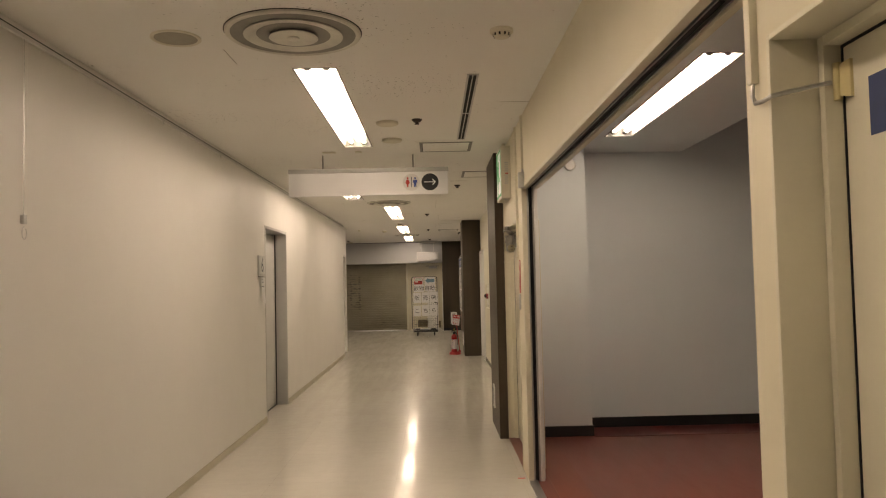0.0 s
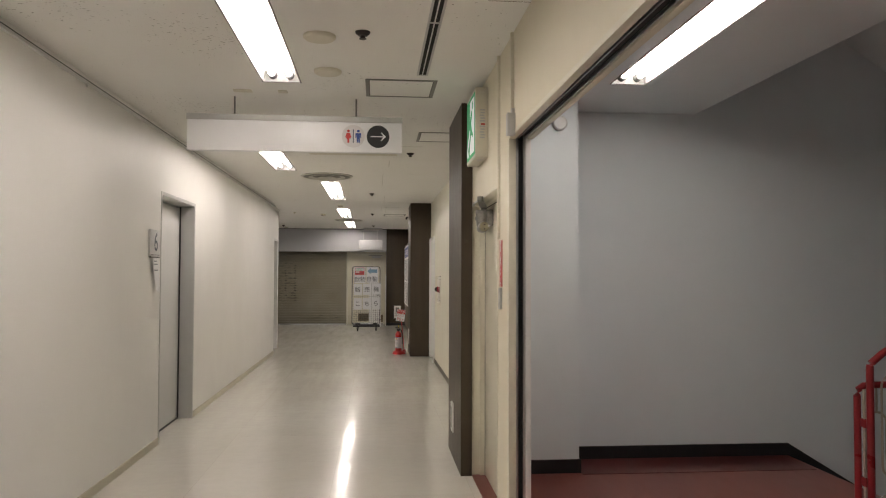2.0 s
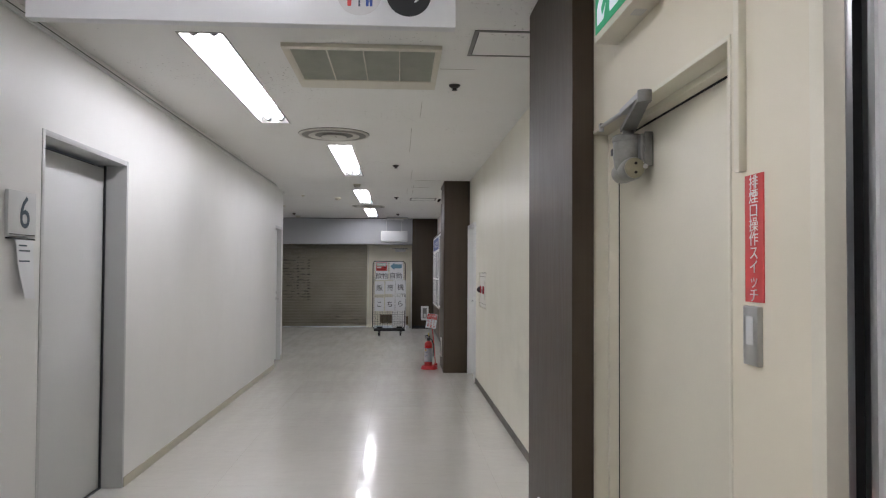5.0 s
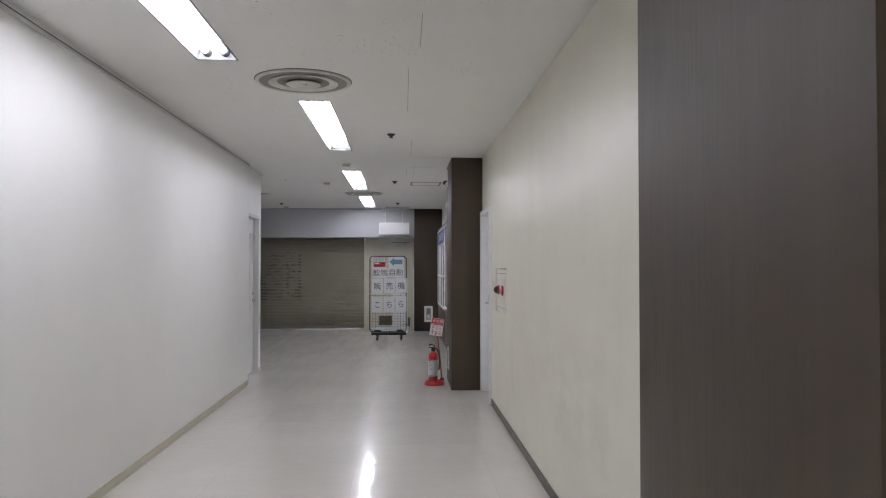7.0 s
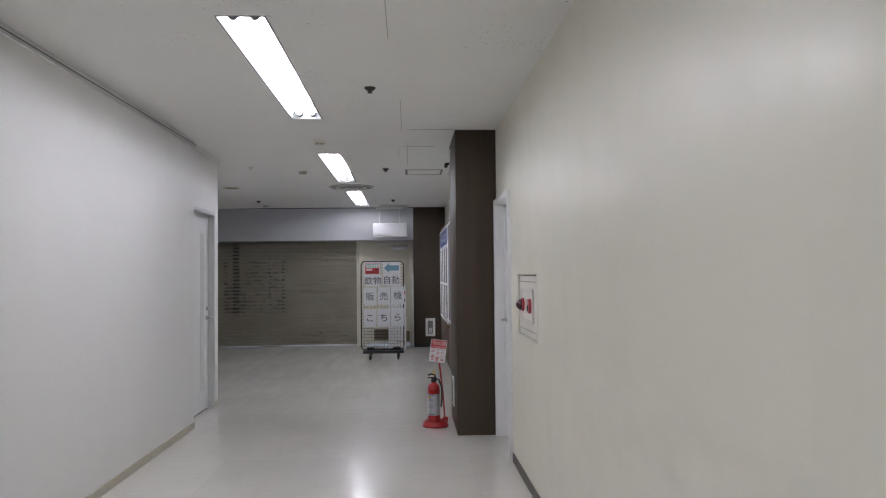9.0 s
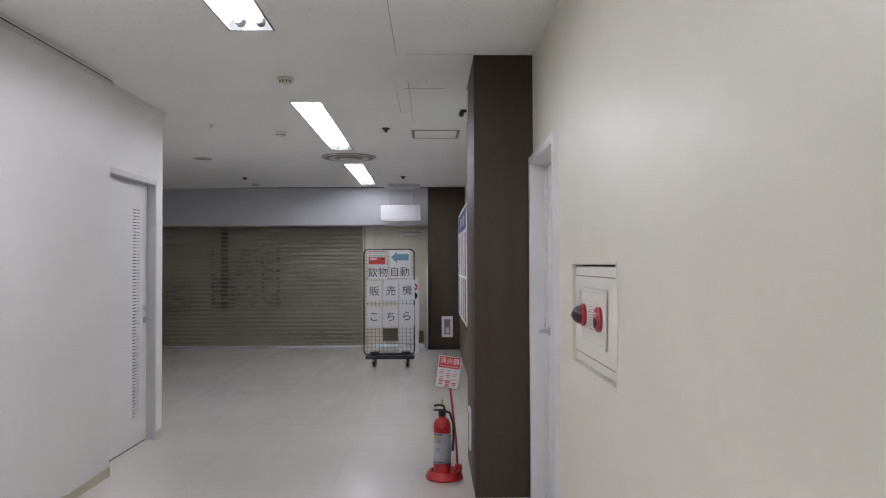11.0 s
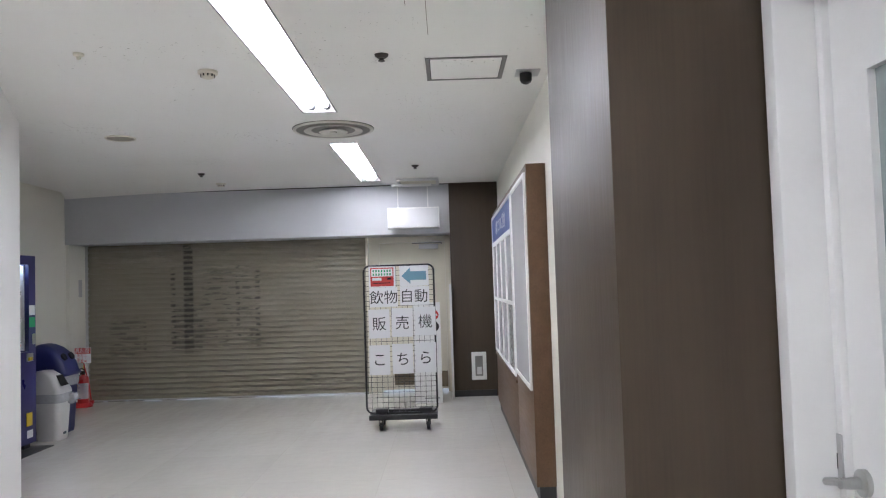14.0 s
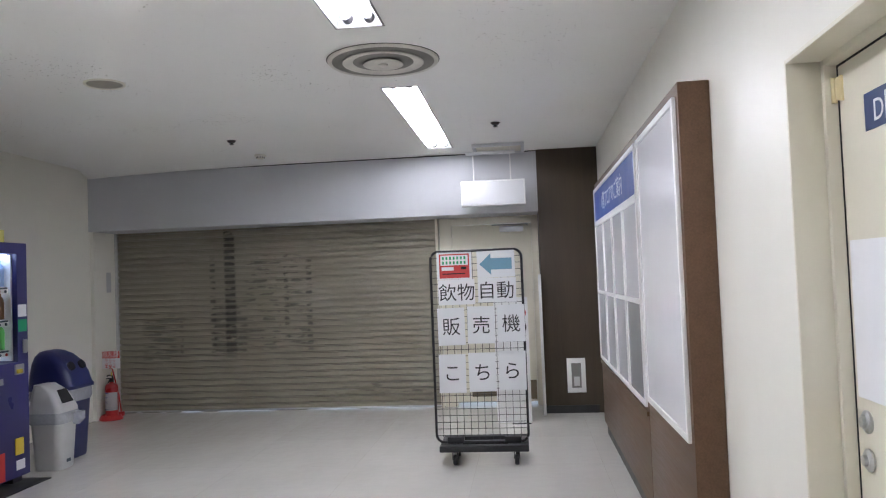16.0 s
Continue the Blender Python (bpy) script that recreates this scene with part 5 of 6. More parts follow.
# hairline board joints
bm = bmesh.new()
rnd = random.Random(5)
for x, y0, y1 in ((0.20, 9.2, 9.75), (0.19, 12.9, 14.0), (0.24, 14.6, 16.1), (-0.93, 3.25, 3.5), (-0.45, 16.7, 17.1), (0.14, 10.2, 11.5), (0.15, 15.0, 15.7)):
    box(bm, x, y0, CEIL - 0.0012, x + 0.0025, y1, CEIL + 0.001)
for x0, x1, y in ((0.55, 0.95, 4.45), (0.2, 0.5, 14.85), (0.25, 0.66, 13.98), (0.28, 0.5, 8.3)):
    box(bm, x0, y, CEIL - 0.0012, x1, y + 0.0025, CEIL + 0.001)
tagged(solo("ceiling_joints", bm, M_GRILLE, (0, 9, CEIL - 0.001), "hairline dark joints between ceiling boards", "ceiling joint"), kind="structure")

# blank hanging sign at the end
ob = thing("hanging_sign", (-0.09, 21.42, 2.055), "blank glossy white hanging box sign", "hanging sign")
part("case", box(bmesh.new(), -0.395, 21.36, 2.055, 0.225, 21.46, 2.30, 0.006), M_WHITE, ob)
M_GLOSSWHITE = surface("glossy_white_acrylic", (0.68, 0.68, 0.69), 0.12, 0.02, 2, 60, 0)
part("face", box(bmesh.new(), -0.38, 21.354, 2.07, 0.21, 21.36, 2.285, 0.002), M_GLOSSWHITE, ob)
for x in (-0.27, 0.09):
    part("rod", tube(bmesh.new(), [(x, 21.41, 2.30), (x, 21.41, CEIL - 0.05)], 0.007, 10), M_WHITE, ob)
part("mount", boxes((-0.34, 21.37, CEIL - 0.055, 0.14, 21.45, CEIL - 0.03), bevel=0.003), M_WHITE, ob)
ob = thing("ceiling_frame", (-0.02, 21.36, CEIL), "grey metal ceiling vent frame above the end sign", "ceiling vent")
part("frame", boxes((-0.26, 21.12, CEIL - 0.03, 0.23, 21.15, CEIL), (-0.26, 21.57, CEIL - 0.03, 0.23, 21.60, CEIL), (-0.26, 21.15, CEIL - 0.03, -0.23, 21.57, CEIL), (0.20, 21.15, CEIL - 0.03, 0.23, 21.57, CEIL), bevel=0.003), M_ALU, ob)
part("slats", boxes(*[(-0.23, 21.18 + i * 0.05, CEIL - 0.015, 0.20, 21.205 + i * 0.05, CEIL - 0.005) for i in range(8)]), M_IVORY, ob)

# wall camera on the second pillar and dome camera on the ceiling
ob = thing("security_camera", (0.65, 14.68, 2.40), "small black camera on a white plate", "camera")
part("plate", plate((0.65, 14.70, 2.46), WEST, 0.10, 0.20, 0.01, 0.003), M_WHITE, ob)
bm = lathe(bmesh.new(), [(0.0, -0.05), (0.016, -0.045), (0.018, 0.02), (0.0, 0.025)], (0.605, 14.68, 2.40), 16, "Y")
box(bm, 0.60, 14.672, 2.41, 0.645, 14.688, 2.43, 0.002)
part("body", bm, M_BLACK, ob)
ob = thing("security_camera", (0.80, 16.83, CEIL), "small black dome camera on a grey ceiling plate", "camera")
part("plate", box(bmesh.new(), 0.74, 16.76, CEIL - 0.008, 0.88, 16.90, CEIL, 0.002), M_ALU, ob)
part("dome", lathe(bmesh.new(), [(0.036, 0.0), (0.036, -0.035), (0.030, -0.052), (0.015, -0.062), (0, -0.064)], (0.80, 16.83, CEIL - 0.008), 24), M_BLACK, ob)

# stair alarm bell
ob = thing("fire_sounder", (1.37, 6.47, 2.5), "small white round sounder on the stair pier", "sounder")
part("disc", lathe(bmesh.new(), [(0.052, 0), (0.052, -0.03), (0.044, -0.04), (0, -0.042)], (1.37, 6.47, 2.49), 28, "Y"), M_WHITE, ob)
part("stem", boxes((1.36, 6.45, 2.54, 1.38, 6.47, SCEIL), bevel=0.002), M_WHITE, ob)


# ---- mesh cart with paper notices ----
YC = 19.72
M_WIRE = surface("black_wire", (0.03, 0.03, 0.03), 0.4, 0.1, 9, 90, 0)
cart = thing("mesh_cart", (-0.175, 19.8, 0), "black wire mesh panel on a black plastic dolly", "mesh cart")
XA, XB, ZA, ZB, RC = -0.515, 0.165, 0.155, 1.572, 0.06
loop = arc((XB - RC, YC, ZB - RC), RC, 0, 90) + arc((XA + RC, YC, ZB - RC), RC, 90, 180) + arc((XA + RC, YC, ZA + RC), RC, 180, 270) + arc((XB - RC, YC, ZA + RC), RC, 270, 360)
part("panel_frame", tube(bmesh.new(), loop + [loop[0]], 0.0095, 10), M_BLACK, cart)
bm = bmesh.new()
nx, nz = 13, 29
for i in range(1, nx):
    x = XA + (XB - XA) * i / nx
    tube(bm, [(x, YC, ZA), (x, YC, ZB)], 0.0021, 5)
for i in range(1, nz):
    z = ZA + (ZB - ZA) * i / nz
    tube(bm, [(XA, YC + 0.004, z), (XB, YC + 0.004, z)], 0.0021, 5)
part("wire_grid", bm, M_WIRE, cart)
part("deck", boxes((-0.485, 19.60, 0.105, 0.165, 19.67, 0.15), (-0.485, 19.93, 0.105, 0.165, 20.0, 0.15), (-0.485, 19.67, 0.105, -0.33, 19.93, 0.15), (0.01, 19.67, 0.105, 0.165, 19.93, 0.15), (-0.33, 19.77, 0.112, 0.01, 19.83, 0.146), bevel=0.006), M_BLACK, cart, "black plastic dolly deck")
for x in (-0.37, 0.05):
    part("bracket", boxes((x - 0.06, 19.69, 0.15, x + 0.06, 19.76, 0.195), bevel=0.004), M_BLACK, cart)
for x in (-0.375, 0.075):
    for y in (19.66, 19.94):
        c = part("caster", boxes((x - 0.022, y - 0.02, 0.045, x - 0.017, y + 0.03, 0.105), (x + 0.017, y - 0.02, 0.045, x + 0.022, y + 0.03, 0.105), (x - 0.022, y - 0.025, 0.098, x + 0.022, y + 0.03, 0.105)), M_WIRE, cart)
        part("wheel", lathe(bmesh.new(), [(0.0, -0.015), (0.034, -0.015), (0.0385, -0.010), (0.0385, 0.010), (0.034, 0.015), (0.0, 0.015)], (x, y, 0.0385), 24, "X"), M_BLACK, c)
part("bar", tube(bmesh.new(), [(0.05, YC - 0.01, 0.285), (0.19, YC - 0.012, 0.285)], 0.004, 8), M_WIRE, cart)


def paper(x0, x1, z0, z1, words="", size=0.13, tilt=0.0, label="white paper sheet with large black characters"):
    """One notice clipped to the mesh, its characters on it."""
    cx, cz = (x0 + x1) / 2, (z0 + z1) / 2
    ob = thing("paper_notice", (cx, YC - 0.012, z0), label, "notice", "cart notices")
    turn = SOUTH @ Matrix.Rotation(radians(tilt), 4, "Z")
    part("sheet", plate((cx, YC - 0.0115, cz), turn, x1 - x0, z1 - z0, 0.0012), M_PAPER, ob)
    if words:
        part("lettering", lettering(words, size, (cx, YC - 0.0135, cz), turn), M_INK, ob)
    return ob


vp = paper(-0.465, -0.205, 1.362, 1.565, "", 0, -0.5, "white paper with a red vending machine picture")
part("red_picture", plate((-0.335, YC - 0.0128, 1.462), SOUTH, 0.225, 0.18, 0.0006), M_REDSIGN, vp)
part("picture_top", plate((-0.335, YC - 0.0134, 1.505), SOUTH, 0.205, 0.075, 0.0006), M_PAPER, vp)
bm = bmesh.new()
for i in range(7):
    for j in range(2):
        box(bm, -0.425 + i * 0.027, YC - 0.0147, 1.476 + j * 0.034, -0.411 + i * 0.027, YC - 0.014, 1.498 + j * 0.034)
part("picture_goods", bm, M_GREENSIGN, vp)
part("picture_label", plate((-0.385, YC - 0.0134, 1.442), SOUTH, 0.09, 0.026, 0.0006), M_PAPER, vp)
part("picture_slot", boxes((-0.425, YC - 0.0146, 1.400, -0.255, YC - 0.0134, 1.408), (-0.285, YC - 0.0146, 1.435, -0.245, YC - 0.0134, 1.455)), M_DARK, vp)
ar = paper(-0.165, 0.115, 1.367, 1.565, "", 0, 0.6, "white paper with a blue-grey arrow")
M_ARROW = surface("blue_grey_print", (0.16, 0.31, 0.42), 0.5, 0.06, 6, 90, 0)
part("arrow", flat([(-0.125, 0), (-0.04, 0.08), (-0.04, 0.042), (0.115, 0.042), (0.115, -0.042), (-0.04, -0.042), (-0.04, -0.08)], (-0.022, YC - 0.0128, 1.467), SOUTH), M_ARROW, ar)
paper(-0.462, -0.188, 1.172, 1.360, "飲物", 0.138, 0.4)
paper(-0.165, 0.118, 1.182, 1.364, "自動", 0.138, -0.4)
for i, ch in enumerate("販売機"):
    paper(-0.475 + 0.222 * i, -0.272 + 0.222 * i, 0.872 + 0.008 * i, 1.150 + 0.006 * i, ch, 0.140, (0.6, -0.8, 0.3)[i])
for i, ch in enumerate("こちら"):
    paper(-0.478 + 0.222 * i, -0.277 + 0.222 * i, 0.520 + 0.006 * i, 0.806 + 0.007 * i, ch, 0.140, (-0.4, 0.3, -0.3)[i])

# boards leaning by the end door
ob = thing("white_board", (0.05, 21.2, 0), "plain white standing board with a no-entry sticker", "board")
part("board", boxes((-0.12, 21.2, 0.0, 0.20, 21.225, 1.165), bevel=0.002), M_WHITEMETAL, ob)
part("red_disc", disc((0.12, 21.2, 1.02), SOUTH, 0.062, 0.0015), M_REDSIGN, ob)
part("bar", plate((0.12, 21.198, 1.02), SOUTH, 0.09, 0.024, 0.001), M_PAPER, ob)
part("black_disc", disc((0.12, 21.2, 0.885), SOUTH, 0.062, 0.0015), M_INK, ob)
solo("leaning_board", boxes((0.315, 21.52, 0, 0.342, 21.60, 1.37), bevel=0.002), M_WHITEMETAL, (0.33, 21.56, 0), "narrow white board leaning on the brown pillar", "board")


# ---- fire extinguishers on stands ----
M_LABEL = surface("white_label", (0.74, 0.75, 0.77), 0.4, 0.05, 9, 90, 0)
M_YELLOW = surface("yellow_plastic", (0.62, 0.45, 0.03), 0.4, 0.06, 5, 90, 0)


def extinguisher(x, y, r=0.056, h=1):
    ob = thing("fire_extinguisher", (x, y, 0.03), "red fire extinguisher with a white label", "fire extinguisher", "fire extinguishers")
    part("cylinder", lathe(bmesh.new(), [(0.0, 0.03), (r - 0.006, 0.03), (r, 0.036), (r, 0.335), (r - 0.003, 0.358), (r - 0.014, 0.378), (0.024, 0.388), (0.020, 0.400), (0.0, 0.400)], (x, y, 0.0), 36), M_RED, ob)
    bm = bmesh.new()
    prev = None
    for i in range(19):
        a = radians(190 + 165 * i / 18)
        p = [bm.verts.new((x + (r + 0.0008) * math.cos(a), y + (r + 0.0008) * math.sin(a), z)) for z in (0.105, 0.295)]
        if prev:
            bm.faces.new((prev[0], p[0], p[1], prev[1]))
        prev = p
    bmesh.ops.solidify(bm, geom=bm.faces[:], thickness=-0.0004)
    lb = part("label", bm, M_LABEL, ob)
    for z0, z1, a0, a1 in ((0.285, 0.292, 200, 270), (0.112, 0.118, 200, 270), (0.245, 0.248, 205, 262), (0.235, 0.238, 205, 258), (0.20, 0.202, 208, 262), (0.19, 0.192, 208, 255), (0.178, 0.18, 208, 262)):
        bm = bmesh.new()
        prev = None
        for i in range(9):
            a = radians(a0 + (a1 - a0) * i / 8)
            p = [bm.verts.new((x + (r + 0.0018) * math.cos(a), y + (r + 0.0018) * math.sin(a), z)) for z in (z0, z1)]
            if prev:
                bm.faces.new((prev[0], p[0], p[1], prev[1]))
            prev = p
        part("label_print", bm, M_BLUESIGN, lb)
    a = radians(225)
    part("label_mark", disc((x + (r + 0.001) * math.cos(a), y + (r + 0.001) * math.sin(a), 0.27), Matrix.Rotation(a + radians(90), 4, "Z") @ SOUTH, 0.014, 0.001, 18), M_YELLOW, lb)
    bm = lathe(bmesh.new(), [(0.022, 0.398), (0.024, 0.405), (0.024, 0.428), (0.016, 0.438), (0, 0.44)], (x, y, 0), 20)
    box(bm, x - 0.055, y - 0.010, 0.432, x + 0.022, y + 0.010, 0.443, 0.003)
    tube(bm, [(x + 0.015, y, 0.438), (x + 0.01, y, 0.462), (x - 0.02, y, 0.470), (x - 0.052, y, 0.462)], 0.008, 8)
    part("valve", bm, M_BLACK, ob, "black lever valve")
    part("safety_pin", tube(bmesh.new(), [(x + 0.002, y, 0.455), (x + 0.003, y, 0.505)], 0.006, 8), M_YELLOW, ob, "yellow safety pin")
    part("hose", tube(bmesh.new(), [(x + 0.02 * h, y + 0.02, 0.425), (x + 0.05 * h, y + 0.045, 0.41), (x + (r + 0.017) * h, y + 0.035, 0.34), (x + (r + 0.017) * h, y + 0.03, 0.24), (x + (r + 0.012) * h, y + 0.02, 0.17)], 0.008, 8), M_BLACK, ob)
    return ob


def extinguisher_stand(x, y, lean, w=0.148, h=0.205, zc=0.672):
    """Round red tray with a raised rim and a sign on a leaning pole."""
    ob = thing("extinguisher_stand", (x, y, 0), "red round floor stand with a fire extinguisher sign", "extinguisher stand", "extinguisher stands")
    part("tray", lathe(bmesh.new(), [(0.0, 0.0), (0.118, 0.0), (0.120, 0.012), (0.104, 0.045), (0.094, 0.052), (0.084, 0.045), (0.074, 0.026), (0.0, 0.026)], (x, y, 0.001), 40), M_RED, ob, "red plastic tray")
    px, py = x + 0.088, y + 0.045
    part("foot", boxes((px - 0.02, py - 0.02, 0.03, px + 0.028, py + 0.02, 0.075), bevel=0.006), M_RED, ob)
    tx = px - lean
    part("pole", tube(bmesh.new(), [(px, py, 0.05), (px - lean * 0.25, py, 0.25), (tx, py, zc - 0.07)], 0.0075, 10), M_RED, ob)
    turn = SOUTH @ Matrix.Rotation(radians(-8 if w < 0.2 else 0), 4, "Z")
    c = Vector((tx - 0.008, py - 0.009, zc))
    s = part("sign", plate(c, turn, w, h, 0.002), M_LABEL, ob, "white and red extinguisher sign")
    up, rt = turn.to_3x3() @ Vector((0, 1, 0)), turn.to_3x3() @ Vector((1, 0, 0))
    part("sign_header", plate(c + up * (h / 2 - 0.041) + Vector((0, -0.002, 0)), turn, w - 0.01, 0.074, 0.0006), M_REDSIGN, s)
    part("lettering", lettering("消火器", 0.043 * w / 0.148, c + up * (h / 2 - 0.030) + Vector((0, -0.0032, 0)), turn), M_PAPER, s)
    part("lettering", lettering("FIRE EXTINGUISHER", 0.0135 * w / 0.148, c + up * (h / 2 - 0.066) + Vector((0, -0.0032, 0)), turn), M_PAPER, s)
    bm = bmesh.new()
    rnd = random.Random(3)
    for i in range(10):
        for j in range(3):
            if rnd.random() < 0.8:
                w = rnd.uniform(0.015, 0.035)
                b2 = plate(c + up * (0.012 - i * 0.0115) + rt * (-0.043 + j * 0.043) + Vector((0, -0.002, 0)), turn, w, 0.004 if i < 6 else 0.007, 0.0005)
                tmp = bpy.data.meshes.new("bar")
                b2.to_mesh(tmp)
                b2.free()
                bm.from_mesh(tmp)
                bpy.data.meshes.remove(tmp)
    part("writing", bm, M_REDSIGN, s)
    return ob


extinguisher_stand(0.475, 14.42, 0.05)
extinguisher(0.462, 14.41)
extinguisher_stand(-4.25, 21.74, 0.10, 0.225, 0.19, 0.63)
extinguisher(-4.235, 21.73, 0.066, -1)

# ---- notice board cabinet ----
M_ACRYL = surface("milky_notice_panel", (0.87, 0.87, 0.90), 0.14, 0.04, 1.2, 60, 0, coat=0.3)
M_GREYPANE = surface("grey_empty_pane", (0.36, 0.37, 0.38), 0.2, 0.06, 2, 60, 0, coat=0.3)
board = thing("notice_cabinet", (0.89, 18.95, 0), "wood-panelled wall notice cabinet with white framed panes", "notice cabinet")
part("body", boxes((0.815, 17.165, 0.10, 0.939, 18.245, 2.125), (0.815, 18.255, 0.10, 0.939, 20.70, 2.125), bevel=0.003), M_BROWN2, board, "red-brown wood laminate")
part("plinth", boxes((0.835, 17.18, 0.0, 0.938, 20.68, 0.10)), M_BLACK, board)
part("ledge", boxes((0.803, 18.255, 0.60, 0.815, 20.70, 0.625), bevel=0.002), M_BROWN2, board)
def frame_at(name, y0, y1, z0, z1, t, ob):
    x0, x1 = 0.800, 0.815
    return part(name, boxes((x0, y0, z0, x1, y0 + t, z1), (x0, y1 - t, z0, x1, y1, z1), (x0, y0 + t, z0, x1, y1 - t, z0 + t), (x0, y0 + t, z1 - t, x1, y1 - t, z1), bevel=0.002), M_WHITEMETAL, ob, "white metal frame")
f = frame_at("frame", 17.21, 18.22, 0.69, 2.075, 0.03, board)
part("pane", boxes((0.808, 17.24, 0.72, 0.8145, 18.19, 2.045)), M_ACRYL, f, "blank white pane")
f = frame_at("frame", 18.285, 20.66, 0.645, 2.075, 0.03, board)
p = part("header_panel", boxes((0.806, 18.315, 1.80, 0.8145, 20.63, 2.045)), M_BLUESIGN, f, "blue header panel")
part("lettering", lettering("6階フロアのご案内", 0.145, (0.8055, 19.47, 1.925), WEST), M_WHITE, p)
part("crossbar", boxes((0.800, 18.315, 1.755, 0.815, 20.63, 1.80), (0.800, 18.315, 1.195, 0.815, 20.63, 1.225), bevel=0.002), M_WHITEMETAL, f)
cols = [18.315 + k * (20.63 - 18.315) / 4 for k in range(5)]
part("mullion", boxes(*[(0.7995, c - 0.035, 0.675, 0.8155, c + 0.035, 1.755) for c in cols[1:4]], bevel=0.002), M_WHITEMETAL, f)
for k in range(4):
    for z0, z1, low in ((0.675, 1.195, True), (1.225, 1.755, False)):
        grey = k == 0 and low
        part("pane", boxes((0.808, cols[k], z0, 0.8145, cols[k + 1], z1)), M_GREYPANE if grey else M_ACRYL, f, "grey empty pane" if grey else "white pane")

# ---- vending machine and bins ----
M_NAVY = surface("navy_machine_paint", (0.028, 0.026, 0.125), 0.3, 0.08, 2, 90, 0.02, coat=0.2)
M_SCREEN = glow("lit_display_back", (0.72, 0.86, 1.0, 1), 0.5)
vm = thing("vending_machine", (-3.93, 18.88, 0.0), "navy drinks vending machine with a lit display", "vending machine")
y0, y1, xf, zt = 18.36, 19.40, -3.535, 1.755
part("body", slab("x", -4.30, xf, y0, y1, 0.05, zt, [(y0 + 0.08, y1 - 0.11, 0.88, 1.675), (y0 + 0.12, y1 - 0.50, 0.26, 0.44)]), M_NAVY, vm)
for yy in (y0 + 0.05, y1 - 0.15):
    part("foot", boxes((-4.25, yy, 0.0, xf - 0.03, yy + 0.1, 0.05)), M_WIRE, vm)
disp = part("display_back", boxes((-3.70, y0 + 0.08, 0.88, -3.685, y1 - 0.11, 1.675)), M_SCREEN, vm, "lit pale blue display")
part("side_light", boxes((-3.685, y1 - 0.125, 0.89, -3.575, y1 - 0.111, 1.665)), M_REFLECTOR, disp)
part("lamp_strip", boxes((-3.62, y0 + 0.1, 1.655, -3.59, y1 - 0.14, 1.668)), glow("display_lamp", (0.75, 0.88, 1.0, 1), 5.0), disp, "lit display lamp")
mats = [surface("drink_" + n, c, 0.3, 0.08, 20, 90, 0) for n, c in (("green", (0.10, 0.45, 0.08)), ("pale_blue", (0.35, 0.5, 0.75)), ("orange", (0.7, 0.25, 0.05)), ("yellow", (0.65, 0.6, 0.15)), ("red", (0.55, 0.05, 0.06)), ("brown", (0.25, 0.12, 0.05)))]
bottle = {}
for k, mt in enumerate(mats):
    bottle[k] = mesh_of("bottle", lathe(bmesh.new(), [(0.0, 0.0), (0.030, 0.002), (0.031, 0.125), (0.026, 0.150), (0.012, 0.172), (0.012, 0.190), (0.0, 0.190)], (0, 0, 0), 14), mt)
rnd = random.Random(8)
for r, z in enumerate((0.975, 1.195, 1.435)):
    part("shelf", boxes((-3.685, y0 + 0.085, z - 0.05, -3.59, y1 - 0.13, z - 0.003), bevel=0.003), M_WHITE, disp)
    part("price_strip", boxes((-3.5895, y0 + 0.1, z - 0.018, -3.588, y1 - 0.14, z - 0.005)), M_DIGIT, disp)
    for i in range(11):
        y = y1 - 0.165 - i * 0.068
        ob = new("bottle", bottle[(1, 1, 1, 0, 0, 1, 3, 0, 1, 0, 4)[i] if r == 2 else (5, 2, 3, 0, 0, 0, 2, 4, 0, 1, 3)[i] if r == 1 else (0, 0, 2, 0, 2, 0, 4, 5, 2, 0, 3)[i]])
        ob.parent = disp
        ob.location = Vector((-3.635, y, z)) - ORIGIN[disp]
        if i < 8:
            part("button", lathe(bmesh.new(), [(0.011, 0), (0.011, 0.006), (0.008, 0.008), (0, 0.008)], (-3.589, y, z - 0.034), 12, "X"), M_RED if (i + r) % 3 == 0 else M_DIGIT, disp)
part("glass", boxes((xf - 0.012, y0 + 0.081, 0.881, xf - 0.008, y1 - 0.111, 1.674)), surface("clear_pane", (0.9, 0.95, 1.0), 0.02, 0, 1, 20, 0), disp, "clear display pane")
glass = bpy.data.materials["clear_pane"].node_tree.nodes["Principled BSDF"]
for l in list(bpy.data.materials["clear_pane"].node_tree.links):
    if l.to_node == glass and l.to_socket.name in ("Roughness", "Base Color"):
        bpy.data.materials["clear_pane"].node_tree.links.remove(l)
glass.inputs["Transmission Weight"].default_value, glass.inputs["Roughness"].default_value, glass.inputs["IOR"].default_value = 1.0, 0.0, 1.05
glass.inputs["Base Color"].default_value = (1, 1, 1, 1)
part("delivery_flap", boxes((xf - 0.05, y0 + 0.12, 0.26, xf - 0.02, y1 - 0.50, 0.44), bevel=0.004), M_DARK, vm)
part("poster", plate((xf, y1 - 0.47, 0.155), EAST, 0.40, 0.20, 0.002), M_REDSIGN, vm, "red poster with white writing")
part("poster_writing", boxes(*[(xf + 0.002, y1 - 0.60 + k * 0.075, 0.09 + 0.045 * j, xf + 0.0028, y1 - 0.56 + k * 0.075, 0.125 + 0.045 * j) for k in range(3) for j in range(3)]), M_PAPER, vm)
part("coin_unit", boxes((xf, y1 - 0.155, 0.79, xf + 0.012, y1 - 0.06, 0.865), bevel=0.004), M_STEEL, vm)
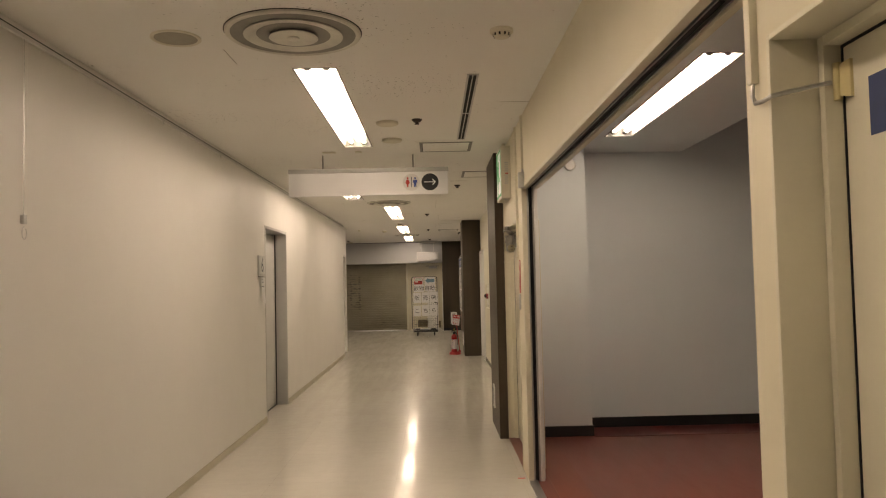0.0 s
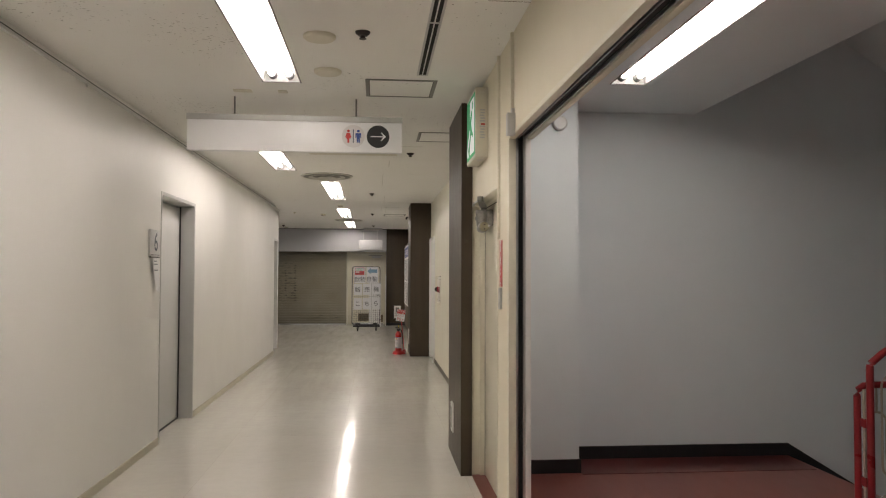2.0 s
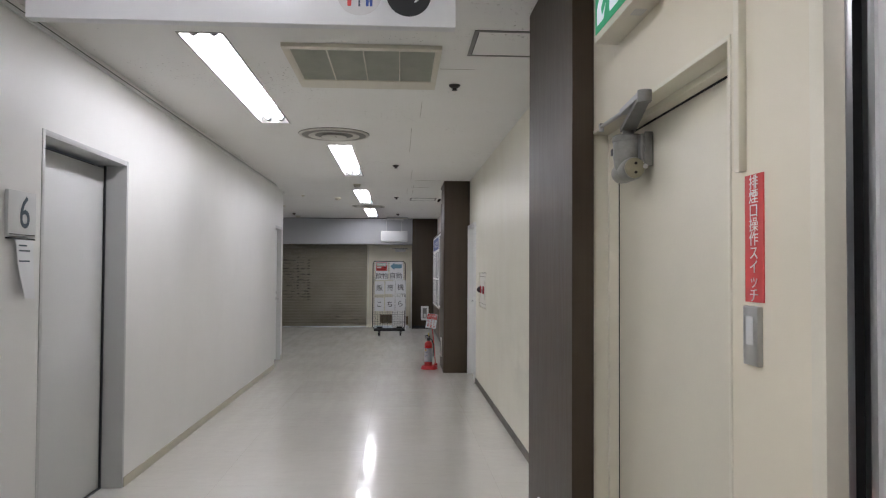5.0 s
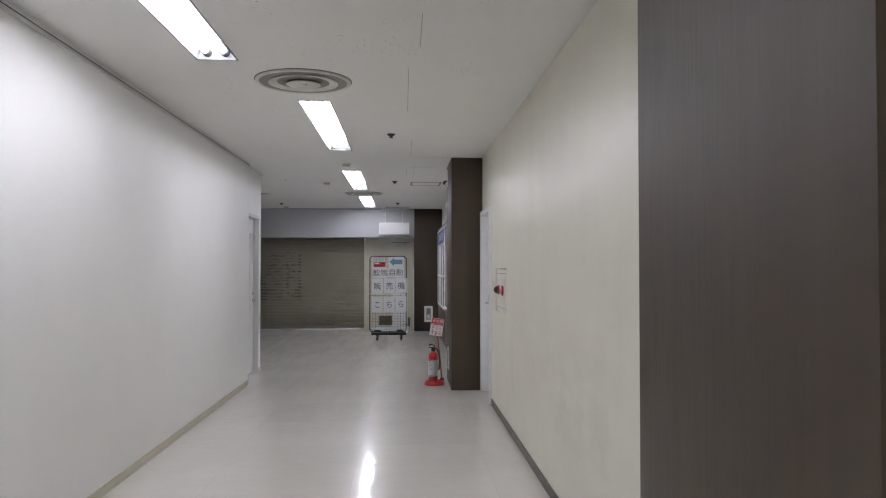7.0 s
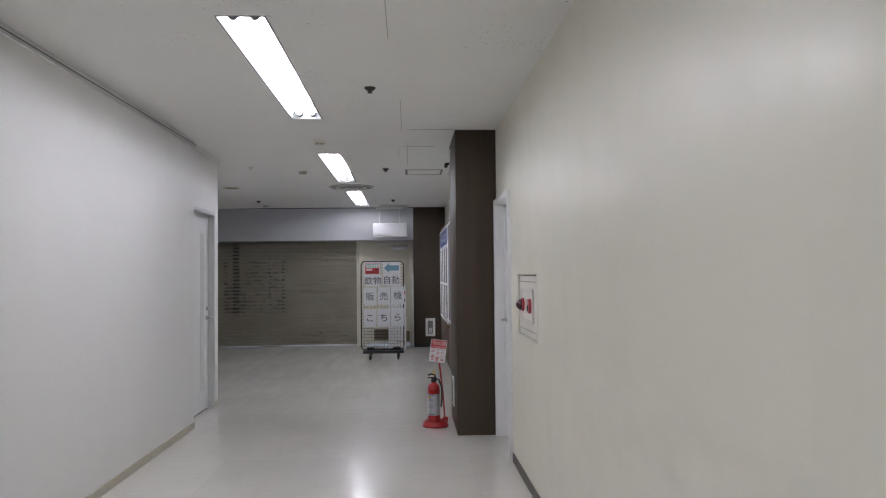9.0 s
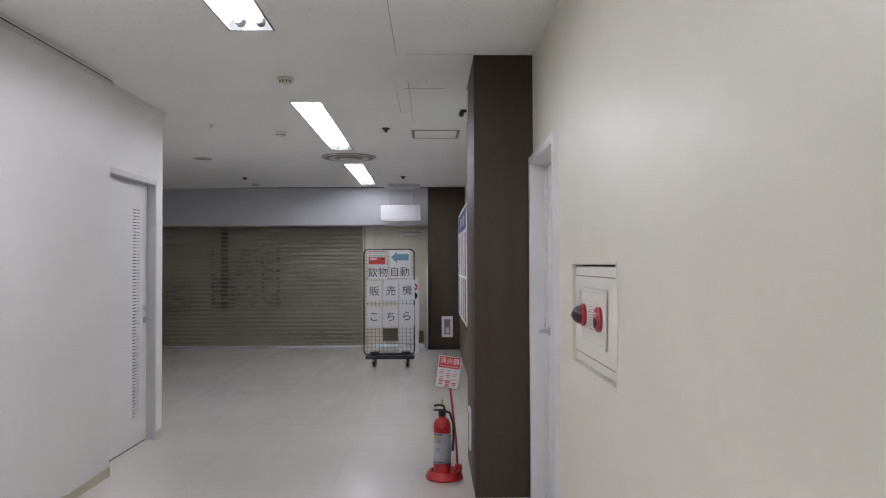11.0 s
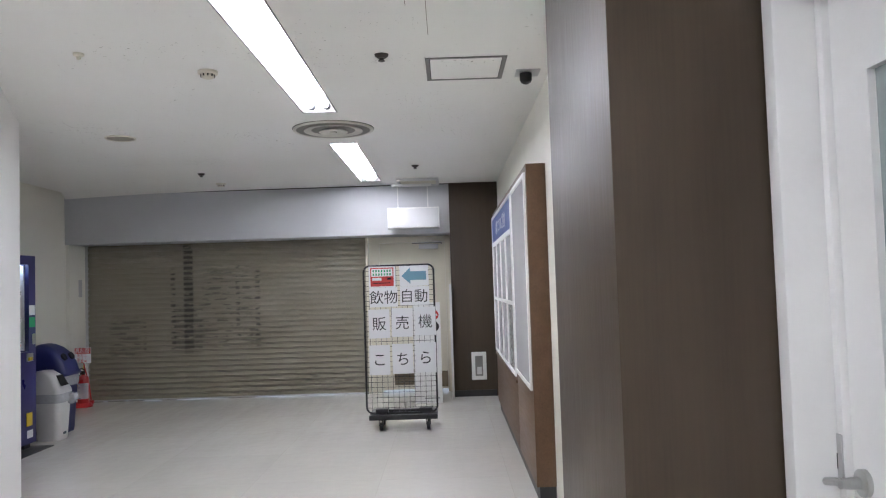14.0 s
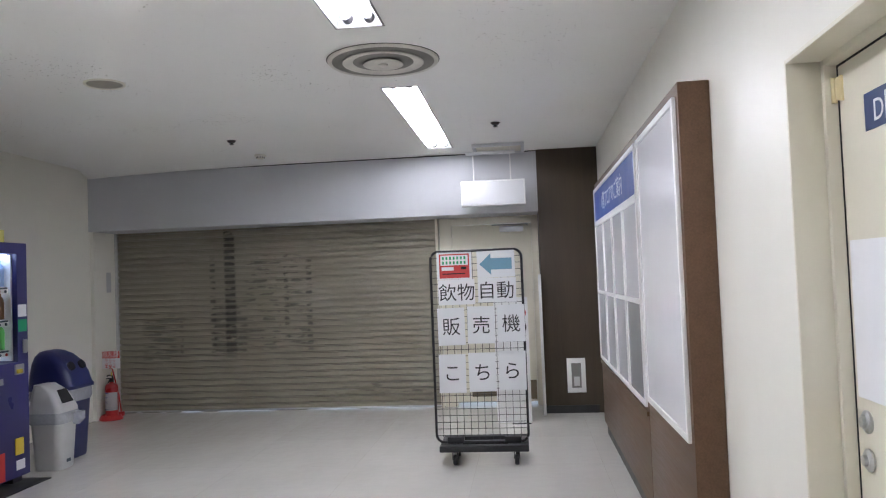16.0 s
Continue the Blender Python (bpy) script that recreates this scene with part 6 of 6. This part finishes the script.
part("coin_lever", boxes((xf + 0.012, y1 - 0.15, 0.80, xf + 0.03, y1 - 0.10, 0.83), bevel=0.004), M_YELLOW, vm)
part("bill_slot", boxes((xf, y1 - 0.36, 0.735, xf + 0.008, y1 - 0.28, 0.78), bevel=0.003), M_ALU, vm)
part("status_light", boxes((xf, y1 - 0.44, 0.83, xf + 0.006, y1 - 0.40, 0.845)), glow("green_status_lamp", (0.1, 1.0, 0.3, 1), 2.5), vm)
part("coin_return", boxes((xf, y1 - 0.165, 0.21, xf + 0.01, y1 - 0.075, 0.33), bevel=0.008), M_YELLOW, vm, "yellow coin return cup")
part("rating_label", boxes((xf, y1 - 0.15, 0.10, xf + 0.0015, y1 - 0.055, 0.17)), M_PAPER, vm)
part("info_label", boxes((xf, y1 - 0.105, 1.21, xf + 0.002, y1 - 0.012, 1.30)), M_PAPER, vm, "white information label")
part("green_label", boxes((xf, y1 - 0.105, 1.10, xf + 0.002, y1 - 0.012, 1.19)), M_GREENSIGN, vm, "green label")
part("lock", boxes((xf, y1 - 0.065, 0.94, xf + 0.018, y1 - 0.02, 1.04), bevel=0.01), M_STEEL, vm)
topper = part("topper", plate((xf - 0.04, y1 - 0.52, zt + 0.02), EAST, 0.62, 0.14, 0.02, 0.004), mats[3], vm, "yellow and green promotional topper")
part("topper_band", plate((xf - 0.019, y1 - 0.52, zt - 0.035), EAST, 0.60, 0.05, 0.002), M_GREENSIGN, topper)
part("lettering", lettering("000", 0.10, (xf - 0.018, y1 - 0.38, zt + 0.035), EAST), mats[2], topper)
solo("floor_plate", boxes((-4.2, 18.5, 0.0, -3.38, 19.42, 0.006), bevel=0.002), M_BLACK, (-3.8, 19.0, 0.0), "thin dark mat in front of the vending machine", "mat")


def rounded(bm, cx, cy, hx, hy, z, r, n=5):
    ring = []
    for sx, sy, a0 in ((1, 1, 0), (-1, 1, 90), (-1, -1, 180), (1, -1, 270)):
        for i in range(n + 1):
            a = radians(a0 + 90 * i / n)
            ring.append(bm.verts.new((cx + sx * (hx - r) + r * math.cos(a), cy + sy * (hy - r) + r * math.sin(a), z)))
    return ring


def loft(rings_spec, cx, cy):
    bm = bmesh.new()
    rings = [rounded(bm, cx + o, cy, hx, hy, z, r) for z, hx, hy, r, o in rings_spec]
    for a, b in zip(rings, rings[1:]):
        for i in range(len(a)):
            j = (i + 1) % len(a)
            bm.faces.new((a[i], a[j], b[j], b[i]))
    bm.faces.new(rings[0][::-1])
    bm.faces.new(rings[-1])
    bmesh.ops.recalc_face_normals(bm, faces=bm.faces[:])
    return bm


M_BINGREY = surface("light_grey_bin_plastic", (0.50, 0.50, 0.49), 0.4, 0.06, 4, 90, 0.03)
M_BINBLUE = surface("navy_bin_plastic", (0.013, 0.017, 0.095), 0.35, 0.08, 4, 90, 0.03)
M_BAG = surface("clear_bin_bag", (0.75, 0.77, 0.80), 0.25, 0.1, 30, 90, 0.5)
M_BAG.node_tree.nodes["Principled BSDF"].inputs["Alpha"].default_value = 0.45
bx, by = -3.55, 19.715
bn = thing("waste_bin", (bx, by, 0), "light grey bin with a sloping lid and bag", "waste bin", "waste bins")
part("body", loft([(0.0, 0.105, 0.105, 0.05, 0), (0.02, 0.11, 0.11, 0.05, 0), (0.44, 0.132, 0.132, 0.05, 0)], bx, by), M_BINGREY, bn)
lid = part("lid", loft([(0.44, 0.138, 0.138, 0.05, 0), (0.47, 0.138, 0.138, 0.05, 0), (0.60, 0.10, 0.11, 0.05, -0.03), (0.66, 0.05, 0.09, 0.04, -0.07)], bx, by), M_BINGREY, bn)
bm = flat([(-0.075, -0.055), (0.075, -0.055), (0.06, 0.06), (-0.06, 0.06)], (bx + 0.096, by, 0.563), EAST @ Matrix.Rotation(radians(-28), 4, "X"))
part("opening", bm, M_DARK, lid, "dark throw-in opening")
part("bag", loft([(0.36, 0.138, 0.138, 0.05, 0.004), (0.40, 0.145, 0.146, 0.05, 0.006), (0.435, 0.140, 0.140, 0.05, 0.003), (0.445, 0.140, 0.140, 0.05, 0)], bx, by), M_BAG, bn, "clear plastic bag rim")
part("bag_knot", loft([(0.33, 0.02, 0.02, 0.01, 0), (0.37, 0.045, 0.04, 0.02, 0.01), (0.43, 0.05, 0.05, 0.02, 0)], bx + 0.15, by + 0.07), M_BAG, bn)
part("label", boxes((bx + 0.113, by - 0.02, 0.05, bx + 0.1165, by + 0.03, 0.075)), M_DIGIT, bn)
bx, by = -3.73, 20.09
bn = thing("waste_bin", (bx, by, 0), "tall navy bin with a domed two-hole lid", "waste bin", "waste bins")
part("body", loft([(0.0, 0.148, 0.148, 0.06, 0), (0.03, 0.152, 0.152, 0.06, 0), (0.53, 0.182, 0.182, 0.07, 0)], bx, by), M_BINBLUE, bn)
lid = part("lid", loft([(0.575, 0.203, 0.200, 0.07, 0), (0.60, 0.203, 0.200, 0.07, 0), (0.615, 0.192, 0.190, 0.07, 0), (0.70, 0.176, 0.185, 0.07, -0.01), (0.79, 0.145, 0.175, 0.07, -0.03), (0.85, 0.105, 0.155, 0.07, -0.055), (0.885, 0.06, 0.115, 0.05, -0.075), (0.895, 0.025, 0.07, 0.02, -0.08)], bx, by), M_BINBLUE, bn)
for dy in (-0.075, 0.075):
    part("hole", disc((bx + 0.1275, by + dy, 0.755), EAST @ Matrix.Rotation(radians(-29), 4, "X"), 0.038, 0.026, 24), M_DARK, lid, "dark round throw-in hole")
part("bag", loft([(0.47, 0.183, 0.183, 0.07, 0), (0.50, 0.191, 0.190, 0.07, 0), (0.55, 0.190, 0.189, 0.07, 0), (0.575, 0.186, 0.186, 0.07, 0)], bx, by), M_BAG, bn, "clear plastic bag rim")

# ---- stairs ----
M_RISER = surface("red_brown_riser", (0.17, 0.045, 0.03), 0.35, 0.15, 3, 90, 0.04)
M_NOSE = surface("dark_nosing", (0.035, 0.03, 0.03), 0.5, 0.15, 6, 90, 0.05)
st = thing("staircase", (3.5, 4.4, 0), "red stair flight going up with dark nosings", "stairs", "", "structure")
for i in range(9):
    x, z = 2.735 + 0.28 * i, 0.17 * i
    p = part("step", boxes((x, 3.5, max(0.0, z - 0.1) if i else -0.002, x + 0.30, 4.945, z + 0.168)), M_RISER, st)
    part("nosing", boxes((x - 0.012, 3.5, z + 0.150, x + 0.045, 4.947, z + 0.173), (x + 0.045, 4.905, z + 0.150, x + 0.30, 4.947, z + 0.173), bevel=0.003), M_NOSE, p)
    part("side_edge", boxes((x - 0.004, 4.915, z, x + 0.02, 4.9465, z + 0.150)), M_NOSE, p)
    part("tread", boxes((x + 0.045, 3.5, z + 0.168, x + 0.28, 4.905, z + 0.171)), M_REDFLOOR, p)
st2 = thing("staircase", (4.2, 6.2, -0.8), "red stair flight going down", "stairs", "", "structure")
for i in range(9):
    x, z = 3.28 + 0.28 * i, -0.17 * (i + 1)
    part("step", boxes((x, 5.52, z - 0.2, x + 0.285, 6.86, z)), M_RISER, st2)
structure("stair_skirting", prism([(3.28, 6.846, 0.0), (3.28, 6.858, 0.0), (5.8, 6.858, -1.53), (5.8, 6.846, -1.53)], 0.095), M_BLACK, "black sloping stair skirting", "baseboard")
structure("stair_soffit", prism([(2.56, 5.5, 4.06), (2.56, 6.858, 4.06), (6.19, 6.858, 1.74), (6.19, 5.5, 1.74)], 0.2), M_STAIR, "grey underside of the upper flight", "stairs")
M_REDRAIL = surface("dark_red_rail_paint", (0.27, 0.02, 0.025), 0.3, 0.12, 4, 90, 0.03)
M_BALUSTER = surface("cream_iron", (0.44, 0.40, 0.33), 0.45, 0.1, 5, 90, 0.03)
M_BASEWHITE = surface("chipped_cream_kerb", (0.52, 0.49, 0.43), 0.5, 0.2, 9, 90, 0.1)
kerb = thing("stair_kerb", (3.2, 5.33, 0), "low red kerb between the two stair flights", "kerb", "", "structure")
part("block", box(bmesh.new(), 2.885, 5.265, 0.0, 3.30, 5.39, 0.105, 0.004), M_RISER, kerb)
part("foot_strip", boxes((2.877, 5.258, 0.0, 3.30, 5.265, 0.014), (2.877, 5.265, 0.0, 2.885, 5.375, 0.014)), M_BASEWHITE, kerb, "chipped cream edge strip")
rail = thing("stair_railing", (2.95, 5.40, 0), "red pipe handrail with cream loop balusters", "railing")


def run(x, z):
    return z + (x - 2.98) * 0.64


def drop(x, z):
    return z - max(0.0, x - 3.62) * 0.62


part("handrail", tube(bmesh.new(), [(2.915, 5.33, 0.105), (2.915, 5.33, 0.87)] + [(2.915 + 0.03 - 0.03 * math.cos(a), 5.33, 0.87 + 0.04 * math.sin(a)) for a in (0.4, 0.8, 1.2)] + [(x, 5.33, run(x, 0.945)) for x in (2.99, 3.6, 4.6, 5.2)], 0.021, 14), M_REDRAIL, rail, "dark red rising handrail")
part("handrail", tube(bmesh.new(), [(2.895, 5.42, 0.0), (2.895, 5.42, 0.70), (2.905, 5.42, 0.735), (2.935, 5.42, 0.755), (2.99, 5.42, 0.76), (3.60, 5.42, 0.76), (3.66, 5.42, 0.74), (4.6, 5.42, 0.15)], 0.020, 14), M_REDRAIL, rail, "dark red level handrail")
part("flat_bar", boxes((2.905, 5.37, 0.11, 2.915, 5.388, 0.74), bevel=0.003), M_BALUSTER, rail)
for z in (0.18, 0.52):
    part("clip", box(bmesh.new(), 2.897, 5.345, z, 2.915, 5.41, z + 0.05, 0.003), M_REDRAIL, rail)
for i in range(7):
    x = 3.045 + i * 0.18
    for y, zb, ztop, rise in ((5.33, run(x, 0.20), run(x, 0.845), run(x, 0.945)), (5.42, drop(x, 0.02), drop(x, 0.66), drop(x, 0.76))):
        if y > 5.4 and i > 3:
            continue
        dx = 0.0 if y < 5.4 else -0.03
        up = [(x + dx - 0.06, y, zb + 0.06), (x + dx - 0.06, y, ztop - 0.12)] + arc((x + dx, y, ztop - 0.12), 0.06, 180, 0, 8) + [(x + dx + 0.06, y, zb + 0.06)] + arc((x + dx, y, zb + 0.06), 0.06, 0, -180, 8)
        part("baluster", tube(bmesh.new(), up, 0.0065, 8), M_BALUSTER, rail)
        part("stem", tube(bmesh.new(), [(x + dx, y, ztop - 0.06), (x + dx, y, rise)], 0.0065, 8), M_BALUSTER, rail)
        part("stem", tube(bmesh.new(), [(x + dx, y, zb), (x + dx, y, zb - 0.09)], 0.0065, 8), M_BALUSTER, rail)
part("stringer", prism([(2.99, 5.32, 0.10), (2.99, 5.34, 0.10), (5.2, 5.34, 0.10 + 2.21 * 0.62), (5.2, 5.32, 0.10 + 2.21 * 0.62)], 0.03), M_BALUSTER, rail)
part("floor_flange", lathe(bmesh.new(), [(0.045, 0.0), (0.045, 0.006), (0.024, 0.010)], (2.895, 5.42, 0.0), 20), M_BASEWHITE, rail)
chain = thing("barrier_chain", (3.12, 5.31, 0.62), "yellow plastic chain hung across the stairs", "chain")
M_CHAIN = surface("yellow_chain_plastic", (0.62, 0.50, 0.04), 0.4, 0.08, 9, 90, 0)
link_bm = bmesh.new()
tube(link_bm, [(0.019 * math.cos(a) + (0.008 if math.cos(a) > 0 else -0.008), 0.011 * math.sin(a), 0) for a in [k * math.pi / 6 for k in range(13)]], 0.0035, 6)
me = mesh_of("chain_link", link_bm, M_CHAIN)


def hang(a, b, sag, n):
    a, b = Vector(a), Vector(b)
    for i in range(n):
        f = (i + 0.5) / n
        p = a.lerp(b, f) + Vector((0, 0, -sag * 4 * f * (1 - f)))
        d = (b - a) + Vector((0, 0, -sag * 4 * (1 - 2 * f)))
        q = d.to_track_quat("X", "Z").to_matrix().to_4x4()
        ob = new("link", me)
        ob.parent = chain
        ob.matrix_basis = Matrix.Translation(p - ORIGIN[chain]) @ q @ Matrix.Rotation(radians(90 * (i % 2) + 20), 4, "X")
hang((3.10, 5.315, 0.905), (3.50, 3.62, 0.95), 0.34, 52)
hang((3.105, 5.315, 0.895), (3.105, 5.31, 0.565), 0.0, 9)
part("hook", tube(bmesh.new(), [(3.10 + 0.016 * math.cos(a), 5.316, 0.91 + 0.016 * math.sin(a)) for a in [k * math.pi / 6 for k in range(11)]], 0.0025, 6), M_STEEL, chain)
turn = EAST @ Matrix.Rotation(radians(180), 4, "Y") @ Matrix.Rotation(radians(-6), 4, "Z")
NOTE = Vector((3.20, 4.82, 0.545))
note = thing("chain_notice", NOTE, "white toilet notice hung from the yellow chain", "notice")
up, rt, to = turn.to_3x3() @ Vector((0, 1, 0)), turn.to_3x3() @ Vector((1, 0, 0)), turn.to_3x3() @ Vector((0, 0, 1))
part("sheet", plate(NOTE, turn, 0.30, 0.215, 0.002), M_PAPER, note)
part("lettering", lettering("女子トイレ", 0.046, NOTE + up * 0.022 + to * 0.0028, turn), M_INK, note)
part("red_mark", plate(NOTE + up * 0.075 - rt * 0.05 + to * 0.002, turn, 0.022, 0.036, 0.0008), M_REDSIGN, note)
part("writing", plate(NOTE - up * 0.025 - rt * 0.01 + to * 0.002, turn, 0.22, 0.018, 0.0008), M_DULL, note)
part("red_line", plate(NOTE - up * 0.058 + to * 0.002, turn, 0.25, 0.005, 0.0008), M_REDSIGN, note)

# landing floor: a patched sheet by the opening, the baseboard's reflection as a dark strip along the wall, a worn patch
# before the first step
M_REDPATCH = floor_mat("orange_red_sheet", (0.225, 0.060, 0.036), (0.18, 0.048, 0.030), 0.30, 0.08, 0.0, 0.1)
M_REDREFLECT = floor_mat("baseboard_reflection_red", (0.135, 0.030, 0.026), (0.10, 0.024, 0.022), 0.30, 0.05, 0.0, 0.1)
solo("floor_sheet", boxes((0.89, 3.2, -0.002, 1.12, 6.45, 0.0015)), M_REDPATCH, (1.0, 4.8, 0.0), "orange-red replaced strip of sheet floor", "floor sheet", "floor sheets", "structure")
# darker strip puts the black baseboard's reflection into the floor colour
solo("floor_sheet", boxes((1.525, 6.42, -0.002, 3.25, 6.843, 0.0015)), M_REDREFLECT, (2.4, 6.6, 0.0), "dark red strip painted as the black baseboard's reflection", "floor sheet", "floor sheets", "structure")
solo("floor_patch", flat([(0, 0), (0.07, 0.02), (0.12, -0.06), (0.09, -0.075), (0.06, -0.01)], (2.51, 4.78, 0.0), Matrix.Identity(4), 0.0015), M_DULL, (2.55, 4.8, 0.0), "worn pale patch in the red floor", "floor patch")

# small marks on the floor
solo("floor_tape", boxes((0.665, 5.06, 0.0, 0.72, 5.085, 0.0015)), M_REDSIGN, (0.69, 5.07, 0.0), "small red tape mark on the cream floor", "tape")
solo("paper_scrap", boxes((0.47, 15.95, 0.0, 0.50, 15.958, 0.001)), M_DARK, (0.48, 15.95, 0.0), "tiny dark scuff scrap on the floor", "scrap")
